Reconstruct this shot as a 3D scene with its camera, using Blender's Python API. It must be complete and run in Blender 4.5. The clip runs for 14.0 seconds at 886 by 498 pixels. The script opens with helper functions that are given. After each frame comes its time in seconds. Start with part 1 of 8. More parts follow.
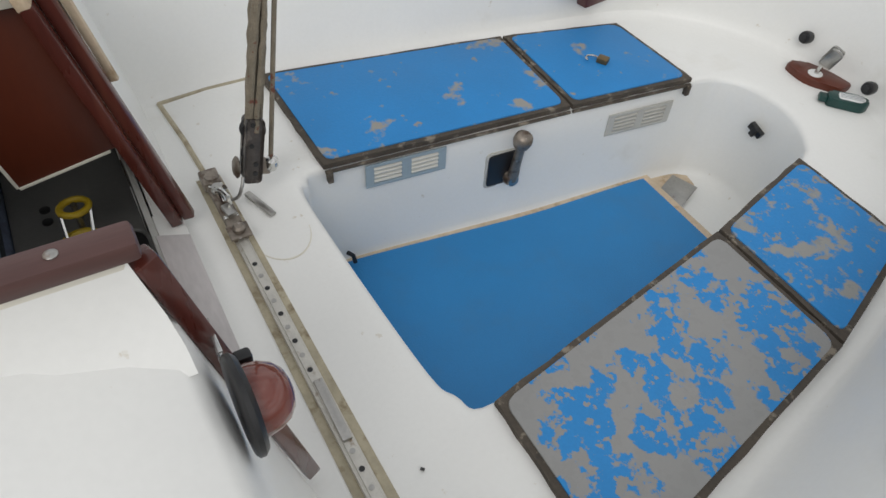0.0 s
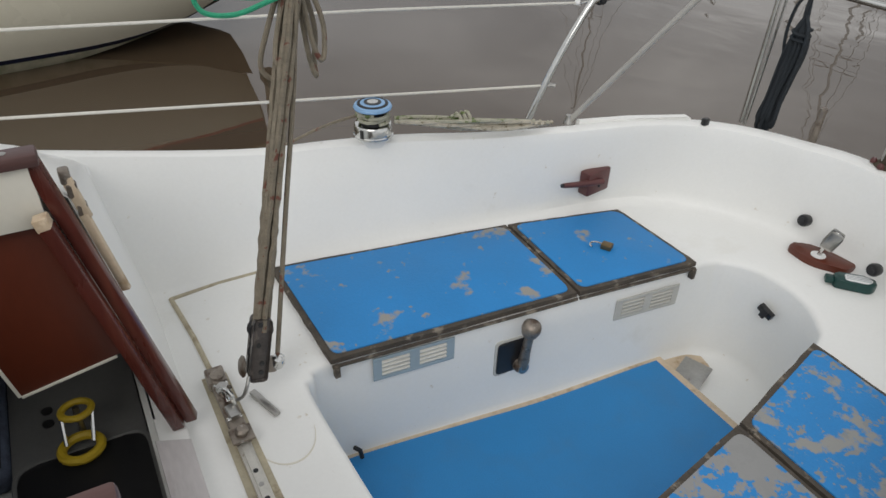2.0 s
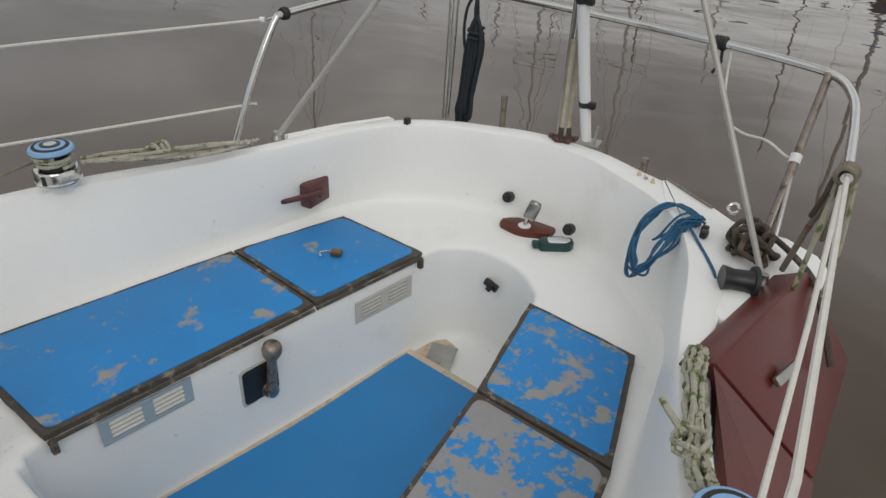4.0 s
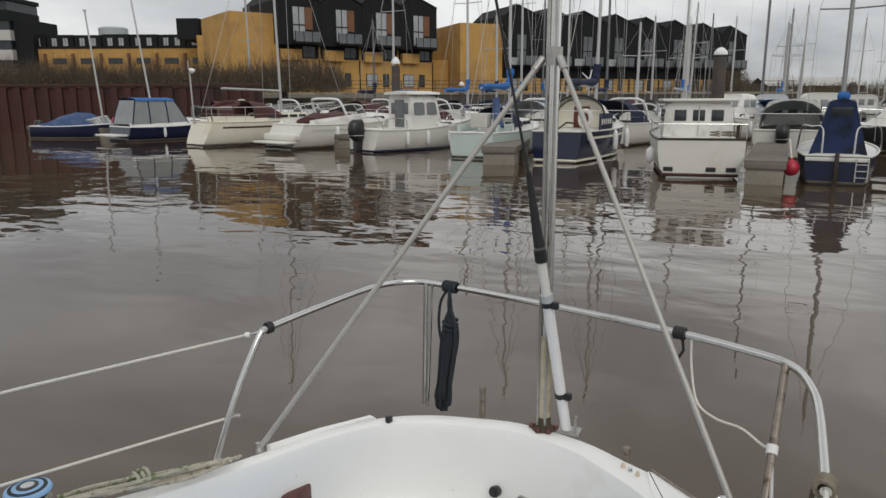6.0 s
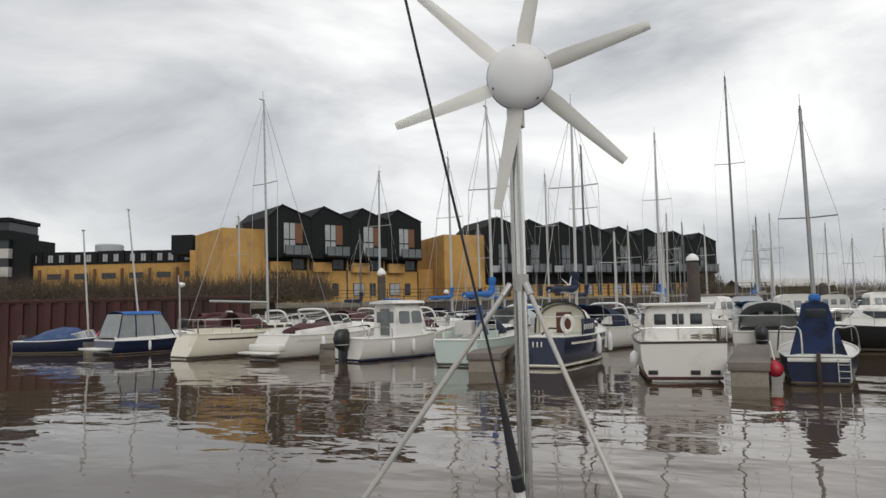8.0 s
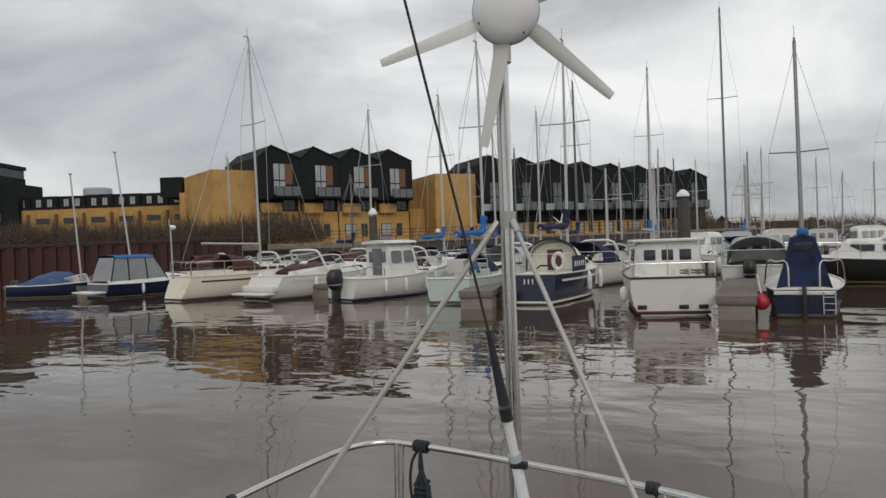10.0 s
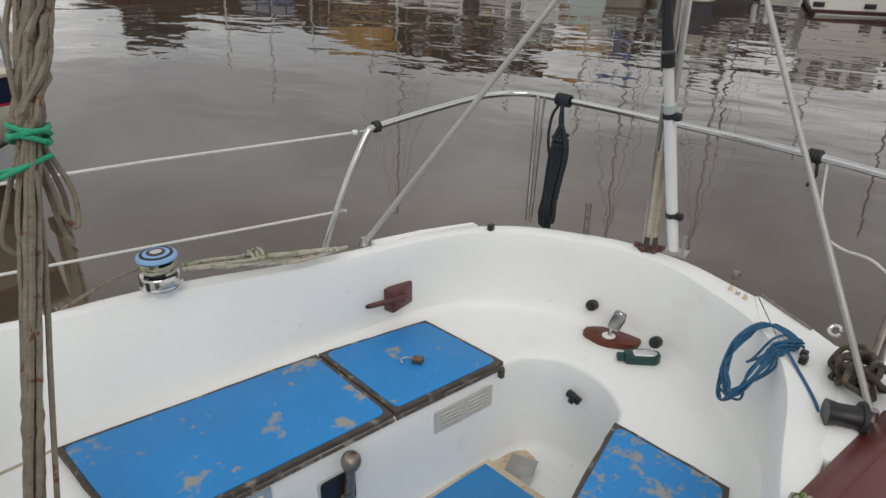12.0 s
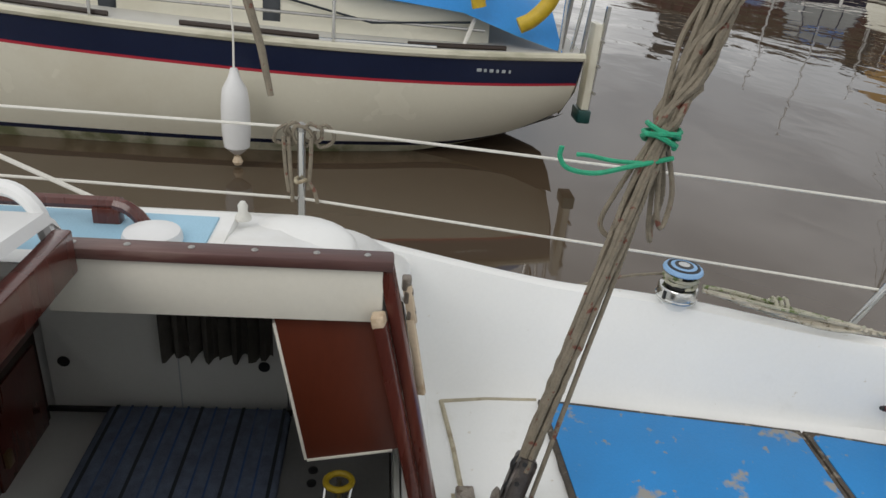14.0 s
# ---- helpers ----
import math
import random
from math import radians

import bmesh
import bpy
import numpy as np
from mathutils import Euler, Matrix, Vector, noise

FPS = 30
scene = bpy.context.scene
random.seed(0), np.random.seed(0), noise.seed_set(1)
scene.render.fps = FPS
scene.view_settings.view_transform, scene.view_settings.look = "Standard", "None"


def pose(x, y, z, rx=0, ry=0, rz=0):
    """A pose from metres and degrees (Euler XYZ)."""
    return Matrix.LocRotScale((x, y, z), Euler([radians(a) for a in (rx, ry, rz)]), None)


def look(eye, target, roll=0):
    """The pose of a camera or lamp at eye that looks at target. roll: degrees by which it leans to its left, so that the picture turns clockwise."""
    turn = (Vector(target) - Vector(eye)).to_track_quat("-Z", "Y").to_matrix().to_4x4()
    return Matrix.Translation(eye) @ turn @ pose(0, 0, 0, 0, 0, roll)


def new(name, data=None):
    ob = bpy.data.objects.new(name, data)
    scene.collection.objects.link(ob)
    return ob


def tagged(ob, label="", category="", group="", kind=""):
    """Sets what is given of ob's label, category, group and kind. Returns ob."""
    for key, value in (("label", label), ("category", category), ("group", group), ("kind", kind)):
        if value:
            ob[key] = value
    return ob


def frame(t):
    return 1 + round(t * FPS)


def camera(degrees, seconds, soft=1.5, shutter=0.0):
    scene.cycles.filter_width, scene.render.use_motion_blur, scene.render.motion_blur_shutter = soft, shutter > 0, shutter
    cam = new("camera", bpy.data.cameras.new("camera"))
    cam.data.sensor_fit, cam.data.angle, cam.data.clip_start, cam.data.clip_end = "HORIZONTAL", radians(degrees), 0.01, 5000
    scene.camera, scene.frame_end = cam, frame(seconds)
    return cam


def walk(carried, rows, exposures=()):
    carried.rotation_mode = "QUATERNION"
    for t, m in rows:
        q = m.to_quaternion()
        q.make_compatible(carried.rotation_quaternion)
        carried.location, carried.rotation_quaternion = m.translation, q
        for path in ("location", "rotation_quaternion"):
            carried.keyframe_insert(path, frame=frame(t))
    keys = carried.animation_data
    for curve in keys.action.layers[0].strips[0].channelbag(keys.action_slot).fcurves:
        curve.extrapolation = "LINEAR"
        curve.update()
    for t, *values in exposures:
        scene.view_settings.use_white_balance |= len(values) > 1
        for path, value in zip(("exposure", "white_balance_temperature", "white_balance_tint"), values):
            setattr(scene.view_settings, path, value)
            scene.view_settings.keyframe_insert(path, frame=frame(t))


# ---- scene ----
cam = camera(64.9, 14.0)
PATH = [
    (0, (0.062, 0.24, 1.659), (-1.082, 0.973, 0.192), 4.4),
    (0.5, (0.049, 0.238, 1.678), (-1.264, 0.877, 0.311), 3.5),
    (1, (0.031, 0.232, 1.701), (-1.422, 0.865, 0.482), 3.4),
    (1.5, (0.01, 0.245, 1.709), (-1.498, 0.913, 0.578), 1.9),
    (2, (0.011, 0.282, 1.714), (-1.42, 1.118, 0.594), 1.9),
    (2.5, (0.012, 0.309, 1.707), (-1.291, 1.309, 0.565), 3.8),
    (3, (0.04, 0.338, 1.693), (-1.1, 1.494, 0.525), 5.1),
    (3.2, (0.064, 0.344, 1.667), (-1.025, 1.552, 0.504), 5.4),
    (5.3, (0.119, 0.408, 1.835), (-0.925, 1.965, 1.137), 0.6),
    (5.4, (0.11, 0.404, 1.854), (-0.949, 1.969, 1.199), 0.5),
    (5.5, (0.101, 0.4, 1.873), (-0.973, 1.973, 1.261), 0.4),
    (6, (0.083, 0.383, 1.92), (-1.068, 1.964, 1.499), -0.2),
    (6.5, (0.105, 0.375, 1.931), (-1.04, 1.992, 1.664), -0.3),
    (7, (0.13, 0.374, 1.945), (-1.002, 2.019, 1.833), -0.7),
    (7.5, (0.132, 0.39, 1.976), (-0.987, 2.047, 2.012), -1.2),
    (7.7, (0.134, 0.392, 1.984), (-1.0, 2.038, 2.085), -1.3),
    (8.75, (0.145, 0.39, 1.99), (-0.985, 2.038, 2.19), -1.7),
    (9.8, (0.155, 0.384, 1.985), (-0.965, 2.038, 2.072), -2.0),
    (10, (0.16, 0.384, 1.983), (-0.965, 2.038, 1.969), -2.1),
    (10.5, (0.189, 0.409, 1.924), (-0.977, 2.024, 1.741), -2.2),
    (11, (0.159, 0.442, 1.844), (-0.997, 1.999, 1.355), -1.6),
    (11.5, (0.119, 0.437, 1.816), (-1.057, 1.886, 1.097), -1.1),
    (11.6, (0.106, 0.429, 1.808), (-1.077, 1.853, 1.053), -0.8),
    (12, (0.064, 0.396, 1.779), (-1.216, 1.675, 0.929), 0.6),
    (12.5, (0.001, 0.359, 1.805), (-1.441, 1.382, 0.87), 1.9),
    (13, (-0.04, 0.313, 1.809), (-1.633, 1.075, 0.87), 5.0),
    (13.2, (-0.047, 0.303, 1.825), (-1.693, 0.945, 0.887), 4.4),
    (13.5, (-0.063, 0.271, 1.8), (-1.774, 0.759, 0.887), 5.1),
    (14, (-0.076, 0.166, 1.787), (-1.858, 0.371, 0.902), 5.6),
]
EXPOSURES = [(0, -0.04), (3, -0.10), (5.4, -0.25), (6, -0.07), (6.5, 0.02), (7.5, 0.03), (9.0, -0.05), (10, -0.20), (10.5, -0.25), (11, -0.06), (11.5, 0.0), (12, -0.05), (12.5, 0.0), (14, 0.06)]
walk(cam, [(t, look(eye, target, roll)) for t, eye, target, roll in PATH], EXPOSURES)


# ---- world and light ----
WATER = 0.05
world = bpy.data.worlds.new("overcast_sky")
scene.world = world
world.use_nodes = True
wn, wl = world.node_tree.nodes, world.node_tree.links
wn.clear()
w_out = wn.new("ShaderNodeOutputWorld")
w_bg = wn.new("ShaderNodeBackground")
w_sky = wn.new("ShaderNodeTexSky")
w_sky.sky_type = "NISHITA"
w_sky.sun_disc = False
w_sky.sun_elevation = radians(40)
w_sky.sun_rotation = radians(133)
w_dim = wn.new("ShaderNodeVectorMath")
w_dim.operation = "SCALE"
w_dim.inputs["Scale"].default_value = 0.10
w_co = wn.new("ShaderNodeTexCoord")
w_map = wn.new("ShaderNodeMapping")
w_map.inputs["Scale"].default_value = (1.0, 1.0, 2.4)
w_map.inputs["Location"].default_value = (0.3, 1.1, 0.2)
w_n1 = wn.new("ShaderNodeTexNoise")
w_n1.inputs["Scale"].default_value = 1.9
w_n1.inputs["Detail"].default_value = 7
w_n1.inputs["Roughness"].default_value = 0.52
w_n1.inputs["Distortion"].default_value = 0.5
w_ramp = wn.new("ShaderNodeValToRGB")
w_ramp.color_ramp.elements[0].position = 0.34
w_ramp.color_ramp.elements[0].color = (0.40, 0.415, 0.435, 1)
w_ramp.color_ramp.elements[1].position = 0.64
w_ramp.color_ramp.elements[1].color = (1.02, 1.015, 1.0, 1)
w_mid = w_ramp.color_ramp.elements.new(0.5)
w_mid.color = (0.71, 0.715, 0.72, 1)
w_mix = wn.new("ShaderNodeMixRGB")
w_mix.inputs["Fac"].default_value = 0.93
wl.new(w_co.outputs["Generated"], w_map.inputs["Vector"])
wl.new(w_map.outputs["Vector"], w_n1.inputs["Vector"])
wl.new(w_n1.outputs["Fac"], w_ramp.inputs["Fac"])
wl.new(w_sky.outputs["Color"], w_dim.inputs[0])
wl.new(w_dim.outputs["Vector"], w_mix.inputs["Color1"])
wl.new(w_ramp.outputs["Color"], w_mix.inputs["Color2"])
wl.new(w_mix.outputs["Color"], w_bg.inputs["Color"])
w_bg.inputs["Strength"].default_value = 1.06
wl.new(w_bg.outputs["Background"], w_out.inputs["Surface"])

sun = new("sun", bpy.data.lights.new("sun", "SUN"))
sun.data.energy = 0.9
sun.data.angle = radians(35)
sun.data.color = (1.0, 0.97, 0.93)
sun.matrix_world = look((0, 0, 30), (-26, 24, 0))


# ---- materials ----
def mat(name, base, rough=0.5, metal=0.0, var=0.12, scale=8.0, fine=60.0, bump=0.15, second=None, second_at=(0.55, 0.7), second_scale=3.0, coat=0.0, stretch=(1, 1, 1), rough_var=0.1, spec=0.5, third=None, third_at=(0.6, 0.75), third_scale=20.0):
    """A procedural surface: base colour varied at two scales, fine relief, and one or two colours of stain or wear."""
    m = bpy.data.materials.new(name)
    m.use_nodes = True
    n, l = m.node_tree.nodes, m.node_tree.links
    b = n["Principled BSDF"]
    co = n.new("ShaderNodeTexCoord")
    mp = n.new("ShaderNodeMapping")
    mp.inputs["Scale"].default_value = stretch
    l.new(co.outputs["Object"], mp.inputs["Vector"])
    n1 = n.new("ShaderNodeTexNoise")
    n1.inputs["Scale"].default_value = scale
    n1.inputs["Detail"].default_value = 5
    n2 = n.new("ShaderNodeTexNoise")
    n2.inputs["Scale"].default_value = fine
    n2.inputs["Detail"].default_value = 3
    for k in (n1, n2):
        l.new(mp.outputs["Vector"], k.inputs["Vector"])
    lo = tuple(max(0.0, c * (1 - var)) for c in base)
    hi = tuple(min(1.0, c * (1 + var)) for c in base)
    add = n.new("ShaderNodeMath")
    add.operation = "MULTIPLY_ADD"
    add.inputs[1].default_value = 0.35
    l.new(n2.outputs["Fac"], add.inputs[0])
    sc = n.new("ShaderNodeMath")
    sc.operation = "MULTIPLY"
    sc.inputs[1].default_value = 0.65
    l.new(n1.outputs["Fac"], sc.inputs[0])
    l.new(sc.outputs[0], add.inputs[2])
    rp = n.new("ShaderNodeValToRGB")
    rp.color_ramp.elements[0].position, rp.color_ramp.elements[0].color = 0.3, (*lo, 1)
    rp.color_ramp.elements[1].position, rp.color_ramp.elements[1].color = 0.7, (*hi, 1)
    l.new(add.outputs[0], rp.inputs["Fac"])
    colour = rp.outputs["Color"]
    for extra, at, s in ((second, second_at, second_scale), (third, third_at, third_scale)):
        if not extra:
            continue
        ns = n.new("ShaderNodeTexNoise")
        ns.inputs["Scale"].default_value = s
        ns.inputs["Detail"].default_value = 6
        ns.inputs["Roughness"].default_value = 0.6
        l.new(mp.outputs["Vector"], ns.inputs["Vector"])
        mr = n.new("ShaderNodeMapRange")
        mr.inputs["From Min"].default_value, mr.inputs["From Max"].default_value = at
        l.new(ns.outputs["Fac"], mr.inputs["Value"])
        mx = n.new("ShaderNodeMixRGB")
        l.new(mr.outputs["Result"], mx.inputs["Fac"])
        l.new(colour, mx.inputs["Color1"])
        mx.inputs["Color2"].default_value = (*extra, 1)
        colour = mx.outputs["Color"]
    l.new(colour, b.inputs["Base Color"])
    rr = n.new("ShaderNodeMapRange")
    rr.inputs["To Min"].default_value, rr.inputs["To Max"].default_value = max(0.02, rough - rough_var), min(1.0, rough + rough_var)
    l.new(n1.outputs["Fac"], rr.inputs["Value"])
    l.new(rr.outputs["Result"], b.inputs["Roughness"])
    b.inputs["Metallic"].default_value = metal
    b.inputs["Specular IOR Level"].default_value = spec
    b.inputs["Coat Weight"].default_value = coat
    if bump:
        bp = n.new("ShaderNodeBump")
        bp.inputs["Strength"].default_value = bump
        bp.inputs["Distance"].default_value = 0.004
        l.new(n2.outputs["Fac"], bp.inputs["Height"])
        l.new(bp.outputs["Normal"], b.inputs["Normal"])
    return m


GEL = mat("white_gelcoat", (0.83, 0.83, 0.805), 0.38, var=0.03, scale=3, fine=90, bump=0.03, second=(0.70, 0.68, 0.62), second_at=(0.60, 0.80), second_scale=2.2, third=(0.58, 0.52, 0.41), third_at=(0.69, 0.78), third_scale=26)
CREAM = mat("cream_paint", (0.74, 0.71, 0.62), 0.45, var=0.04, scale=6, fine=80, bump=0.05, second=(0.55, 0.47, 0.34), second_at=(0.66, 0.8), second_scale=9)
BLUE = mat("worn_blue_paint", (0.018, 0.225, 0.56), 0.55, var=0.08, scale=5, fine=160, bump=0.25, second=(0.30, 0.29, 0.265), second_at=(0.605, 0.655), second_scale=7.0, third=(0.27, 0.265, 0.25), third_at=(0.655, 0.70), third_scale=20)
BLUE_BARE = mat("flaking_blue_paint", (0.018, 0.225, 0.56), 0.55, var=0.08, scale=5, fine=160, bump=0.25, second=(0.28, 0.28, 0.275), second_at=(0.478, 0.505), second_scale=11.0, third=(0.27, 0.27, 0.265), third_at=(0.54, 0.565), third_scale=34)
BLUE_PATCH = mat("patchy_blue_paint", (0.018, 0.225, 0.56), 0.55, var=0.08, scale=5, fine=160, bump=0.25, second=(0.29, 0.29, 0.275), second_at=(0.545, 0.59), second_scale=9.0, third=(0.25, 0.26, 0.26), third_at=(0.575, 0.625), third_scale=30)
SOLE = mat("blue_sole_paint", (0.020, 0.222, 0.525), 0.5, var=0.08, scale=4, fine=200, bump=0.3, second=(0.045, 0.20, 0.42), second_at=(0.5, 0.8), second_scale=3)
BOARD = mat("weathered_ply_edge", (0.072, 0.058, 0.044), 0.75, var=0.35, scale=18, fine=120, bump=0.5, second=(0.24, 0.205, 0.16), second_at=(0.56, 0.64), second_scale=22, third=(0.04, 0.035, 0.03), third_at=(0.6, 0.7), third_scale=30)
MAHOG = mat("varnished_mahogany", (0.085, 0.020, 0.014), 0.28, var=0.3, scale=14, fine=90, bump=0.08, stretch=(1, 1, 0.15), second=(0.17, 0.055, 0.035), second_at=(0.6, 0.8), second_scale=10, coat=0.4)
MAHOG_Y = mat("weathered_mahogany", (0.095, 0.045, 0.04), 0.42, var=0.35, scale=14, fine=90, bump=0.2, stretch=(1, 0.12, 1), second=(0.26, 0.19, 0.16), second_at=(0.58, 0.8), second_scale=14)
PANEL_RED = mat("red_plywood", (0.10, 0.022, 0.010), 0.35, var=0.15, scale=7, fine=70, bump=0.05, stretch=(1, 1, 0.3))
RED_BOX = mat("dark_red_varnish", (0.115, 0.022, 0.018), 0.35, var=0.15, scale=5, fine=60, bump=0.06, second=(0.16, 0.045, 0.035), second_at=(0.55, 0.75))
STEEL = mat("stainless_steel", (0.62, 0.62, 0.60), 0.18, 1.0, var=0.06, scale=20, fine=120, bump=0.02)
STEEL_DULL = mat("dull_steel", (0.42, 0.41, 0.39), 0.36, 1.0, var=0.15, scale=25, fine=140, bump=0.1, second=(0.20, 0.14, 0.10), second_at=(0.62, 0.75), second_scale=30)
ALU = mat("painted_alloy_tube", (0.40, 0.385, 0.355), 0.42, 0.25, var=0.08, scale=14, fine=100, bump=0.05, second=(0.42, 0.38, 0.30), second_at=(0.6, 0.8), second_scale=12)
TRACK = mat("tarnished_track", (0.60, 0.58, 0.53), 0.42, 0.3, var=0.12, scale=24, fine=140, bump=0.15, second=(0.26, 0.19, 0.12), second_at=(0.6, 0.72), second_scale=30)
GRIME = mat("dirty_sealant", (0.44, 0.39, 0.28), 0.7, var=0.2, scale=18, fine=90, bump=0.3, second=(0.22, 0.17, 0.10), second_at=(0.55, 0.7), second_scale=24)
TAN = mat("stained_bedding", (0.62, 0.50, 0.36), 0.7, var=0.15, scale=14, fine=90, bump=0.2, second=(0.42, 0.29, 0.17), second_at=(0.55, 0.7), second_scale=16)
ROPE_MUD = mat("muddy_dark_rope", (0.075, 0.058, 0.040), 0.9, var=0.4, scale=30, fine=200, bump=0.9, second=(0.16, 0.13, 0.09), second_at=(0.58, 0.7), second_scale=25)
ROPE_OLD = mat("old_brown_rope", (0.215, 0.185, 0.138), 0.85, var=0.25, scale=40, fine=220, bump=0.8, second=(0.16, 0.06, 0.04), second_at=(0.60, 0.64), second_scale=36)
ROPE_GREEN = mat("green_fleck_rope", (0.40, 0.385, 0.30), 0.8, var=0.2, scale=40, fine=220, bump=0.8, second=(0.12, 0.16, 0.05), second_at=(0.53, 0.6), second_scale=34)
ROPE_PALE = mat("pale_worn_rope", (0.46, 0.42, 0.34), 0.85, var=0.2, scale=40, fine=220, bump=0.8, second=(0.20, 0.17, 0.11), second_at=(0.55, 0.64), second_scale=36)
ROPE_BRIGHT = mat("bright_green_cord", (0.02, 0.32, 0.17), 0.6, var=0.2, scale=60, fine=240, bump=0.6)
ROPE_BLUE = mat("blue_braid", (0.018, 0.10, 0.20), 0.7, var=0.3, scale=60, fine=240, bump=0.6, second=(0.10, 0.25, 0.38), second_at=(0.6, 0.7), second_scale=60)
ROPE_DARK = mat("dark_navy_rope", (0.018, 0.024, 0.03), 0.8, var=0.3, scale=50, fine=240, bump=0.8)
WIRE = mat("white_coated_wire", (0.66, 0.64, 0.58), 0.5, var=0.08, scale=20, fine=80, bump=0.05, second=(0.40, 0.33, 0.22), second_at=(0.66, 0.8), second_scale=12)
WHITE = mat("white_plastic", (0.76, 0.76, 0.75), 0.35, var=0.03, scale=8, fine=80, bump=0.03)
OFFWHITE = mat("aged_white_plastic", (0.66, 0.65, 0.60), 0.45, var=0.05, scale=8, fine=80, bump=0.05)
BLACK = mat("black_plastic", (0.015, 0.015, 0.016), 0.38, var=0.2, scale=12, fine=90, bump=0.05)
RUBBER = mat("black_rubber", (0.02, 0.02, 0.022), 0.6, var=0.2, scale=12, fine=90, bump=0.15)
VENT = mat("blue_grey_plastic", (0.33, 0.41, 0.46), 0.5, var=0.06, scale=10, fine=90, bump=0.05)
SILL = mat("worn_pale_sill", (0.50, 0.47, 0.465), 0.5, var=0.15, scale=10, fine=80, bump=0.15, stretch=(0.3, 1, 1), second=(0.30, 0.26, 0.25), second_at=(0.52, 0.7), second_scale=9)
GREY = mat("grey_plastic", (0.40, 0.43, 0.44), 0.5, var=0.06, scale=10, fine=90, bump=0.05)
GREY_WARM = mat("warm_grey_plastic", (0.50, 0.49, 0.45), 0.55, var=0.06, scale=10, fine=90, bump=0.05)
WINCH_BLUE = mat("light_blue_plastic", (0.24, 0.42, 0.66), 0.4, var=0.08, scale=20, fine=120, bump=0.05)
DECKBLUE = mat("pale_blue_deck_paint", (0.34, 0.56, 0.70), 0.6, var=0.06, scale=8, fine=160, bump=0.3)
BROWN_ROD = mat("brown_enamel", (0.10, 0.032, 0.030), 0.4, var=0.2, scale=20, fine=100, bump=0.1)
DOME = mat("smoked_compass_dome", (0.16, 0.04, 0.028), 0.12, var=0.2, scale=9, fine=60, bump=0.0, coat=0.6)
CARPET = mat("blue_striped_cloth", (0.10, 0.122, 0.175), 0.9, var=0.35, scale=30, fine=260, bump=0.5)
CLOTH_DK = mat("dark_curtain", (0.085, 0.078, 0.066), 0.9, var=0.3, scale=20, fine=200, bump=0.5)
INNER = mat("white_cabin_lining", (0.64, 0.64, 0.61), 0.5, var=0.04, scale=5, fine=60, bump=0.05)
# pale laminate with the cabin's shade put into its colour
COUNTER = mat("shaded_grey_laminate", (0.14, 0.14, 0.135), 0.5, var=0.12, scale=8, fine=80, bump=0.05)
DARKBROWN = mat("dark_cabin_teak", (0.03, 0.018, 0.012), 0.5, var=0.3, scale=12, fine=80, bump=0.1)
YELLOW = mat("yellow_plastic", (0.52, 0.36, 0.02), 0.5, var=0.15, scale=20, fine=90, bump=0.05)
BRASS = mat("brass_lock", (0.20, 0.14, 0.07), 0.4, 0.7, var=0.2, scale=40, fine=200, bump=0.1)
GREEN_DK = mat("dark_green_plastic", (0.006, 0.045, 0.04), 0.35, var=0.2, scale=30, fine=100, bump=0.05)
NAVY = mat("navy_hull_paint", (0.008, 0.014, 0.042), 0.2, var=0.15, scale=3, fine=40, bump=0.02)
RED = mat("red_paint", (0.42, 0.02, 0.04), 0.4, var=0.1)
HULL_CREAM = mat("cream_hull", (0.70, 0.67, 0.55), 0.25, var=0.03, scale=1.5, fine=40, bump=0.01, second=(0.60, 0.55, 0.42), second_at=(0.55, 0.8), second_scale=0.8)
GUNWALE = mat("stained_cream_strake", (0.60, 0.57, 0.45), 0.5, var=0.08, scale=4, fine=40, bump=0.08, second=(0.30, 0.29, 0.19), second_at=(0.48, 0.68), second_scale=5, stretch=(1, 0.4, 1))
HULL_ALGAE = mat("weedy_cream_hull", (0.50, 0.48, 0.36), 0.5, var=0.15, scale=5, fine=40, bump=0.1, second=(0.17, 0.18, 0.09), second_at=(0.45, 0.62), second_scale=4)
HULL_WHITE = mat("white_hull", (0.66, 0.645, 0.59), 0.3, var=0.04, scale=1.0, fine=30, bump=0.01, second=(0.52, 0.48, 0.40), second_at=(0.58, 0.8), second_scale=0.7)
HULL_GREEN = mat("pale_green_hull", (0.48, 0.56, 0.52), 0.35, var=0.06, scale=1.2, fine=30, bump=0.01)
SAIL_BLUE = mat("blue_canvas", (0.02, 0.12, 0.36), 0.75, var=0.2, scale=4, fine=60, bump=0.4)
SAIL_DEEP = mat("deep_blue_canvas", (0.009, 0.022, 0.075), 0.8, var=0.35, scale=3, fine=60, bump=0.5, second=(0.004, 0.008, 0.02), second_at=(0.5, 0.62), second_scale=2.2)
SAIL_NAVY = mat("navy_canvas", (0.006, 0.012, 0.040), 0.8, var=0.25, scale=4, fine=60, bump=0.4)
TARP = mat("bright_blue_tarpaulin", (0.02, 0.23, 0.60), 0.45, var=0.12, scale=3, fine=40, bump=0.4)
MAROON = mat("maroon_canvas", (0.07, 0.022, 0.022), 0.8, var=0.2, scale=4, fine=60, bump=0.3)
GLASS_DK = mat("dark_window_glass", (0.03, 0.035, 0.04), 0.08, var=0.3, scale=2, fine=20, bump=0.0)
GLASS_PALE = mat("clear_vinyl", (0.22, 0.235, 0.235), 0.15, var=0.15, scale=2, fine=20, bump=0.0)
MAST = mat("anodised_mast", (0.46, 0.46, 0.45), 0.4, 0.5, var=0.06, scale=4, fine=40, bump=0.0)
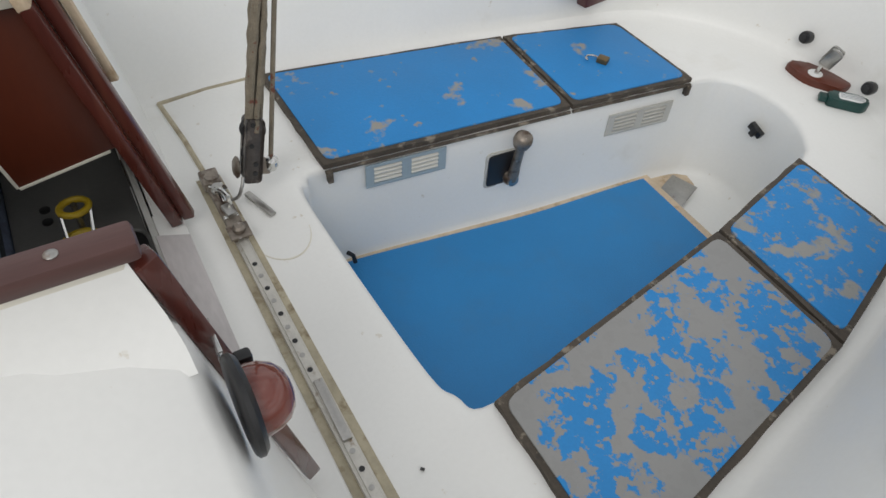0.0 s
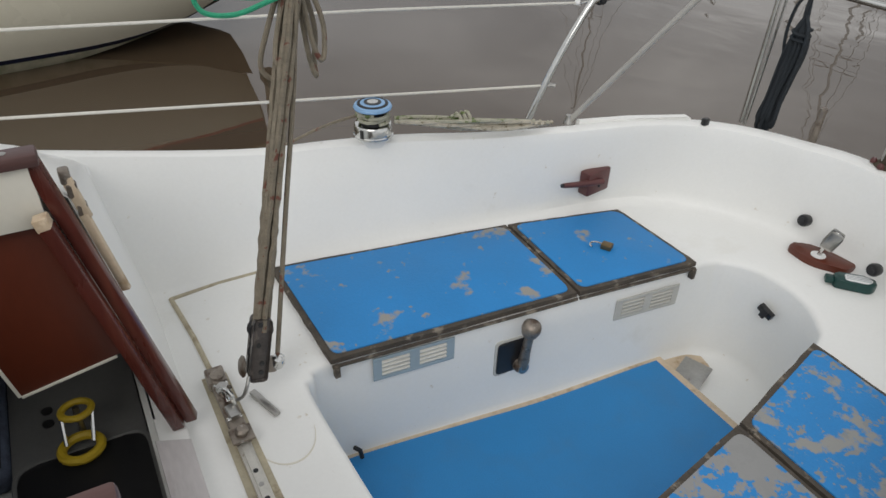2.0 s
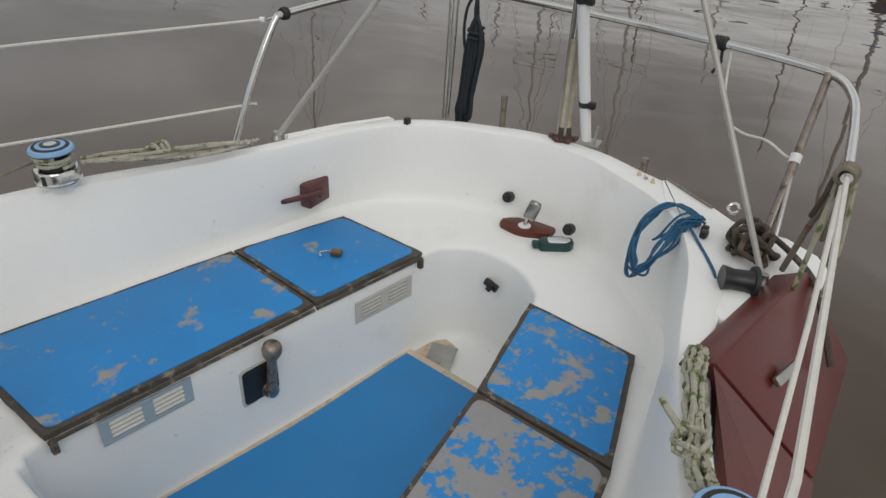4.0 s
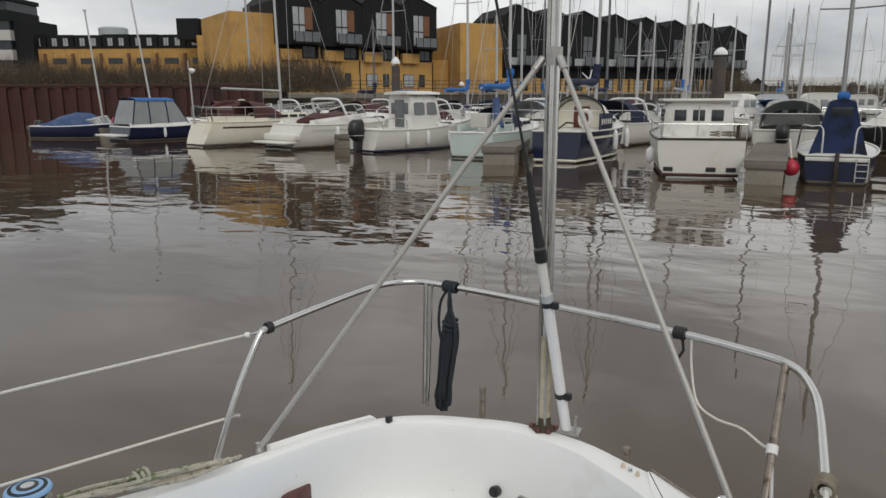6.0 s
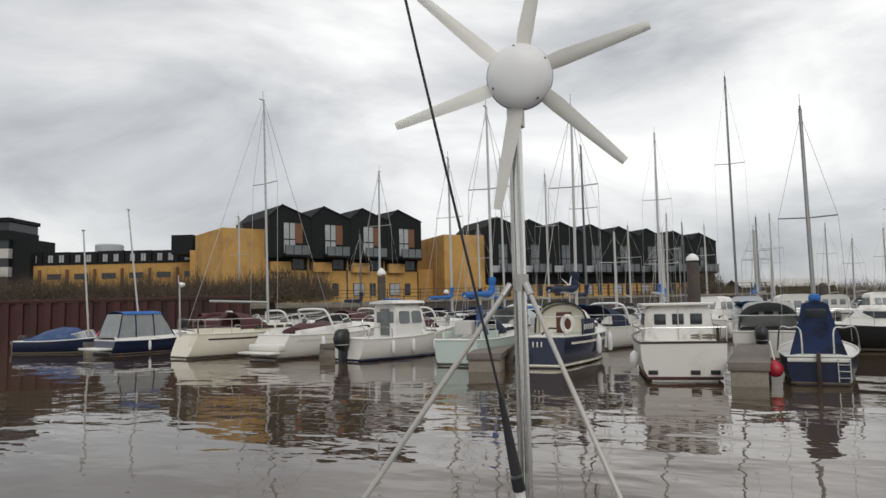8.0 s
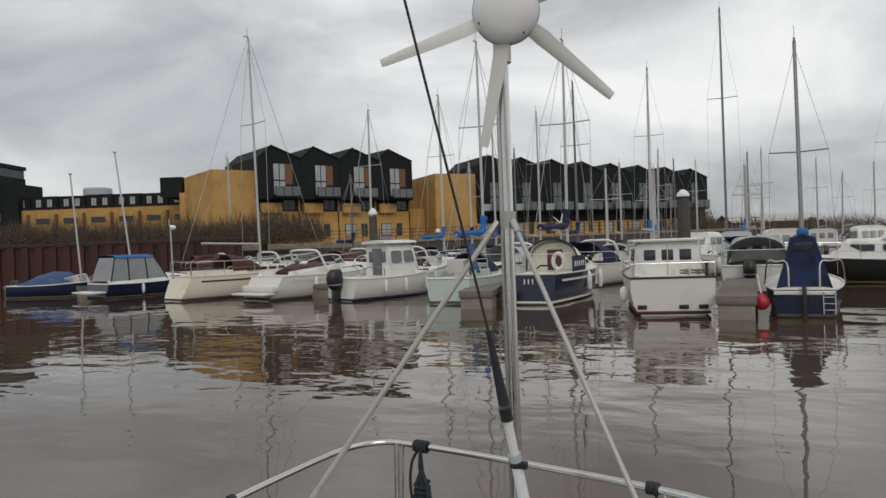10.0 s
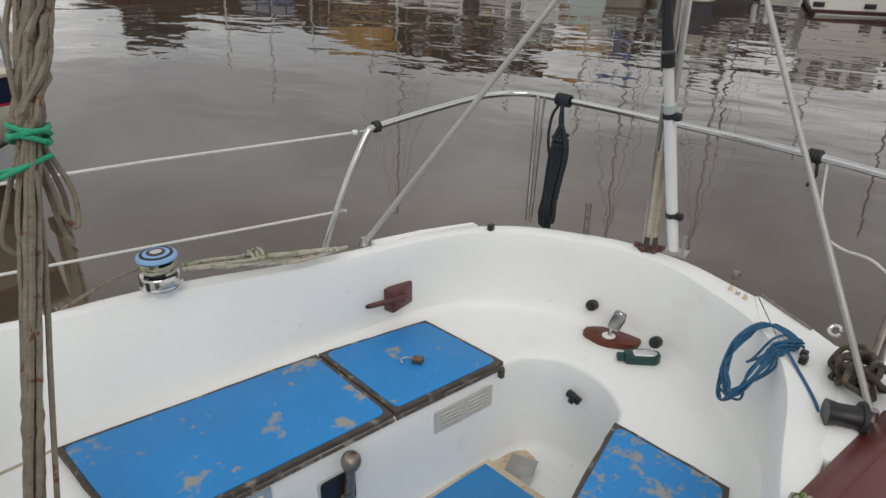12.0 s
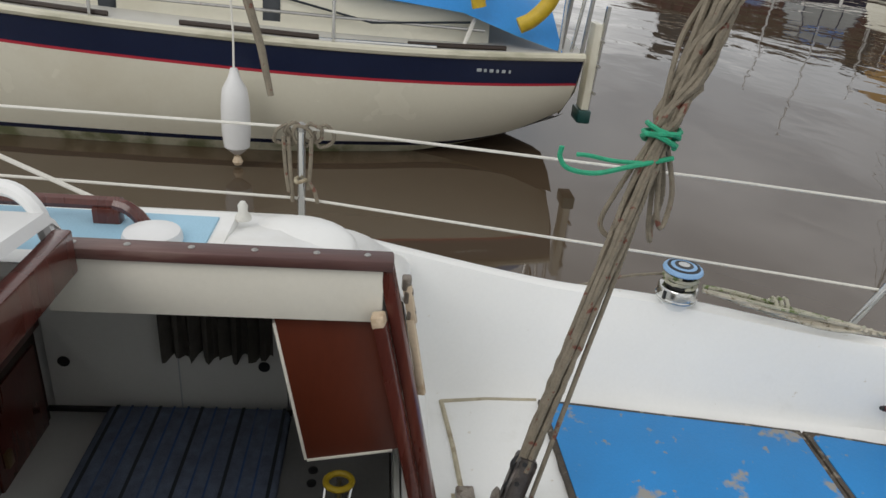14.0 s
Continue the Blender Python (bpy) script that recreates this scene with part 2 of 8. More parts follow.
MAST_MID = mat("grey_mast", (0.27, 0.27, 0.27), 0.4, 0.4, var=0.08, scale=4, fine=40, bump=0.0)
SAIL_DIM = mat("faded_blue_canvas", (0.035, 0.07, 0.17), 0.8, var=0.25, scale=4, fine=60, bump=0.4, second=(0.09, 0.12, 0.19), second_at=(0.5, 0.7), second_scale=3)
MAST_DK = mat("dark_mast", (0.15, 0.15, 0.16), 0.4, 0.4, var=0.1, scale=4, fine=40, bump=0.0)
BRICK = mat("ochre_brick", (0.50, 0.29, 0.085), 0.85, var=0.14, scale=0.8, fine=6, bump=0.2, second=(0.35, 0.20, 0.065), second_at=(0.5, 0.7), second_scale=0.35)
CLAD = mat("black_cladding", (0.014, 0.015, 0.016), 0.75, spec=0.2, var=0.3, scale=1.0, fine=10, bump=0.2, stretch=(3, 3, 0.3))
RUSSET = mat("russet_panel", (0.17, 0.075, 0.035), 0.7, var=0.15, scale=1.0, fine=8, bump=0.1)
CURTAIN = mat("pale_curtained_glass", (0.36, 0.375, 0.38), 0.25, var=0.2, scale=0.9, fine=5, bump=0.0)
CONCRETE = mat("stained_concrete", (0.25, 0.225, 0.18), 0.85, var=0.2, scale=1.5, fine=12, bump=0.3, second=(0.13, 0.115, 0.085), second_at=(0.5, 0.7), second_scale=0.8)
PILE = mat("dark_steel_pile", (0.065, 0.055, 0.048), 0.7, var=0.3, scale=2.0, fine=14, bump=0.3, second=(0.12, 0.075, 0.045), second_at=(0.55, 0.7), second_scale=1.2)
RUST = mat("rusty_sheet_pile", (0.062, 0.022, 0.019), 0.85, var=0.3, scale=1.2, fine=9, bump=0.4, stretch=(1, 1, 0.3), second=(0.030, 0.020, 0.016), second_at=(0.5, 0.7), second_scale=0.8)
DECKWOOD = mat("pontoon_decking", (0.17, 0.15, 0.125), 0.85, var=0.2, scale=2.0, fine=14, bump=0.3, stretch=(1, 0.2, 1))
SCRUB = mat("winter_scrub", (0.135, 0.108, 0.062), 0.9, var=0.45, scale=1.4, fine=12, bump=0.0, second=(0.085, 0.085, 0.042), second_at=(0.5, 0.65), second_scale=0.35)
TWIG = mat("bare_twig_brown", (0.07, 0.05, 0.035), 0.9, var=0.3, scale=2, fine=12, bump=0.0)
BOATWHITE = mat("chalky_white_gelcoat", (0.70, 0.69, 0.65), 0.4, var=0.05, scale=1.2, fine=20, bump=0.01, second=(0.40, 0.37, 0.31), second_at=(0.52, 0.75), second_scale=1.6)
GLASS_MID = mat("grey_window_glass", (0.13, 0.14, 0.145), 0.12, var=0.3, scale=0.8, fine=6, bump=0.0)
BLOCK = mat("blackened_steel", (0.085, 0.075, 0.07), 0.4, 0.5, var=0.3, scale=30, fine=160, bump=0.2, second=(0.22, 0.19, 0.17), second_at=(0.55, 0.68), second_scale=26)
# dirty fittings; on the rail's quarter leg its dark colour stands in for reflections
GRUBBY_DIMMED = mat("grubby_and_dimmed_steel", (0.26, 0.225, 0.19), 0.42, 0.7, var=0.25, scale=30, fine=160, bump=0.2, second=(0.10, 0.065, 0.045), second_at=(0.52, 0.66), second_scale=26, third=(0.45, 0.43, 0.40), third_at=(0.62, 0.7), third_scale=40)
MUD = mat("far_bank_earth", (0.10, 0.085, 0.06), 0.9, var=0.3, scale=0.5, fine=4, bump=0.2)


def water_material():
    m = bpy.data.materials.new("muddy_river_water")
    m.use_nodes = True
    n, l = m.node_tree.nodes, m.node_tree.links
    b = n["Principled BSDF"]
    b.inputs["Base Color"].default_value = (0.073, 0.051, 0.032, 1)
    b.inputs["Roughness"].default_value = 0.02
    b.inputs["IOR"].default_value = 1.54
    co = n.new("ShaderNodeTexCoord")
    mp = n.new("ShaderNodeMapping")
    mp.inputs["Rotation"].default_value = (0, 0, radians(-34))
    mp.inputs["Scale"].default_value = (0.6, 1.0, 1.0)
    l.new(co.outputs["Object"], mp.inputs["Vector"])
    height = None
    for s, d, k in ((0.9, 2, 1.0), (2.8, 2, 0.26), (0.22, 2, 2.8)):
        t = n.new("ShaderNodeTexNoise")
        t.inputs["Scale"].default_value = s
        t.inputs["Detail"].default_value = d
        t.inputs["Roughness"].default_value = 0.45
        t.inputs["Distortion"].default_value = 0.3
        l.new(mp.outputs["Vector"], t.inputs["Vector"])
        mu = n.new("ShaderNodeMath")
        mu.operation = "MULTIPLY_ADD"
        mu.inputs[1].default_value = k
        l.new(t.outputs["Fac"], mu.inputs[0])
        if height:
            l.new(height, mu.inputs[2])
        else:
            mu.inputs[2].default_value = 0
        height = mu.outputs[0]
    # calm and ruffled patches
    pt = n.new("ShaderNodeTexNoise")
    pt.inputs["Scale"].default_value = 0.09
    pt.inputs["Detail"].default_value = 3
    l.new(mp.outputs["Vector"], pt.inputs["Vector"])
    pr = n.new("ShaderNodeMapRange")
    pr.inputs["From Min"].default_value, pr.inputs["From Max"].default_value = 0.38, 0.62
    pr.inputs["To Min"].default_value, pr.inputs["To Max"].default_value = 0.35, 1.0
    l.new(pt.outputs["Fac"], pr.inputs["Value"])
    # the breeze ruffles the open dock more than the water under the boat's lee
    ahead = n.new("ShaderNodeVectorMath")
    ahead.operation = "DOT_PRODUCT"
    ahead.inputs[1].default_value = (-0.559, 0.829, 0)
    l.new(co.outputs["Object"], ahead.inputs[0])
    lee = n.new("ShaderNodeValToRGB")
    lee.color_ramp.elements[0].position, lee.color_ramp.elements[0].color = 0.11, (0.20, 0.20, 0.20, 1)
    lee.color_ramp.elements[1].position, lee.color_ramp.elements[1].color = 0.62, (0.42, 0.42, 0.42, 1)
    for at_, v in ((0.19, 0.90), (0.27, 0.85), (0.37, 0.46)):
        lee.color_ramp.elements.new(at_).color = (v, v, v, 1)
    far = n.new("ShaderNodeMath")
    far.operation = "MULTIPLY"
    far.inputs[1].default_value = 0.022
    l.new(ahead.outputs["Value"], far.inputs[0])
    l.new(far.outputs[0], lee.inputs["Fac"])
    lee_k = n.new("ShaderNodeMath")
    lee_k.operation = "MULTIPLY"
    lee_k.inputs[1].default_value = 1.55
    l.new(lee.outputs["Color"], lee_k.inputs[0])
    both = n.new("ShaderNodeMath")
    both.operation = "MULTIPLY"
    l.new(pr.outputs["Result"], both.inputs[0])
    l.new(lee_k.outputs[0], both.inputs[1])
    hm = n.new("ShaderNodeMath")
    hm.operation = "MULTIPLY"
    l.new(height, hm.inputs[0])
    l.new(both.outputs[0], hm.inputs[1])
    bp = n.new("ShaderNodeBump")
    bp.inputs["Strength"].default_value = 1.0
    bp.inputs["Distance"].default_value = 0.034
    l.new(hm.outputs[0], bp.inputs["Height"])
    l.new(bp.outputs["Normal"], b.inputs["Normal"])
    return m


WATER_MAT = water_material()


# ---- builders ----
def world_of(ob):
    m = Matrix.Identity(4)
    while ob is not None:
        m = ob.matrix_parent_inverse @ ob.matrix_basis @ m if ob.parent else ob.matrix_basis @ m
        ob = ob.parent
    return m


def thing(name, at=(0, 0, 0), label="", category="", group="", kind=""):
    ob = new(name)
    ob.empty_display_size = 0.05
    ob.matrix_basis = Matrix.Translation(at)
    return tagged(ob, label, category, group, kind)


def finish(bm, smooth=True, angle=40, recalc=True):
    if recalc:
        bmesh.ops.recalc_face_normals(bm, faces=bm.faces)
    me = bpy.data.meshes.new("mesh")
    bm.to_mesh(me)
    bm.free()
    if smooth:
        for p in me.polygons:
            p.use_smooth = True
        me.set_sharp_from_angle(angle=radians(angle))
    return me


def part(name, bm, material, parent=None, label="", angle=40, recalc=True):
    """One mesh object under a thing or a part, or at top level."""
    me = bm if isinstance(bm, bpy.types.Mesh) else finish(bm, angle=angle, recalc=recalc)
    if not me.materials:
        me.materials.append(material)
    me.name = name
    ob = new(name, me)
    if parent is not None:
        ob.parent = parent
        ob.matrix_parent_inverse = world_of(parent).inverted()
    if label:
        ob["label"] = label
    return ob


def solo(name, bm, material, label, category, group="", kind="", angle=40, recalc=True):
    return tagged(part(name, bm, material, None, angle=angle, recalc=recalc), label, category, group, kind)


def join(*bms):
    out = bmesh.new()
    for b in bms:
        me = bpy.data.meshes.new("tmp")
        b.to_mesh(me)
        b.free()
        out.from_mesh(me)
        bpy.data.meshes.remove(me)
    return out


def moved(bm, m):
    bmesh.ops.transform(bm, matrix=m, verts=bm.verts)
    return bm


def box(x0, x1, y0, y1, z0, z1, bevel=0.0, seg=2):
    bm = bmesh.new()
    bmesh.ops.create_cube(bm, size=1)
    bmesh.ops.transform(bm, matrix=Matrix.Translation(((x0 + x1) / 2, (y0 + y1) / 2, (z0 + z1) / 2)) @ Matrix.Diagonal((abs(x1 - x0), abs(y1 - y0), abs(z1 - z0), 1)), verts=bm.verts)
    if bevel:
        bmesh.ops.bevel(bm, geom=bm.edges[:], offset=bevel, segments=seg, affect="EDGES", profile=0.5)
    return bm


def prism(poly, z0, z1, bevel=0.0, seg=2):
    """An upright slab over a plan polygon."""
    bm = bmesh.new()
    lo = [bm.verts.new((x, y, z0)) for x, y in poly]
    hi = [bm.verts.new((x, y, z1)) for x, y in poly]
    top = bm.faces.new(hi)
    bm.faces.new(lo[::-1])
    k = len(poly)
    for i in range(k):
        bm.faces.new((lo[i], lo[(i + 1) % k], hi[(i + 1) % k], hi[i]))
    if bevel:
        bmesh.ops.bevel(bm, geom=top.edges[:], offset=bevel, segments=seg, affect="EDGES", profile=0.5)
    return bm


def round_poly(poly, r, n=5):
    """Rounds the corners of a plan polygon."""
    out = []
    k = len(poly)
    for i in range(k):
        p, a, b = Vector(poly[i]), Vector(poly[i - 1]), Vector(poly[(i + 1) % k])
        rr = r[i] if isinstance(r, (list, tuple)) else r
        s, e = p + (a - p).normalized() * rr, p + (b - p).normalized() * rr
        for j in range(n + 1):
            t = j / n
            out.append(tuple(s * (1 - t) ** 2 + p * 2 * t * (1 - t) + e * t ** 2))
    return out


def inset(poly, d):
    """The plan polygon, drawn in by d (negative: out). Runs counter-clockwise or clockwise."""
    k = len(poly)
    area = sum(poly[i][0] * poly[(i + 1) % k][1] - poly[(i + 1) % k][0] * poly[i][1] for i in range(k))
    sg = 1 if area > 0 else -1
    out = []
    for i in range(k):
        a, p, b = Vector(poly[i - 1]), Vector(poly[i]), Vector(poly[(i + 1) % k])
        n1 = Vector((-(p - a).y, (p - a).x)).normalized() * sg
        n2 = Vector((-(b - p).y, (b - p).x)).normalized() * sg
        h = n1 + n2
        h = h / max(0.3, h.length_squared / 2)
        out.append(tuple(p + h * d))
    return out


def spline(pts, n=8, closed=False):
    P = [Vector(p) for p in pts]
    k = len(P)
    out = []
    for i in range(k if closed else k - 1):
        if closed:
            a, b, c, d = P[i - 1], P[i], P[(i + 1) % k], P[(i + 2) % k]
        else:
            b, c = P[i], P[i + 1]
            a = P[i - 1] if i else b * 2 - c
            d = P[i + 2] if i + 2 < k else c * 2 - b
        for j in range(n):
            t = j / n
            out.append(0.5 * ((2 * b) + (c - a) * t + (2 * a - 5 * b + 4 * c - d) * t * t + (3 * b - a - 3 * c + d) * t ** 3))
    if not closed:
        out.append(P[-1])
    return out


def tube(pts, r, seg=8, closed=False, smooth=0, taper=None):
    """A round bar along a line of points. taper: radius factor at the end."""
    P = spline(pts, smooth, closed) if smooth else [Vector(p) for p in pts]
    bm = bmesh.new()
    k = len(P)
    rings = []
    up = None
    for i in range(k):
        a = P[i - 1] if (i or closed) else P[i]
        b = P[(i + 1) % k] if (i + 1 < k or closed) else P[i]
        d = (b - a).normalized() if (b - a).length > 1e-9 else Vector((0, 0, 1))
        if up is None:
            up = d.orthogonal().normalized()
        up = (up - d * up.dot(d))
        up = up.normalized() if up.length > 1e-6 else d.orthogonal().normalized()
        side = d.cross(up)
        rr = r(i / max(1, k - 1)) if callable(r) else r
        if taper is not None:
            rr *= 1 + (taper - 1) * i / max(1, k - 1)
        rings.append([bm.verts.new(P[i] + (up * math.cos(2 * math.pi * j / seg) + side * math.sin(2 * math.pi * j / seg)) * rr) for j in range(seg)])
    for i in range(k if closed else k - 1):
        A, B = rings[i], rings[(i + 1) % k]
        for j in range(seg):
            bm.faces.new((A[j], A[(j + 1) % seg], B[(j + 1) % seg], B[j]))
    if not closed:
        bm.faces.new(rings[0][::-1])
        bm.faces.new(rings[-1])
    return bm


def lathe(profile, seg=24, m=None):
    """A turned body: (radius, height) pairs about z."""
    bm = bmesh.new()
    rings = []
    for r, z in profile:
        rings.append([bm.verts.new((r * math.cos(2 * math.pi * j / seg), r * math.sin(2 * math.pi * j / seg), z)) for j in range(seg)])
    for A, B in zip(rings, rings[1:]):
        for j in range(seg):
            bm.faces.new((A[j], A[(j + 1) % seg], B[(j + 1) % seg], B[j]))
    bm.faces.new(rings[0][::-1])
    bm.faces.new(rings[-1])
    return moved(bm, m) if m else bm


def loft(rings, closed=True, cap=False):
    """Skins rings of equal count. closed: each ring closes on itself."""
    bm = bmesh.new()
    R = [[bm.verts.new(p) for p in ring] for ring in rings]
    k = len(R[0])
    for A, B in zip(R, R[1:]):
        for j in range(k if closed else k - 1):
            bm.faces.new((A[j], A[(j + 1) % k], B[(j + 1) % k], B[j]))
    if cap:
        bm.faces.new(R[0][::-1])
        bm.faces.new(R[-1])
    return bm


def aim(at, way, spin=0):
    """A pose at a place with its z axis along way."""
    return Matrix.Translation(at) @ Vector(way).to_track_quat("Z", "Y").to_matrix().to_4x4() @ pose(0, 0, 0, 0, 0, spin)


def bundle(pts, r, strands, radius, twist=1.0, seg=6, smooth=6, seed=1, jitter=0.25):
    """Several ropes that run together along a line: one mesh each."""
    rnd = random.Random(seed)
    P = spline(pts, smooth)
    out = []
    for s in range(strands):
        ph = 2 * math.pi * s / strands + rnd.uniform(-0.3, 0.3)
        off = []
        for i, p in enumerate(P):
            d = (P[min(i + 1, len(P) - 1)] - P[max(i - 1, 0)]).normalized()
            u = d.orthogonal().normalized()
            w = d.cross(u)
            a = ph + twist * 2 * math.pi * i / len(P) + rnd.uniform(-jitter, jitter)
            k = radius * (0.75 + rnd.uniform(-jitter, jitter)) if s else 0.0
            off.append(p + (u * math.cos(a) + w * math.sin(a)) * k)
        out.append(tube(off, r, seg))
    return out


def strands(name, bms, material, parent, label=""):
    for b in bms:
        part(name, b, material, parent, label)


# ---- water ----
def XC(y):
    return -0.90 - 0.045 * y


def water_sheet():
    """One sheet from round the boat's hull to the horizon."""
    hull = [(-0.95, 2.55), (-1.5, 2.2), (-1.85, 1.2), (-1.9, 0.0), (-1.8, -1.5), (-1.35, -3.4), (-0.8, -4.6), (-0.25, -3.4), (0.15, -1.5), (0.1, 0.0), (-0.05, 1.2), (-0.4, 2.2)]
    loop = [tuple(p) for p in spline([(x, y, 0) for x, y in hull], 6, True)]
    rings = [[(x, y, WATER) for x, y, _ in loop]]
    for r in (6, 14, 40, 120, 500, 2500):
        k = len(loop)
        ring = []
        for x, y, _ in loop:
            a = math.atan2(y + 1.0, x + 0.9)
            ring.append((-0.9 + r * math.cos(a), -1.0 + r * math.sin(a), WATER))
        rings.append(ring)
    return loft(rings, True)


solo("water", water_sheet(), WATER_MAT, "calm brown muddy river water with soft ripples", "water", kind="structure")

# ---- the sailing boat: cockpit moulding ----
boat = thing("sailing_boat", (-0.95, 1.0, WATER), "white glassfibre sailing boat with a worn blue cockpit", "sailing boat")

# plan of the left half, from the cabin to the stern: x, y at the seat; x, y, z on the coaming; width of its top
STATIONS = [
    (-1.83, 0.285, -1.82, 0.0, 0.985, 0.03),
    (-1.83, 0.30, -1.93, 0.16, 0.875, 0.04),
    (-1.83, 0.50, -1.975, 0.50, 0.775, 0.045),
    (-1.825, 0.75, -1.985, 0.78, 0.716, 0.05),
    (-1.80, 1.00, -1.965, 1.00, 0.703, 0.055),
    (-1.765, 1.25, -1.885, 1.22, 0.711, 0.06),
    (-1.72, 1.55, -1.785, 1.50, 0.71, 0.05),
    (-1.68, 1.80, -1.705, 1.78, 0.71, 0.05),
    (-1.645, 2.00, -1.64, 2.04, 0.71, 0.05),
    (-1.585, 2.13, -1.55, 2.23, 0.708, 0.055),
    (-1.44, 2.27, -1.42, 2.35, 0.705, 0.065),
    (-1.27, 2.37, -1.27, 2.43, 0.70, 0.072),
    (-1.10, 2.41, -1.12, 2.485, 0.70, 0.075),
]
RIGHT_TOP = [0.08, 0.095, 0.12, 0.14, 0.11, 0.065, 0.055, 0.055, 0.055, 0.05, 0.045, 0.04, 0.03]
half = [(Vector((a, b, 0.40)), Vector((c, d, e)), w) for a, b, c, d, e, w in STATIONS]
other = []
for i, (p, q, w) in enumerate(half[::-1]):
    other.append((Vector((2 * XC(p.y) - p.x, p.y, p.z)), Vector((2 * XC(q.y) - q.x, q.y, q.z)), RIGHT_TOP[i]))
around = half + other
LOW = spline([p for p, q, w in around], 4)
TOP = spline([q for p, q, w in around], 4)
WID = [v.x for v in spline([Vector((w, 0, 0)) for p, q, w in around], 4)]


def outward(i):
    t = TOP[min(i + 1, len(TOP) - 1)] - TOP[max(i - 1, 0)]
    return Vector((-t.y, t.x, 0)).normalized()


profiles = []
for i, (p, q) in enumerate(zip(LOW, TOP)):
    o = outward(i)
    w = WID[i]
    up = Vector((0, 0, 1))
    ring = [p - o * 0.035, p - o * 0.012 + up * 0.004, p + o * 0.004 + up * 0.02, p + (q - p) * 0.18 + o * 0.002, p + (q - p) * 0.5, p + (q - p) * 0.85,
            q - up * 0.010, q - up * 0.003 + o * 0.003, q + o * 0.010, q + o * w, q + o * (w + 0.014) - up * 0.008, q + o * (w + 0.022) - up * 0.03]
    deck = 0.52
    ring += [Vector((*(q + o * (w + 0.05)).xy, deck + 0.02)), Vector((*(q + o * (w + 0.065)).xy, deck)), Vector((*(q + o * (w + 0.16)).xy, deck - 0.005)),
             Vector((*(q + o * (w + 0.165)).xy, deck + 0.03)), Vector((*(q + o * (w + 0.185)).xy, deck + 0.03)), Vector((*(q + o * (w + 0.19)).xy, deck - 0.02)),
             Vector((*(q + o * (w + 0.14)).xy, 0.25)), Vector((*(q + o * (w - 0.05)).xy, -0.25))]
    profiles.append(ring)
part("coaming", loft(profiles, False), GEL, boat, angle=38)

# seat level with the open well, its rounded rim and walls
RIM = [(-1.325, 0.725), (-1.30, 0.667), (-1.22, 0.643), (-0.67, 0.668), (-0.555, 0.697), (-0.505, 0.762), (-0.57, 1.15), (-0.65, 1.54), (-0.755, 1.96), (-0.83, 2.075), (-0.95, 2.135), (-1.08, 2.135), (-1.165, 2.08), (-1.205, 1.97), (-1.25, 1.5), (-1.29, 1.1)]
rim = [Vector(p) for p in spline([(x, y, 0) for x, y in RIM], 6, True)]
mid = Vector((-0.95, 1.36, 0))
edge = [(-1.86, 0.27), (-1.86, 0.55)] + [(p.x - 0.0, p.y) for p in LOW[6:-6]] + [(0.03, 0.55), (0.03, 0.27)]


def meet(poly, c, d):
    """Where a ray in the plan leaves a polygon."""
    best = None
    k = len(poly)
    for i in range(k):
        a, b = Vector((*poly[i], 0)), Vector((*poly[(i + 1) % k], 0))
        e = b - a
        den = d.x * e.y - d.y * e.x
        if abs(den) < 1e-9:
            continue
        t = ((a.x - c.x) * e.y - (a.y - c.y) * e.x) / den
        s = ((a.x - c.x) * d.y - (a.y - c.y) * d.x) / den
        if t > 0 and -1e-6 <= s <= 1 + 1e-6 and (best is None or t > best):
            best = t
    return c + d * best


rings = []
outer = [meet(edge, mid, (p - mid).normalized()) for p in rim]


def off(p, d):
    """Along the ray from the middle of the well."""
    return p + (p - mid).normalized() * d


for f in (1.0, 0.5):
    rings.append([Vector((*(p.lerp(o, f)).xy, 0.40)) for p, o in zip(rim, outer)])
for d, z in ((0.035, 0.40), (0.016, 0.398), (0.005, 0.392), (0.0, 0.38), (-0.002, 0.3), (-0.006, 0.15), (-0.012, 0.04), (-0.022, 0.012), (-0.045, 0.0), (-0.12, -0.002)):
    rings.append([Vector((*off(p, d).xy, z)) for p in rim])
bm = loft(rings, True)
inner_loop = [v for v in bm.verts][-len(rim):]
bm.faces.new(inner_loop)
bmesh.ops.recalc_face_normals(bm, faces=bm.faces)
deck = part("cockpit_moulding", bm, GEL, boat, angle=50)

# blue sole panel, with the stained bedding that squeezes out round it
solep = [off(p, -0.03).xy[:] for p in rim if p.y < 1.915]
solep = solep[solep.index(min(solep, key=lambda q: q[1] if q[0] > -0.9 else 9)):] + solep[:solep.index(min(solep, key=lambda q: q[1] if q[0] > -0.9 else 9))]
part("sole_bedding", prism(inset(solep, -0.020), 0.0, 0.020), TAN, boat, "brown-stained bedding round the sole")
part("sole_panel", prism(inset(solep, 0.010), 0.0, 0.0245), SOLE, boat, "dull blue painted cockpit sole")
part("drain_plate", moved(box(-0.05, 0.05, -0.06, 0.06, 0, 0.006, 0.002), pose(-1.085, 1.94, 0.018, 10, 0, 20)), STEEL_DULL, boat, "grey plate over the drain")
part("plate_patch", prism(round_poly([(-1.2, 1.90), (-1.10, 1.90), (-1.08, 2.04), (-1.17, 2.06)], 0.02, 3), 0.0, 0.004, 0.001), TAN, boat)


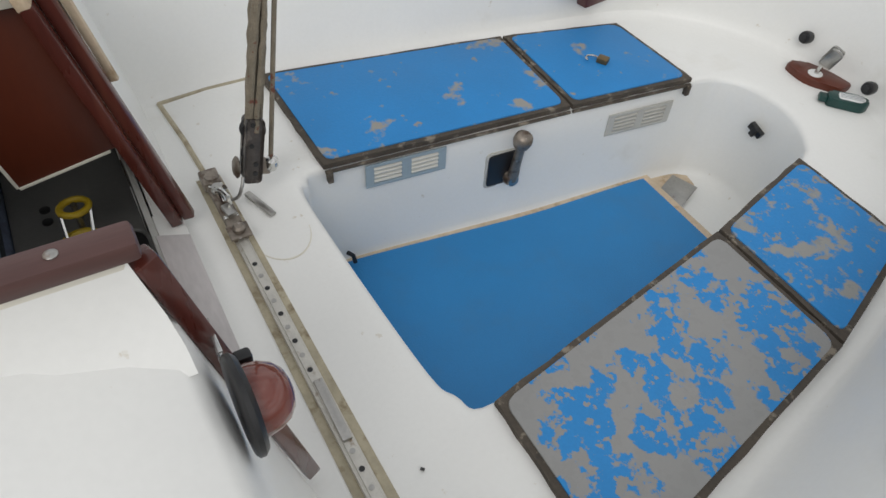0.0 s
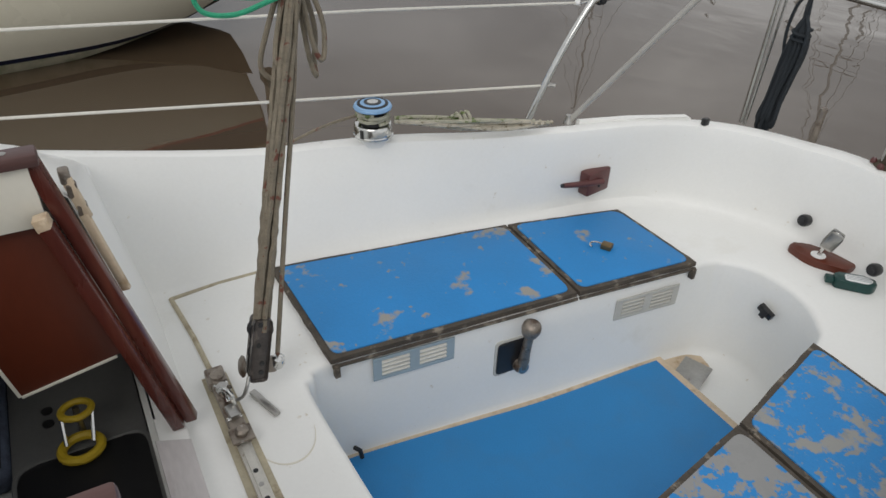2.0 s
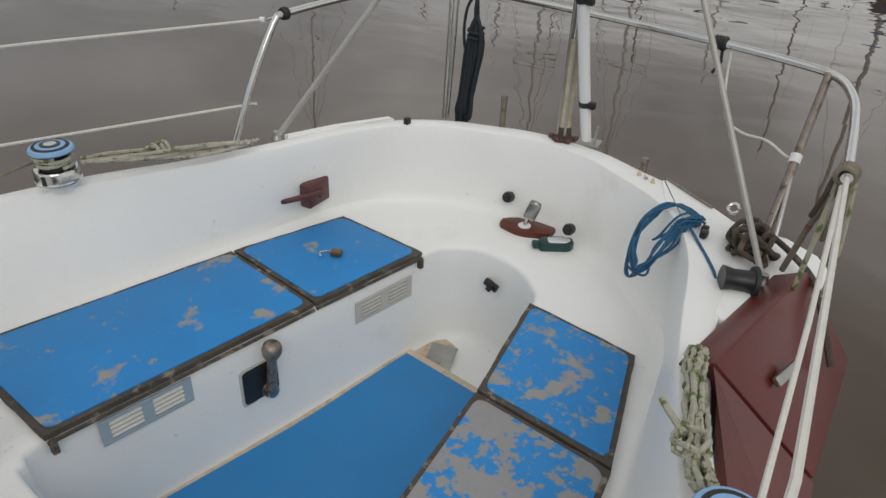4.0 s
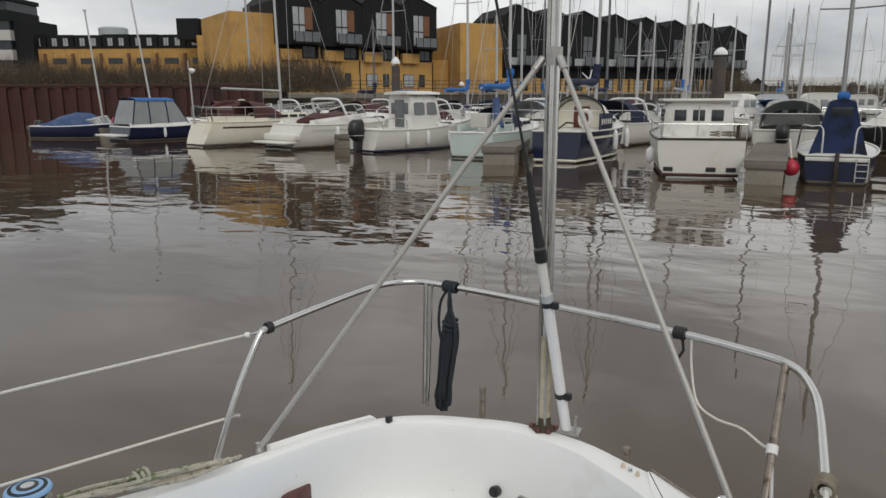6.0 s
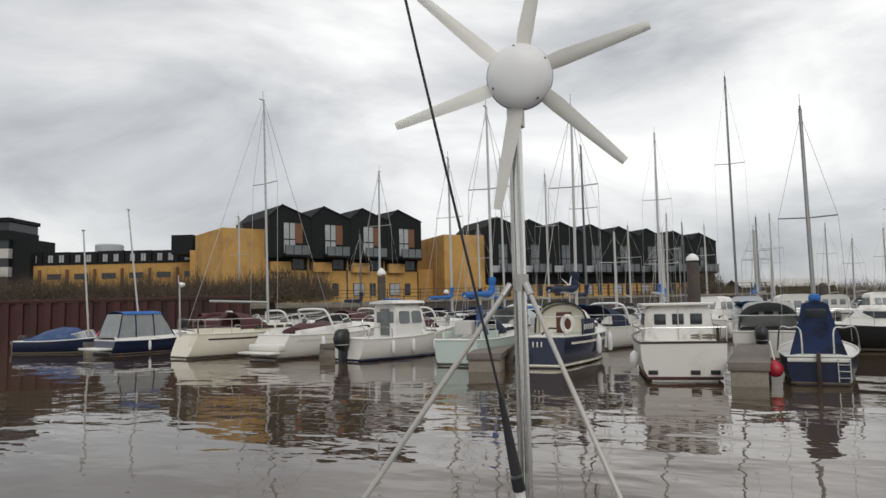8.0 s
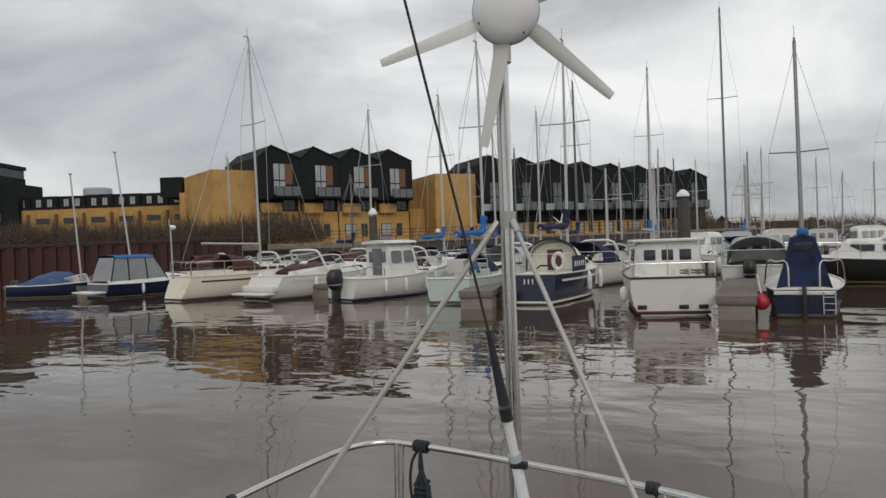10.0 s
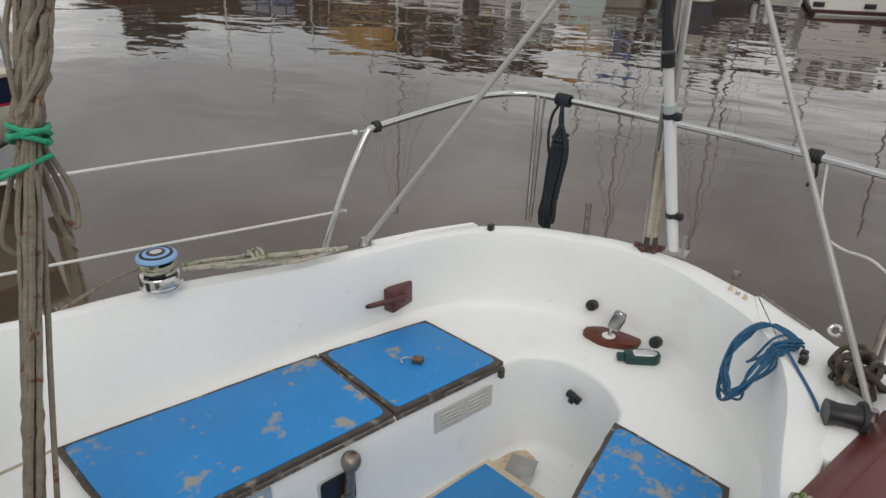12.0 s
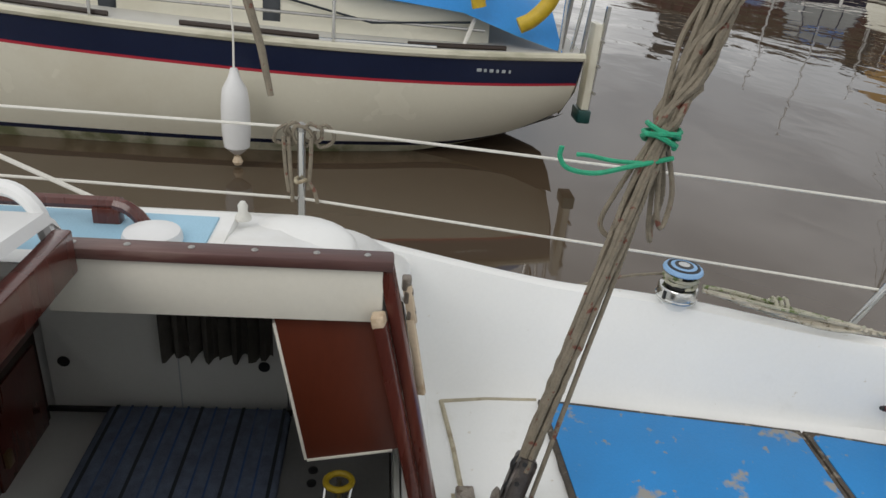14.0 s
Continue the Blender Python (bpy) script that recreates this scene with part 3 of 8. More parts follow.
# ---- lids of the lockers ----
def locker_lid(name, poly, paint, label, teeth=False):
    t = thing(name, (*poly[0], 0.40), label, "locker lid", "cockpit locker lids")
    rough = []
    k = len(poly)
    rnd = random.Random(len(name) + int(abs(poly[0][1]) * 100))
    for i in range(k):
        a, b = Vector(poly[i]), Vector(poly[(i + 1) % k])
        for j in range(10):
            p = a.lerp(b, j / 10)
            rough.append(tuple(p + Vector((rnd.uniform(-1, 1), rnd.uniform(-1, 1))) * (0.002 if j else 0)))
    part("board", prism(rough, 0.402, 0.4185, 0.003), BOARD, t, "weathered plywood edge")
    part("painted_top", prism(round_poly(inset(poly, 0.015), 0.028, 5), 0.412, 0.4225, 0.003), paint, t)
    return t


L_LONG = [(-1.318, 0.722), (-1.250, 1.502), (-1.680, 1.522), (-1.800, 0.712)]
L_SHORT = [(-1.248, 1.510), (-1.200, 1.957), (-1.583, 1.952), (-1.677, 1.530)]
R_LONG = [(-0.493, 0.748), (-0.645, 1.522), (-0.248, 1.518), (-0.085, 0.748)]
R_SHORT = [(-0.647, 1.532), (-0.757, 1.957), (-0.392, 1.945), (-0.252, 1.528)]
locker_lid("locker_lid", L_LONG, BLUE, "blue painted locker lid with small worn grey patches")
locker_lid("locker_lid", L_SHORT, BLUE, "blue painted locker lid with scuffed edges beside the throttle")
locker_lid("locker_lid", R_LONG, BLUE_BARE, "locker lid with blue paint flaked off to grey")
locker_lid("locker_lid", R_SHORT, BLUE_PATCH, "short blue locker lid with patchy bare spots")
# dark strip under the fronts of the left lids
part("lid_strip", join(tube([(-1.314, 0.725, 0.394), (-1.247, 1.502, 0.394)], 0.006, 6), tube([(-1.246, 1.512, 0.394), (-1.198, 1.955, 0.394)], 0.006, 6)), BOARD, boat, "dark worn edging under the lids")
for x, y in ((-1.313, 0.735), (-1.199, 1.945)):
    part("lid_bracket", box(x - 0.006, x + 0.012, y - 0.008, y + 0.008, 0.36, 0.398, 0.002), BOARD, boat)
# worn sealant line at the forward locker
part("seal_line", join(tube([(-1.80, 0.405, 0.401), (-1.815, 0.55, 0.401), (-1.815, 0.71, 0.401)], 0.007, 6), tube([(-1.80, 0.405, 0.401), (-1.60, 0.425, 0.401), (-1.42, 0.435, 0.401)], 0.008, 6)), GRIME, boat, "yellowed sealant joint")

# ---- cabin ----
SLOPE = 0.19


def bulk_y(z):
    """The aft face of the cabin, which leans forward as it rises."""
    return 0.215 + (1.15 - z) * SLOPE


def cabin_section(y, lift=0.0, flip=False):
    zl = lift
    full = [(-2.00, 0.50), (-1.985, 0.70), (-1.94, 0.90), (-1.86, 0.985), (-1.72, 1.035), (-1.52, 1.075), (-1.325, 1.095)]
    aft = [(-2.00, 0.50), (-1.985, 0.66), (-1.94, 0.83), (-1.86, 0.875), (-1.72, 0.925), (-1.52, 1.00), (-1.325, 1.06)]
    pts = [(x, z + (q - z) * zl) for (x, z), (_, q) in zip(full, aft)]
    if flip:
        pts = [(2 * XC(0.2) - x, z) for x, z in pts]
    return [Vector((x, y, z)) for x, z in pts]


for flip in (False, True):
    rr = []
    for y, dz in ((-3.0, 0.0), (-1.6, 0.0), (-0.8, 0.0), (-0.3, 0.0), (-0.05, 0.0), (0.04, 0.25), (0.12, 0.6)):
        rr.append(cabin_section(y, dz, flip))
    last = cabin_section(0, 1.0, flip)
    rr.append([Vector((p.x, bulk_y(p.z) - 0.012, p.z - 0.004)) for p in last])
    rr.append([Vector((p.x, bulk_y(p.z) + 0.006, p.z - 0.022)) for p in last])
    rr.append([Vector((p.x, bulk_y(0.4 + (p.z - 0.4) * 0.6), 0.4 + (p.z - 0.4) * 0.6)) for p in last])
    rr.append([Vector((p.x, bulk_y(0.39), 0.39)) for p in last])
    part("cabin_side", loft(rr, False), GEL, boat, angle=60)
# under the opening: sill of the companionway
part("sill_wall", box(-1.31, -0.46, 0.27, 0.335, 0.30, 0.432, 0.004), GEL, boat)
part("companionway_sill", prism([(-1.225, 0.262), (-0.47, 0.262), (-0.455, 0.335), (-1.195, 0.335)], 0.43, 0.447, 0.003), SILL, boat, "worn pale sill")
# hatch opening: cream fascia and brown rails along both sides
for x, sg, y1, lift in ((-1.315, 1, 0.205, 0.0), (-0.472, -1, 0.225, 0.022)):
    part("hatch_fascia", box(x - 0.012, x + 0.012, -0.46, y1 - 0.01, 1.00, 1.125 + lift, 0.003), CREAM, boat, "cream painted hatch side")
    if sg < 0:
        part("hatch_garage", loft([[Vector((x + 0.010, y + (0 if y < 0 else e * 0.25), 1.145)), Vector((x + 0.016, y + (0 if y < 0 else e * 0.5), 1.12)), Vector((x + 0.030, y + (0 if y < 0 else e), 1.075)), Vector((x + 0.055, y + (0 if y < 0 else e * 1.3), 1.045)), Vector((x + 0.075, y + (0 if y < 0 else e * 1.4), 1.02)), Vector((x - 0.01, y, 1.02)), Vector((x - 0.01, y, 1.145))] for y, e in ((-0.9, 0.0), (-0.2, 0.0), (y1 - 0.014, 0.022))], True, True), GEL, boat, "white moulded side of the hatch", angle=40)
    rail = part("hatch_rail", box(x - (0.026 if sg > 0 else 0.019), x + (0.026 if sg > 0 else 0.019), -0.46, y1 + 0.008, 1.125 + lift, 1.150 + lift, 0.006), MAHOG_Y, boat, "worn brown wooden hatch rail")
    for y in (-0.40, -0.30, -0.18, -0.06, 0.06, 0.16):
        part("screw", lathe([(0.007, 0), (0.007, 0.0015), (0.005, 0.003)], 10, Matrix.Translation((x, y, 1.1495 + lift))), STEEL_DULL, rail)
    # post of the washboards
    top, foot = Vector((x, y1 - 0.01, 1.135)), Vector((x + 0.06 * sg, bulk_y(0.44) + 0.0, 0.435))
    d = (foot - top)
    for k, (dx, dy, w, mm, nm) in enumerate(((0.0, 0.002 if sg > 0 else 0.014, 0.013, MAHOG, "washboard_post"), (0.027 * sg, -0.030, 0.014, MAHOG, "washboard_guide"))[:2 if sg > 0 else 1]):
        a, b = top + d * (0.17 * k) + Vector((dx, dy, 0.0)), foot + Vector((dx * 0.4 - 0.012 * sg, dy, 0.0))
        if k:
            part("fascia_end", moved(box(-0.014, 0.016, -0.016, 0.012, -0.02, 0.008, 0.004), aim(a, b - a)), TAN, boat, "chipped cream end of the fascia")
        bmx = box(-w, w, -0.014, 0.014, 0, (b - a).length, 0.004)
        part(nm, moved(bmx, aim(a, b - a)), mm, boat, "varnished mahogany upright")
# aft face of the cabin between post and roof, cream strip beside the post
part("post_trim", moved(join(box(-0.009, 0.004, -0.01, 0.008, 0.08, 0.27, 0.003), box(-0.006, 0.006, -0.008, 0.012, 0.0, 0.09, 0.003)), aim((-1.343, bulk_y(1.06) + 0.010, 1.07), (0.055, 0.137, -0.68))), TAN, boat, "bare chipped batten")
for z in (1.075, 1.045, 1.0):
    part("catch", box(-1.358 + 0.06 * (1.05 - z), -1.334 + 0.06 * (1.05 - z), bulk_y(z) + 0.004, bulk_y(z) + 0.024, z - 0.018, z + 0.014, 0.005), GRUBBY_DIMMED, boat)
# sliding hatch pushed forward
hatch = thing("sliding_hatch", (-0.9, -0.7, 1.15), "white sliding hatch with a mahogany edge, pushed open", "hatch")
hp = [[Vector((x, y, z)) for x, z in ((-1.335, 1.155), (-1.335, 1.185), (-1.30, 1.215), (-1.1, 1.235), (-0.9, 1.24), (-0.7, 1.235), (-0.5, 1.215), (-0.465, 1.185), (-0.465, 1.155))] for y in (-1.25, -0.46, -0.435, -0.425)]
hp[-1] = [Vector((p.x, p.y, p.z - 0.02)) for p in hp[-1]]
part("hatch_lid", loft(hp, False), WHITE, hatch)
part("hatch_grip", tube([(-1.345, -0.60, 1.19), (-1.35, -0.56, 1.235), (-1.33, -0.50, 1.245), (-1.31, -0.455, 1.22), (-1.31, -0.44, 1.16)], 0.016, 8, smooth=4), WHITE, hatch)
part("hatch_edge", box(-1.29, -0.50, -0.42, -0.385, 1.10, 1.19, 0.006), MAHOG, hatch, "varnished mahogany edge board")
# pale blue non-slip deck, handrail, dome vent and small fitting on the cabin top
part("deck_patch", prism([(-1.62, -1.6), (-1.36, -1.6), (-1.36, -0.19), (-1.60, -0.19)], 1.066, 1.088, 0.004), DECKBLUE, boat, "pale blue non-slip paint")
part("deck_border", prism([(-1.66, -1.64), (-1.345, -1.64), (-1.345, -0.155), (-1.64, -0.155)], 1.05, 1.082, 0.004), GEL, boat)
hr = thing("handrail", (-1.53, -0.5, 1.09), "varnished wooden grab rail on the cabin top", "handrail")
part("rail", tube([(-1.55, -1.5, 1.13), (-1.55, -0.50, 1.13), (-1.545, -0.40, 1.13), (-1.535, -0.36, 1.118), (-1.53, -0.335, 1.09)], 0.016, 8, smooth=4), MAHOG, hr)
for y in (-0.42, -0.95, -1.45):
    part("foot", box(-1.565, -1.53, y - 0.03, y + 0.03, 1.08, 1.125, 0.006), MAHOG, hr)
solo("dome_vent", lathe([(0.062, 0), (0.062, 0.012), (0.058, 0.022), (0.04, 0.029), (0.0005, 0.032)], 24, Matrix.Translation((-1.46, -0.30, 1.088))), WHITE, "round white dome vent on the cabin top", "vent")
solo("deck_eye", join(lathe([(0.02, 0), (0.02, 0.006), (0.011, 0.02), (0.012, 0.035), (0.006, 0.045)], 12, Matrix.Translation((-1.62, -0.14, 1.075)))), OFFWHITE, "small white deck fitting on the cabin top", "deck fitting")
# white moulded swelling at the corner of the cabin
sw = [[Vector((-1.62 + 0.15 * math.cos(a) * k, -0.02 + 0.155 * math.sin(a) * k, 1.005 + 0.056 * math.sqrt(max(0, 1 - k * k)))) for a in [2 * math.pi * j / 28 for j in range(28)]] for k in (1.0, 0.97, 0.9, 0.78, 0.6, 0.35, 0.05)]
part("cabin_swelling", loft(sw, True, True), GEL, boat, angle=60)
part("cabin_shoulder", tube([(-1.56, -0.01, 0.925), (-1.70, 0.05, 0.918), (-1.82, 0.11, 0.872), (-1.91, 0.165, 0.815), (-1.965, 0.26, 0.765)], lambda q: 0.112 - 0.060 * q, 22, smooth=6), GEL, boat, angle=70)

# foredeck and topsides ahead, that close the boat
fore = []
for y, hw, z in ((0.2, 1.262, 0.52), (-0.8, 1.27, 0.54), (-2.0, 1.17, 0.58), (-3.02, 0.93, 0.635), (-4.2, 0.46, 0.70), (-5.0, 0.03, 0.76)):
    c = -0.91
    fore.append([Vector((c - hw * 0.8, y, -0.3)), Vector((c - hw * 0.97, y, 0.2)), Vector((c - hw, y, z)), Vector((c - hw + 0.02, y, z + 0.03)), Vector((c - hw * 0.85, y, z)),
                 Vector((c + hw * 0.85, y, z)), Vector((c + hw - 0.02, y, z + 0.03)), Vector((c + hw, y, z)), Vector((c + hw * 0.97, y, 0.2)), Vector((c + hw * 0.8, y, -0.3))])
bmf = bmesh.new()
V = [[bmf.verts.new(p) for p in r] for r in fore]
for i, (A, B) in enumerate(zip(V, V[1:])):
    for j in range(9):
        if j == 4 and i < 3:
            continue
        bmf.faces.new((A[j], A[j + 1], B[j + 1], B[j]))
part("hull", bmf, GEL, boat)
# cabin roof ahead of the hatch, and its front
part("cabin_roof", box(-1.34, -0.45, -3.0, -1.20, 1.05, 1.10, 0.01), GEL, boat)
part("cabin_front", prism([(-2.0, -3.02), (0.2, -3.02), (0.2, -3.0), (-2.0, -3.0)], 0.5, 1.05), GEL, boat)

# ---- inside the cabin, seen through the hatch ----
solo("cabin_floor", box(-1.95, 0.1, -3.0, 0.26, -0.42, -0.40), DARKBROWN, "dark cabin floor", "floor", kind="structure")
solo("cabin_lining", join(box(-1.96, -1.93, -3.0, 0.20, -0.4, 0.76), box(0.08, 0.11, -3.0, 0.20, -0.4, 0.76), box(-1.95, 0.1, -3.0, -2.97, -0.4, 1.05), box(-1.95, 0.1, 0.255, 0.275, -0.4, 0.40)), INNER, "white lining of the cabin walls", "wall", kind="structure")
lk = thing("side_locker", (-1.9, -0.45, 0.27), "white locker front with round finger holes inside the cabin", "locker")
part("front", box(-1.93, -1.90, -0.80, -0.08, 0.265, 0.66, 0.004), INNER, lk)
part("shelf", box(-1.93, -1.86, -1.5, 0.2, 0.66, 0.68, 0.003), INNER, lk)
part("joint", box(-1.901, -1.897, -0.412, -0.408, 0.27, 0.65), GREY, lk)
part("skirt", box(-1.90, -1.885, -0.82, -0.06, 0.255, 0.27, 0.002), BLACK, lk)
for y in (-0.75, -0.15):
    part("finger_hole", lathe([(0.018, 0), (0.018, 0.004), (0.014, 0.004)], 16, aim((-1.899, y, 0.44), (1, 0, 0))), BLACK, lk)
cu = thing("settee", (-1.65, -0.4, 0.1), "berth with a dark blue striped cushion cover in the cabin", "berth")
part("base", box(-1.93, -1.40, -1.9, 0.0, -0.4, 0.22, 0.005), INNER, cu)
part("cushion", box(-1.86, -1.43, -0.62, -0.06, 0.22, 0.32, 0.03, 3), CARPET, cu)
for k in range(13):
    y = -0.585 + k * 0.042
    part("stripe", box(-1.845, -1.435, y - (0.005 if k % 3 == 0 else 0.003), y + (0.005 if k % 3 == 0 else 0.003), 0.317, 0.3215, 0.001), ROPE_DARK if k % 3 == 0 else SAIL_DIM, cu)
# counter and basin rim are coloured darker to carry the shade below deck
gl = thing("galley_counter", (-1.4, 0.1, 0.2), "pale galley counter coloured dark for the cabin's shade, with a dark basin", "counter")
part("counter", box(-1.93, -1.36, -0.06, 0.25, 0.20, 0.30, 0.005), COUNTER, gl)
part("basin", prism(round_poly([(-1.42, -0.05), (-1.02, -0.05), (-1.02, 0.245), (-1.42, 0.245)], 0.05, 5), 0.18, 0.304, 0.004), BLACK, gl, "black sink basin")
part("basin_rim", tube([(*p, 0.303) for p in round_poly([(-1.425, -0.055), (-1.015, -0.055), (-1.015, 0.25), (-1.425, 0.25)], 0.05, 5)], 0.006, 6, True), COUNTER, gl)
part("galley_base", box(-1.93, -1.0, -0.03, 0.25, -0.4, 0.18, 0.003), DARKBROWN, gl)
for x in (-1.60, -1.55):
    part("socket", lathe([(0.014, 0), (0.014, 0.004), (0.01, 0.005)], 14, Matrix.Translation((x, 0.03, 0.30))), BLACK, gl)
pm = thing("yellow_pump", (-1.42, 0.10, 0.30), "yellow ring shaped pump hanging over the galley basin", "pump")
part("ring", tube([(-1.40 + 0.04 * math.cos(a), 0.10 + 0.045 * math.sin(a), 0.33) for a in [2 * math.pi * j / 20 for j in range(20)]], 0.012, 8, True), YELLOW, pm)
part("upper_ring", tube([(-1.46 + 0.03 * math.cos(a), 0.11 + 0.035 * math.sin(a), 0.40) for a in [2 * math.pi * j / 16 for j in range(16)]], 0.009, 8, True), YELLOW, pm)
part("leg", tube([(-1.46, 0.075, 0.40), (-1.41, 0.07, 0.34)], 0.005, 6), STEEL, pm)
part("leg", tube([(-1.45, 0.145, 0.40), (-1.40, 0.13, 0.34)], 0.005, 6), STEEL, pm)
part("stand", tube([(-1.46, 0.11, 0.30), (-1.46, 0.11, 0.41)], 0.008, 6), STEEL_DULL, pm)
bd = thing("mahogany_panel", (-1.28, 0.12, 0.65), "red-brown plywood panel under the hatch side", "panel")
part("board", moved(box(-0.006, 0.006, -0.10, 0.125, -0.19, 0.20, 0.002), pose(-1.334, 0.105, 0.805, 10, 0, 0)), PANEL_RED, bd)
part("edge_band", moved(box(-0.008, 0.008, -0.106, -0.099, -0.19, 0.19, 0.001), pose(-1.334, 0.105, 0.805, 10, 0, 0)), CREAM, bd, "pale board edge")
part("lower_band", moved(box(-0.008, 0.008, -0.10, 0.10, -0.196, -0.189, 0.001), pose(-1.334, 0.105, 0.805, 10, 0, 0)), CREAM, bd)
ct = thing("curtain", (-1.89, -0.35, 0.68), "dark gathered curtain inside the cabin", "curtain")
part("cloth", loft([[Vector((-1.865 + (0.010 + 0.012 * q) * math.sin(j * 1.25) + 0.006 * math.sin(j * 3.1), -0.45 + j * 0.0085, lerp_z - (0.012 * math.sin(j * 0.8) if q == 1 else 0))) for j in range(40)] for q, lerp_z in ((0, 0.95), (0.3, 0.78), (0.7, 0.6), (1, 0.49))], False), CLOTH_DK, ct)
dc = thing("dark_cabinet", (-1.72, -0.93, -0.4), "dark wooden cabinet at the end of the berth", "cabinet")
part("body", box(-1.90, -1.55, -1.05, -0.82, -0.4, 0.60, 0.006), DARKBROWN, dc)
dcd = part("door", box(-1.87, -1.58, -0.824, -0.812, -0.1, 0.52, 0.004), MAHOG, dc)
part("handle", box(-1.64, -1.61, -0.814, -0.80, 0.28, 0.33, 0.003), BRASS, dcd)
part("shelf_lip", box(-1.91, -1.54, -0.83, -0.805, 0.56, 0.61, 0.004), MAHOG, dc)


# ---- fittings in the cockpit ----
def vent_grille(at, turn, material, label):
    t = thing("vent_grille", at, label, "vent", "wall vents")
    m = Matrix.Translation(at) @ pose(0, 0, 0, 0, 0, turn)

    def put(b):
        return moved(b, m)
    part("plate", put(join(box(0, 0.004, -0.125, 0.125, 0.030, 0.042, 0.001), box(0, 0.004, -0.125, 0.125, -0.042, -0.030, 0.001), box(0, 0.004, -0.125, -0.100, -0.030, 0.030), box(0, 0.004, 0.100, 0.125, -0.030, 0.030), box(0, 0.004, -0.015, 0.015, -0.030, 0.030))), material, t)
    part("backing", put(box(-0.001, 0.001, -0.10, 0.10, -0.030, 0.030)), GREY_WARM if material is GREY_WARM else OFFWHITE, t)
    for k in (-1, 1):
        for j in range(4):
            z = -0.022 + j * 0.0145
            part("slat", put(moved(box(-0.002, 0.0045, -0.0425, 0.0425, -0.0035, 0.0035, 0.001), pose(0.002, k * 0.0575, z, 0, 25, 0))), GREY_WARM if material is GREY_WARM else OFFWHITE, t)
    return t


vent_grille((-1.300, 0.965, 0.335), -5, VENT, "grey plastic louvred vent in the well side")
vent_grille((-1.220, 1.785, 0.300), -6, GREY_WARM, "yellowed plastic louvred vent in the well side")

lv = thing("throttle_lever", (-1.262, 1.30, 0.23), "engine control lever on a black plate", "lever")
part("plate", moved(prism(round_poly([(-0.062, -0.06), (0.062, -0.06), (0.062, 0.06), (-0.062, 0.06)], 0.015, 3), 0, 0.008, 0.002), aim((-1.270, 1.295, 0.235), (1, -0.07, 0), 90)), BLACK, lv)
part("boss", lathe([(0.024, 0), (0.024, 0.016), (0.018, 0.024), (0.006, 0.026)], 20, aim((-1.262, 1.315, 0.195), (1, 0, 0))), GRUBBY_DIMMED, lv)
part("arm", tube([(-1.245, 1.315, 0.195), (-1.235, 1.315, 0.27), (-1.220, 1.311, 0.345)], 0.017, 10, smooth=4, taper=0.8), GRUBBY_DIMMED, lv)
part("boss_ring", lathe([(0.019, 0.024), (0.019, 0.030), (0.012, 0.031)], 20, aim((-1.262, 1.315, 0.195), (1, 0, 0))), STEEL_DULL, lv)
part("plate_edge", moved(prism(round_poly([(-0.070, -0.068), (0.070, -0.068), (0.070, 0.068), (-0.070, 0.068)], 0.018, 3), -0.002, 0.004, 0.001), aim((-1.270, 1.295, 0.235), (1, -0.07, 0), 90)), GREY_WARM, lv, "grey backing edge of the plate")
part("knob", lathe([(0.014, -0.035), (0.025, -0.02), (0.030, 0.0), (0.027, 0.018), (0.016, 0.028), (0.002, 0.03)], 18, aim((-1.216, 1.310, 0.372), (0.25, 0.0, 1))), GRUBBY_DIMMED, lv, "scuffed grey knob")

wf = thing("wall_socket", (-1.01, 2.125, 0.28), "small black fitting on the aft wall of the well", "socket")
part("body", moved(box(-0.028, 0.028, -0.012, 0.008, -0.012, 0.012, 0.003), pose(-1.01, 2.122, 0.285, 0, 18, 0)), BLACK, wf)
part("cap", moved(box(-0.008, 0.012, -0.022, -0.01, -0.018, 0.018, 0.003), pose(-1.01, 2.122, 0.285, 0, 18, 0)), RUBBER, wf)
solo("drain_stub", tube([(-1.295, 0.765, 0.07), (-1.275, 0.775, 0.072), (-1.27, 0.778, 0.045)], 0.007, 8), BLACK, "small black drain stub low in the well", "drain stub")
for i, (x, y, a) in enumerate(((-1.085, 1.0, 20), (-0.80, 1.62, 70), (-0.62, 0.95, 10))):
    solo("twig", tube([(x - 0.016, y, 0.017), (x, y + 0.003, 0.018), (x + 0.016, y - 0.002, 0.017)], 0.003, 5), BLACK, "bit of dark twig lying on the sole", "twig", "bits of dirt on the sole")

pl = thing("padlock", (-1.40, 1.72, 0.4225), "small brass padlock with an open shackle lying on the lid", "padlock")
part("body", moved(box(-0.018, 0.018, -0.016, 0.016, 0, 0.018, 0.003), pose(-1.395, 1.738, 0.4225, 0, 0, 30)), BRASS, pl)
part("shackle", tube([(-1.410, 1.73, 0.434), (-1.428, 1.720, 0.434), (-1.434, 1.703, 0.434), (-1.425, 1.690, 0.434), (-1.412, 1.689, 0.434)], 0.0034, 8, smooth=4), STEEL, pl)

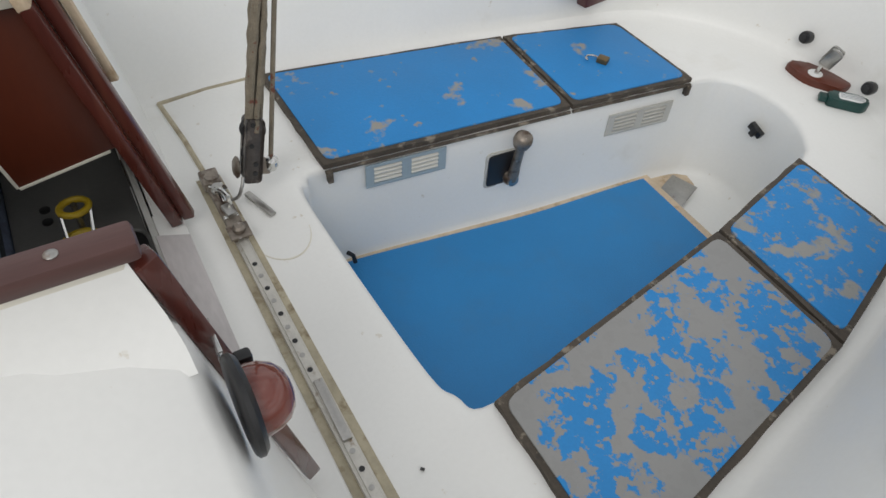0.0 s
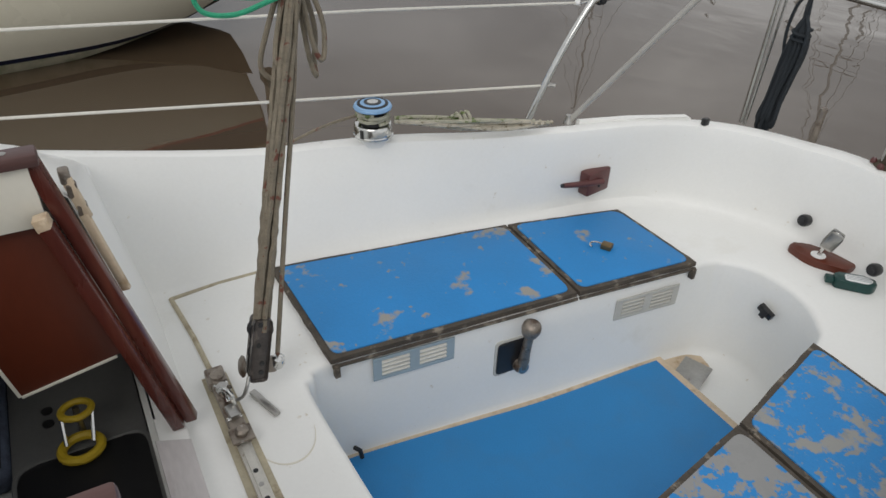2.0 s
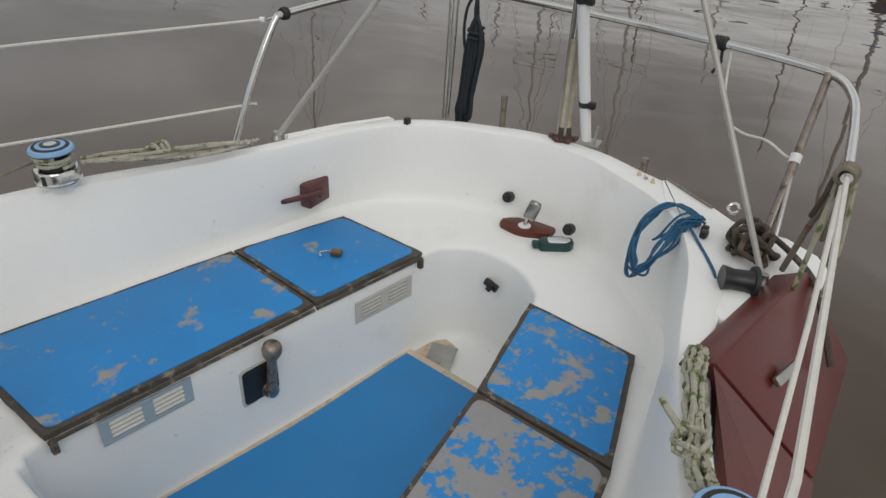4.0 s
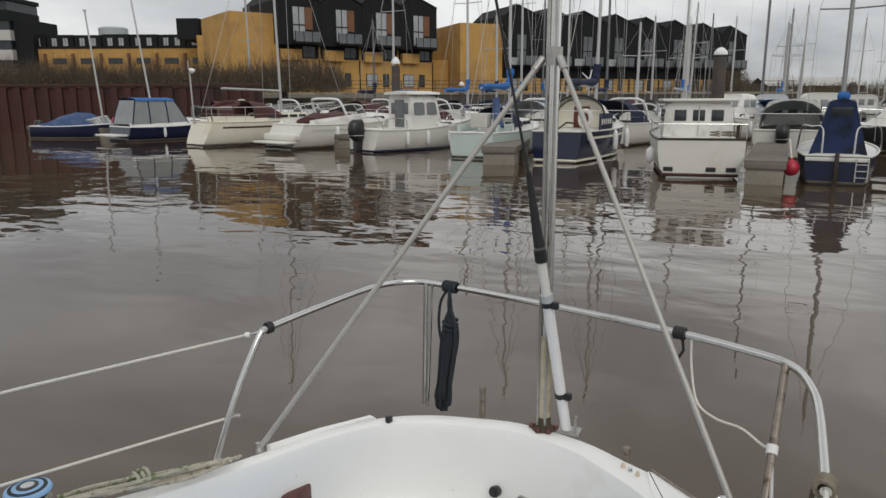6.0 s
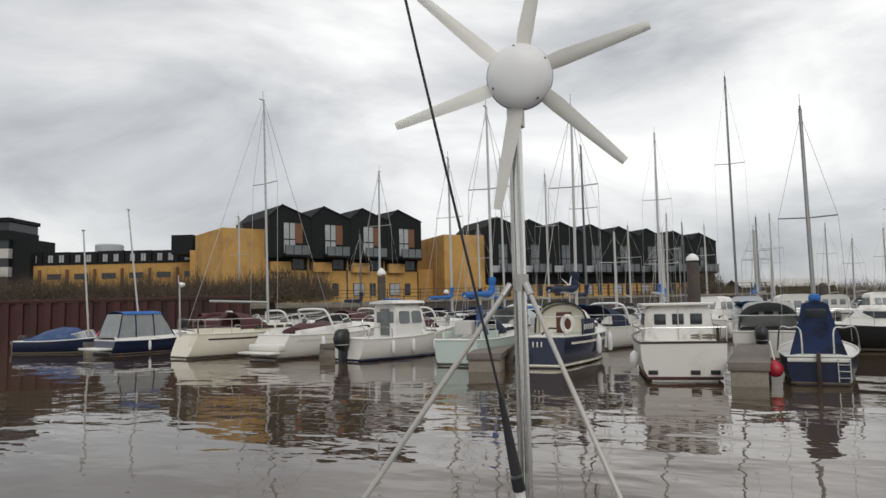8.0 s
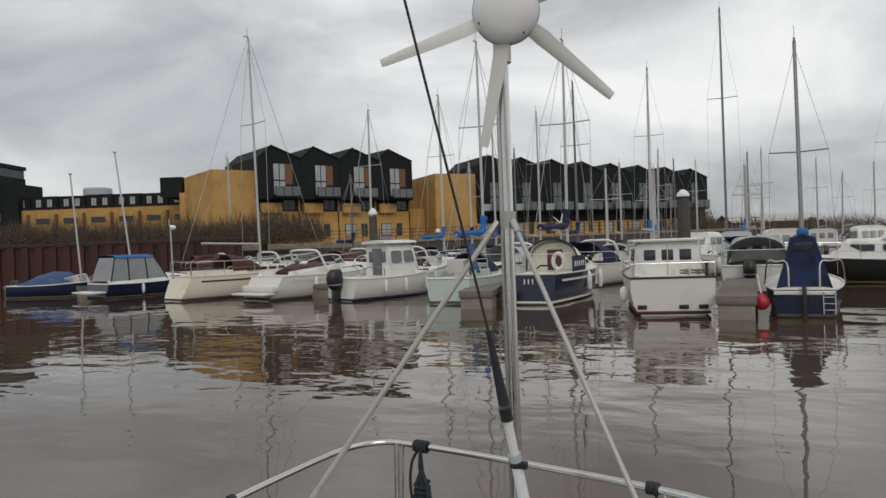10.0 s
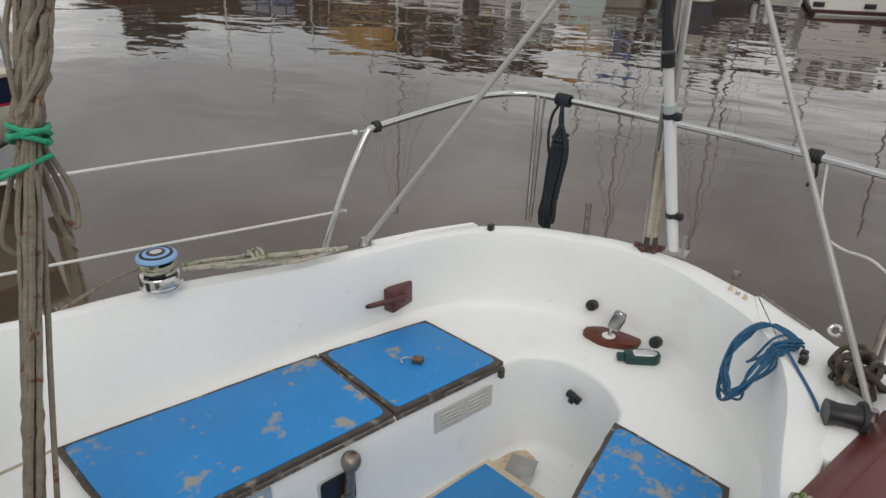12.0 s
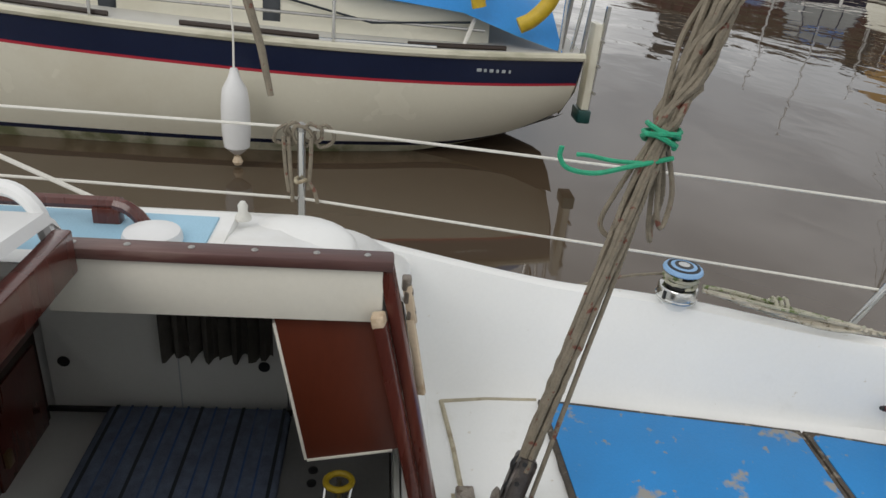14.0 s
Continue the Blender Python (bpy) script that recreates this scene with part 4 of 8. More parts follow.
# traveller across the bridge deck
tv = thing("mainsheet_traveller", (-0.9, 0.44, 0.40), "tarnished metal mainsheet track with a car, bedded in dirty sealant", "traveller")
part("bedding", prism([(-1.42, 0.405), (0.05, 0.420), (0.05, 0.500), (-1.42, 0.468)], 0.398, 0.403), GRIME, tv, "dirty cracked sealant")
part("track", prism([(-1.41, 0.422), (0.04, 0.440), (0.04, 0.474), (-1.41, 0.454)], 0.402, 0.414, 0.003), TRACK, tv)
part("track_lip", prism([(-1.41, 0.429), (0.04, 0.447), (0.04, 0.467), (-1.41, 0.447)], 0.412, 0.420, 0.002), TRACK, tv)
for k in range(26):
    x = -1.06 + k * 0.041
    part("track_bolt", lathe([(0.006, 0), (0.006, 0.0012), (0.003, 0.002)], 10, Matrix.Translation((x, 0.438 + (x + 1.41) * 0.0124, 0.4200))), STEEL_DULL if k % 2 else BLACK, tv)
part("track_slide", box(-0.70, -0.55, 0.440, 0.460, 0.419, 0.428, 0.002), STEEL_DULL, tv)
car = part("car", moved(box(-0.115, 0.115, -0.020, 0.020, 0, 0.022, 0.005), pose(-1.265, 0.440, 0.412, 0, 0, 1)), GRUBBY_DIMMED, tv, "grubby metal traveller car")
part("end_stop", moved(box(-0.03, 0.03, -0.024, 0.024, 0, 0.030, 0.005), pose(-1.385, 0.437, 0.408)), GRUBBY_DIMMED, tv)
part("end_roller", lathe([(0.017, 0), (0.019, 0.004), (0.012, 0.009), (0.019, 0.014), (0.017, 0.018)], 16, Matrix.Translation((-1.365, 0.438, 0.436))), GRUBBY_DIMMED, tv)
part("roller", lathe([(0.015, 0), (0.017, 0.004), (0.011, 0.008), (0.016, 0.012), (0.014, 0.016)], 16, Matrix.Translation((-1.325, 0.44, 0.434))), STEEL_DULL, tv)
part("stop_knob", lathe([(0.014, 0), (0.016, 0.006), (0.016, 0.014), (0.010, 0.020)], 14, Matrix.Translation((-1.165, 0.443, 0.434))), GRUBBY_DIMMED, car)
part("car_plate", box(-1.19, -1.14, 0.416, 0.468, 0.430, 0.437, 0.002), GRUBBY_DIMMED, car)
for x, y in ((-1.345, 0.428), (-1.345, 0.452), (-1.22, 0.428), (-1.22, 0.453)):
    part("car_rivet", lathe([(0.006, 0), (0.006, 0.004), (0.003, 0.006)], 8, Matrix.Translation((x, y, 0.434))), STEEL, car)
part("car_gate", moved(box(-0.022, 0.022, -0.012, 0.012, 0, 0.016, 0.003), pose(-1.235, 0.441, 0.433, 0, 0, 8)), STEEL_DULL, car)
part("car_hook", tube([(-1.27, 0.452, 0.44), (-1.262, 0.475, 0.452), (-1.268, 0.49, 0.475), (-1.282, 0.50, 0.49)], 0.0045, 7, smooth=4), STEEL_DULL, car)
part("car_toggle", tube([(-1.30, 0.44, 0.43), (-1.295, 0.43, 0.465), (-1.275, 0.44, 0.478), (-1.26, 0.45, 0.465), (-1.26, 0.45, 0.43)], 0.006, 8, smooth=4), STEEL, car)

# mainsheet: blocks and the bundle of falls that rises to the boom
B0, G0 = Vector((-1.305, 0.530, 0.505)), Vector((-1.450, 0.757, 1.387))
UP = (G0 - B0)
ms = thing("mainsheet", (-1.29, 0.45, 0.44), "brown weathered mainsheet tackle with a steel block", "rope tackle")
mb = aim(B0 + UP * 0.03, UP, 235)
blk = part("block_cheek", moved(join(box(-0.023, 0.023, -0.020, -0.015, -0.07, 0.10, 0.010), box(-0.021, 0.021, 0.015, 0.020, -0.07, 0.095, 0.010)), mb), BLOCK, ms, "dark steel block")
for z in (-0.045, -0.02, 0.03, 0.085):
    for sy in (-0.0205, 0.0205):
        part("cheek_hole", moved(lathe([(0.0065, -0.001), (0.0065, 0.001), (0.004, 0.0012)], 10), mb @ pose(0.006 if z < 0 else -0.006, sy, z, 90, 0, 0)), BLACK, blk)
for z, r in ((0.065, 0.03), (0.0, 0.024)):
    part("sheave", moved(lathe([(r, -0.011), (r * 0.8, -0.004), (r * 0.8, 0.004), (r, 0.011)], 20), mb @ pose(0, 0, z, 90, 0, 0)), RUBBER, blk)
part("cam_cleat", moved(box(0.015, 0.050, -0.013, 0.013, -0.055, -0.015, 0.007), mb), GRUBBY_DIMMED, blk)
part("cam_jaw", moved(lathe([(0.016, 0), (0.018, 0.01), (0.016, 0.028), (0.010, 0.032)], 14), mb @ pose(0.050, 0, -0.040, 20, 0, 0)), STEEL, blk)
part("shackle", tube([(-1.285, 0.452, 0.475), (-1.29, 0.44, 0.455), (-1.275, 0.44, 0.44)], 0.007, 8), STEEL, blk)
part("side_disc", moved(lathe([(0.026, 0), (0.028, 0.004), (0.02, 0.010)], 18), mb @ pose(-0.032, 0, -0.035, 0, -90, 0)), GRUBBY_DIMMED, blk)
CAM = mb @ Vector((0.050, 0, -0.02))
TOPS = B0 + UP * 2.05
strands("fall", bundle([B0 + UP * 0.10, B0 + UP * 0.5, G0 + UP * 0.05, TOPS], 0.0072, 8, 0.0225, 0.22, 6, 14, 3, 0.10), ROPE_OLD, ms)
part("tail", tube([CAM, CAM.lerp(G0, 0.4) + Vector((0.0, 0.006, 0)), B0 + UP * 0.76 + Vector((0, 0.025, 0)), G0], 0.0062, 7, smooth=6), ROPE_OLD, ms)
for k, (dy, drop, fat, fx) in enumerate(((-0.075, 0.24, 0.03, 0.0), (-0.055, 0.22, 0.05, 0.02), (0.058, 0.21, 0.035, 0.0), (0.045, 0.25, 0.05, -0.015), (0.028, -0.30, 0.05, 0.01), (-0.026, -0.34, 0.035, -0.01), (0.034, -0.42, 0.04, 0.0))):
    a = G0 + Vector((fx, dy * 0.1, 0.02))
    if drop > 0:
        pts = [a, a + Vector((0, dy * 0.8 + 0.0, -drop * 0.5 - 0.02)), a + Vector((fx, dy - 0.035 * drop, -drop * 0.92)), a + Vector((0.01, dy * 0.65, -drop - 0.01)), a + Vector((0.012, dy * 0.35, -drop * 0.85)), a + Vector((0.01, dy * 0.05, -drop * 0.35))]
    else:
        u = UP.normalized()
        pts = [a, a + u * (-drop * 0.35) + Vector((0.01, dy, 0)), a + u * (-drop * 0.65) + Vector((fx, dy * 1.1, -0.02)), a + u * (-drop * 0.9) + Vector((0, dy * 0.2, 0))]
    part("hanging_loop", tube(pts, 0.0060, 7, smooth=6), ROPE_OLD, ms)
strands("upper_turn", bundle([G0 + UP * 0.02, G0 + UP * 0.3 + Vector((0.01, 0.015, 0)), G0 + UP * 0.62 + Vector((0, 0.01, 0)), TOPS], 0.0078, 8, 0.030, 1.3, 6, 10, 9, 0.22), ROPE_OLD, ms)
ug = UP.normalized()
ua = ug.orthogonal().normalized()
ub = ug.cross(ua)
part("green_wrap", tube([G0 + ug * (0.004 * j / 4 - 0.01 + 0.006 * math.sin(j)) + (ua * math.cos(j * 0.6) + ub * math.sin(j * 0.6)) * (0.036 + 0.002 * math.sin(j * 2.1)) for j in range(34)], 0.0058, 7), ROPE_BRIGHT, ms)
part("green_tail", tube([G0 + Vector((0.02, 0.03, -0.035)), G0 + Vector((0.03, -0.06, -0.055)), G0 + Vector((0.02, -0.13, -0.078)), G0 + Vector((0.01, -0.185, -0.075)), G0 + Vector((0.0, -0.205, -0.055)), G0 + Vector((0.0, -0.205, -0.03))], 0.0055, 7, smooth=6), ROPE_BRIGHT, ms, "bright green cord")
part("green_end", tube([G0 + Vector((0.02, -0.03, -0.05)), G0 + Vector((0.0, -0.09, -0.055)), G0 + Vector((-0.01, -0.14, -0.05)), G0 + Vector((-0.02, -0.165, -0.052))], 0.0048, 7, smooth=6), ROPE_BRIGHT, ms)
tg = thing("loose_pin", (-1.2, 0.56, 0.40), "grey metal pin lying by the traveller", "pin")
part("rod", moved(box(-0.055, 0.055, -0.009, 0.009, 0, 0.012, 0.004), pose(-1.262, 0.524, 0.401, 0, 0, 18)), STEEL_DULL, tg)
sc = thing("scuff_ring", (-1.1, 0.56, 0.4004), "faint grey circular scuff on the deck", "scuff mark")
part("mark", tube([(-1.16 + 0.105 * math.cos(a), 0.535 + 0.075 * math.sin(a), 0.4006) for a in [-1.2 + 2.6 * j / 20 for j in range(21)]], lambda t: 0.0008 + 0.0016 * math.sin(math.pi * t), 5), CREAM, sc)


# winches on the coaming
def winch(at, label):
    t = thing("winch", (0, 0, 0), label, "winch", "sheet winches")
    base = part("base", lathe([(0.074, 0.0), (0.074, 0.006), (0.070, 0.010), (0.070, 0.048), (0.066, 0.054), (0.05, 0.056)], 32), STEEL, t, "chromed base")
    part("base_slot", box(-0.006, 0.006, -0.0735, -0.066, 0.008, 0.046, 0.001), BLACK, base)
    part("drum", lathe([(0.05, 0.052), (0.045, 0.062), (0.040, 0.085), (0.043, 0.11), (0.055, 0.122)], 28), RUBBER, t)
    part("self_tailer", lathe([(0.050, 0.118), (0.068, 0.124), (0.070, 0.130), (0.066, 0.140), (0.058, 0.143)], 32), WINCH_BLUE, t, "pale blue top ring")
    part("top_ring", lathe([(0.057, 0.142), (0.056, 0.146), (0.050, 0.1465)], 28), RUBBER, t)
    part("cap", lathe([(0.046, 0.144), (0.045, 0.148), (0.036, 0.149)], 28), WINCH_BLUE, t)
    part("socket", lathe([(0.020, 0.148), (0.020, 0.153), (0.012, 0.154)], 16), STEEL, t)
    part("socket_ring", lathe([(0.032, 0.1488), (0.032, 0.1505), (0.026, 0.151)], 24), BLACK, t)
    t.matrix_basis = pose(*at, 0, 0, 30) @ Matrix.Diagonal((0.90, 0.90, 0.74, 1))
    return t


winch((-1.942, 1.142, 0.733), "chrome winch with a pale blue top on the coaming")
winch((0.045, 1.19, 0.722), "chrome winch with a pale blue top and rope on it")
part("winch_pad", lathe([(0.080, -0.03), (0.079, 0.004), (0.075, 0.0105), (0.06, 0.011)], 32, Matrix.Translation((0.045, 1.19, 0.711))), GEL, boat)
part("winch_pad", lathe([(0.058, -0.03), (0.057, 0.004), (0.054, 0.0105), (0.04, 0.011)], 32, Matrix.Translation((-1.965, 1.155, 0.7235))), GEL, boat)

# coiled sheet beside the left winch
sh = thing("coiled_sheet", (-1.83, 1.45, 0.72), "hank of green-flecked white rope lying on the coaming", "rope")
part("winch_turn", tube([(-1.942 + (0.050 + 0.004 * math.sin(j * 1.3)) * math.cos(j * 0.5), 1.142 + (0.050 + 0.004 * math.sin(j * 1.3)) * math.sin(j * 0.5), 0.782 + 0.0009 * j) for j in range(38)], 0.006, 6), ROPE_GREEN, sh)
rnd = random.Random(15)
for k in range(13):
    ph, q0, q1 = rnd.uniform(0, 6.28), rnd.uniform(0.0, 0.22), rnd.uniform(0.86, 1.04)
    amp = rnd.uniform(0.012, 0.038)
    path = []
    for j in range(7):
        f = q0 + (q1 - q0) * j / 6
        a = amp * math.sin(math.pi * min(1, max(0.05, f))) ** 0.6 * (0.8 + 0.3 * math.sin(f * 9 + k)) + 0.005
        path.append((-1.895 + 0.155 * f + a * math.cos(ph + 0.8 * f), 1.19 + 0.51 * f, 0.790 - 0.046 * f + 0.8 * a * math.sin(ph + 0.8 * f)))
    path.append((path[-1][0] + 0.012, path[-1][1] - 0.006, path[-1][2] + 0.010))
    part("hank_turn", tube(path, 0.0062, 6, smooth=4), ROPE_GREEN if k % 3 == 0 else ROPE_PALE, sh)
part("hitch", tube([(-1.84 + 0.028 * math.cos(j * 0.7), 1.40 + 0.006 * j / 3 + 0.0, 0.766 + 0.028 * math.sin(j * 0.7)) for j in range(22)], 0.006, 6), ROPE_GREEN, sh)
part("end", tube([(-1.83, 1.40, 0.79), (-1.82, 1.375, 0.80), (-1.805, 1.36, 0.808)], 0.0055, 6, smooth=4), ROPE_GREEN, sh)
part("lead", tube([(-1.99, 1.16, 0.79), (-2.02, 1.0, 0.755), (-2.06, 0.80, 0.67), (-2.09, 0.62, 0.58), (-2.10, 0.5, 0.53)], 0.005, 6, smooth=5), ROPE_OLD, sh)
sr = thing("coiled_sheet", (-0.09, 1.45, 0.72), "hank of green-flecked white rope beside the winch on the coaming", "rope")
strands("hank_turn", bundle([(0.0, 1.265, 0.765), (-0.045, 1.33, 0.75), (-0.10, 1.46, 0.745), (-0.155, 1.60, 0.742), (-0.165, 1.645, 0.742)], 0.0062, 10, 0.024, 0.5, 6, 10, 6, 0.22), ROPE_GREEN, sr)
part("winch_turn", tube([(0.045 + 0.05 * math.cos(j * 0.5), 1.19 + 0.05 * math.sin(j * 0.5), 0.785 + 0.001 * j) for j in range(36)], 0.006, 6), ROPE_GREEN, sr)
part("knot", tube([(-0.075 + 0.03 * math.cos(j * 0.8), 1.36 + 0.03 * math.sin(j * 0.8), 0.765 + 0.016 * math.sin(j * 1.3)) for j in range(18)], 0.006, 6), ROPE_GREEN, sr)
part("end", tube([(-0.09, 1.36, 0.775), (-0.13, 1.385, 0.785), (-0.155, 1.41, 0.782)], 0.007, 6, smooth=4), ROPE_GREEN, sr)

# brown holder on the coaming wall
rh = thing("rod_holder", (-1.66, 1.88, 0.49), "brown enamelled bracket with a peg on the coaming wall", "bracket")
part("plate", moved(box(-0.040, 0.006, -0.058, 0.058, -0.045, 0.045, 0.006), pose(-1.648, 1.893, 0.515, 0, 0, 9)), BROWN_ROD, rh)
part("peg", tube([(-1.632, 1.900, 0.522), (-1.640, 1.80, 0.530), (-1.650, 1.735, 0.535)], 0.0125, 12, taper=0.75), BROWN_ROD, rh)
part("peg_tip", tube([(-1.650, 1.737, 0.535), (-1.6505, 1.727, 0.536)], 0.007, 10), BLACK, rh)
for dy, dz in ((-0.01, -0.018), (0.028, -0.012)):
    part("bolt", lathe([(0.006, 0), (0.006, 0.003), (0.003, 0.005)], 12, aim((-1.643, 1.868 + dy, 0.512 + dz), (1, 0, 0))), BLACK, rh)

# mooring pad with a block, small knobs and a lamp on the aft deck
pd = thing("stern_fitting", (-1.03, 2.34, 0.40), "varnished wooden pad carrying a steel block on the aft deck", "deck fitting")
pad = round_poly([(-1.135, 2.314), (-1.030, 2.299), (-0.935, 2.359), (-0.935, 2.414), (-1.030, 2.409), (-1.120, 2.374)], [0.03, 0.04, 0.012, 0.01, 0.04, 0.03], 4)
part("pad", prism(pad, 0.400, 0.424, 0.006), PANEL_RED, pd, "varnished red-brown wooden pad")
part("base_ring", lathe([(0.024, 0), (0.024, 0.003), (0.012, 0.005)], 20, Matrix.Translation((-1.035, 2.349, 0.4235))), WHITE, pd)
part("pin", tube([(-1.035, 2.349, 0.42), (-1.025, 2.354, 0.47)], 0.008, 8), STEEL, pd)
part("block", moved(join(box(-0.022, 0.022, -0.014, -0.009, -0.03, 0.035, 0.008), box(-0.022, 0.022, 0.009, 0.014, -0.03, 0.035, 0.008)), pose(-1.015, 2.359, 0.49, 0, 20, 25)), STEEL_DULL, pd)
part("sheave", moved(lathe([(0.022, -0.008), (0.017, -0.003), (0.017, 0.003), (0.022, 0.008)], 18), pose(-1.010, 2.359, 0.50, 90, 0, 25)), STEEL, pd)
for x, y, z in ((-1.150, 2.398, 0.484), (-0.862, 2.362, 0.470)):
    kn = thing("stern_socket", (x, y, z), "small black socket knob on the coaming wall", "knob", "stern sockets")
    part("cap", lathe([(0.02, -0.02), (0.022, 0.0), (0.019, 0.010), (0.013, 0.012)], 16, aim((x, y, z), (0.05, -1, 0.25))), BLACK, kn)
    part("stem", lathe([(0.010, 0.01), (0.010, 0.018), (0.006, 0.019)], 12, aim((x, y, z), (0.05, -1, 0.25))), RUBBER, kn)
lp = thing("green_lamp", (-0.89, 2.30, 0.40), "dark green clip lamp with a clear front lying on the deck", "lamp")
ml = pose(-0.885, 2.325, 0.402, 0, 0, 42)
part("case", moved(prism(round_poly([(-0.06, -0.026), (0.045, -0.03), (0.07, 0.0), (0.045, 0.03), (-0.06, 0.026)], 0.014, 4), 0, 0.030, 0.008), ml), GREEN_DK, lp)
part("lens", moved(prism(round_poly([(-0.03, -0.018), (0.035, -0.02), (0.055, 0.0), (0.035, 0.02), (-0.03, 0.018)], 0.010, 3), 0.028, 0.034, 0.003), ml), WHITE, lp)
for k in range(4):
    part("rib", moved(box(-0.026, 0.045, -0.013 + k * 0.0085, -0.011 + k * 0.0085, 0.0335, 0.0355), ml), GREY, lp)
part("clip", moved(box(-0.085, -0.058, -0.016, 0.016, 0.004, 0.024, 0.005), ml), GREEN_DK, lp)

# blue coil hung over the right quarter of the coaming
bc = thing("blue_rope_coil", (-0.47, 2.18, 0.70), "coil of blue braided rope hung over the coaming", "rope")
rnd = random.Random(11)
for k in range(9):
    j1, j2, j3 = rnd.uniform(-0.016, 0.014), rnd.uniform(-0.020, 0.016), rnd.uniform(-0.026, 0.026)
    part("turn", tube([(-0.400 + j1, 2.262 + j2, 0.724), (-0.45 + j2, 2.303 + j1, 0.728), (-0.505 + j1, 2.300, 0.724), (-0.545 + j3 * 0.5, 2.250 + j3, 0.685), (-0.552 + j1, 2.195 + j2, 0.61 + j3), (-0.525 + j2, 2.135 + j1, 0.575 + j3 * 1.3), (-0.482 + j1, 2.115 + j1, 0.585 + j2), (-0.452 + j2 * 1.3, 2.150 + j3, 0.655), (-0.428 + j3 * 0.6, 2.205, 0.722)], 0.0037, 6, True, 6), ROPE_BLUE, bc)
strands("gathered_turn", bundle([(-0.455, 2.165, 0.675), (-0.435, 2.205, 0.722), (-0.405, 2.24, 0.728), (-0.395, 2.262, 0.726)], 0.0038, 8, 0.016, 0.3, 6, 6, 4, 0.15), ROPE_BLUE, bc)
part("inner_loop", tube([(-0.44, 2.29, 0.727), (-0.465, 2.25, 0.715), (-0.49, 2.21, 0.66), (-0.50, 2.19, 0.65), (-0.47, 2.19, 0.68), (-0.43, 2.22, 0.724)], 0.0037, 6, smooth=5), ROPE_BLUE, bc)
part("lead", tube([(-0.435, 2.235, 0.728), (-0.37, 2.165, 0.715), (-0.31, 2.09, 0.713), (-0.262, 2.02, 0.712), (-0.246, 1.99, 0.68), (-0.235, 1.94, 0.60)], 0.0042, 6, smooth=4), ROPE_BLUE, bc)
dr = thing("black_drum", (-0.20, 1.95, 0.66), "black plastic line drum on the outside of the coaming", "drum")
part("barrel", lathe([(0.036, 0), (0.034, 0.012), (0.030, 0.03), (0.031, 0.07), (0.036, 0.085)], 24, aim((-0.238, 1.985, 0.735), (0.86, 0.50, -0.05)) @ Matrix.Scale(0.9, 4)), BLACK, dr)
part("flange", lathe([(0.044, 0.082), (0.046, 0.088), (0.046, 0.094), (0.038, 0.096)], 24, aim((-0.238, 1.985, 0.735), (0.86, 0.50, -0.05)) @ Matrix.Scale(0.9, 4)), RUBBER, dr)
jm = thing("jam_cleat", (-0.30, 2.10, 0.715), "small dark jam cleat on the coaming", "cleat")
part("jaw", box(-0.372, -0.352, 2.185, 2.21, 0.711, 0.733, 0.004), BLACK, jm)
part("jaw", box(-0.382, -0.362, 2.222, 2.242, 0.711, 0.730, 0.004), BLACK, jm)

# bulkhead compass beside the companionway
cp = thing("compass", (-0.36, 0.30, 0.95), "bulkhead compass with a black rim and a smoked red dome", "compass")
CM = aim((-0.375, 0.266, 0.963), (-0.02, 1.0, -0.03)) @ Matrix.Scale(0.84, 4)
part("rim", moved(lathe([(0.068, 0.002), (0.073, 0.006), (0.073, 0.013), (0.066, 0.020), (0.050, 0.022)], 36), CM), BLACK, cp)
part("dome", moved(lathe([(0.052, 0.02), (0.052, 0.028), (0.049, 0.044), (0.041, 0.060), (0.028, 0.071), (0.012, 0.076), (0.001, 0.077)], 32), CM), DOME, cp)
part("clip", moved(box(0.055, 0.075, -0.02, 0.02, 0.02, 0.045, 0.005), CM), BLACK, cp)
part("wire_bracket", moved(join(box(0.085, 0.145, -0.012, -0.008, 0.004, 0.012, 0.001), box(0.085, 0.15, 0.010, 0.014, 0.004, 0.012, 0.001)), CM), STEEL, cp)

# varnished board that leans between the coaming and the side deck
rb = thing("leaning_board", (0.0, 1.8, 0.52), "dark red varnished board leaning on the coaming", "board")
bmq = bmesh.new()
face = [Vector(p) for p in ((-0.122, 1.615, 0.757), (-0.075, 2.14, 0.752), (0.09, 2.16, 0.535), (0.125, 1.68, 0.535))]
low = [p - Vector((0.075, 0.0, 0.045)) for p in face]
va, vb = [bmq.verts.new(p) for p in face], [bmq.verts.new(p) for p in low]
bmq.faces.new(va)
bmq.faces.new(vb[::-1])
for i in range(4):
    bmq.faces.new((va[i], va[(i + 1) % 4], vb[(i + 1) % 4], vb[i]))
bmesh.ops.recalc_face_normals(bmq, faces=bmq.faces)
bmesh.ops.bevel(bmq, geom=bmq.edges[:], offset=0.006, segments=2, affect="EDGES", profile=0.5)
part("board", bmq, RED_BOX, rb)
part("front_panel", loft([[Vector((-0.122, 1.607, 0.752)), Vector((0.125, 1.672, 0.53)), Vector((0.10, 1.665, 0.52)), Vector((-0.11, 1.60, 0.735))], [Vector((0.01, 1.36, 0.70)), Vector((0.17, 1.40, 0.53)), Vector((0.15, 1.40, 0.52)), Vector((-0.005, 1.355, 0.68))]], True, True), RED_BOX, rb)
part("handle", moved(box(-0.012, 0.012, -0.05, 0.05, 0, 0.014, 0.005), pose(-0.012, 1.80, 0.668, 0, 42, -10)), STEEL_DULL, rb, "dull metal handle")

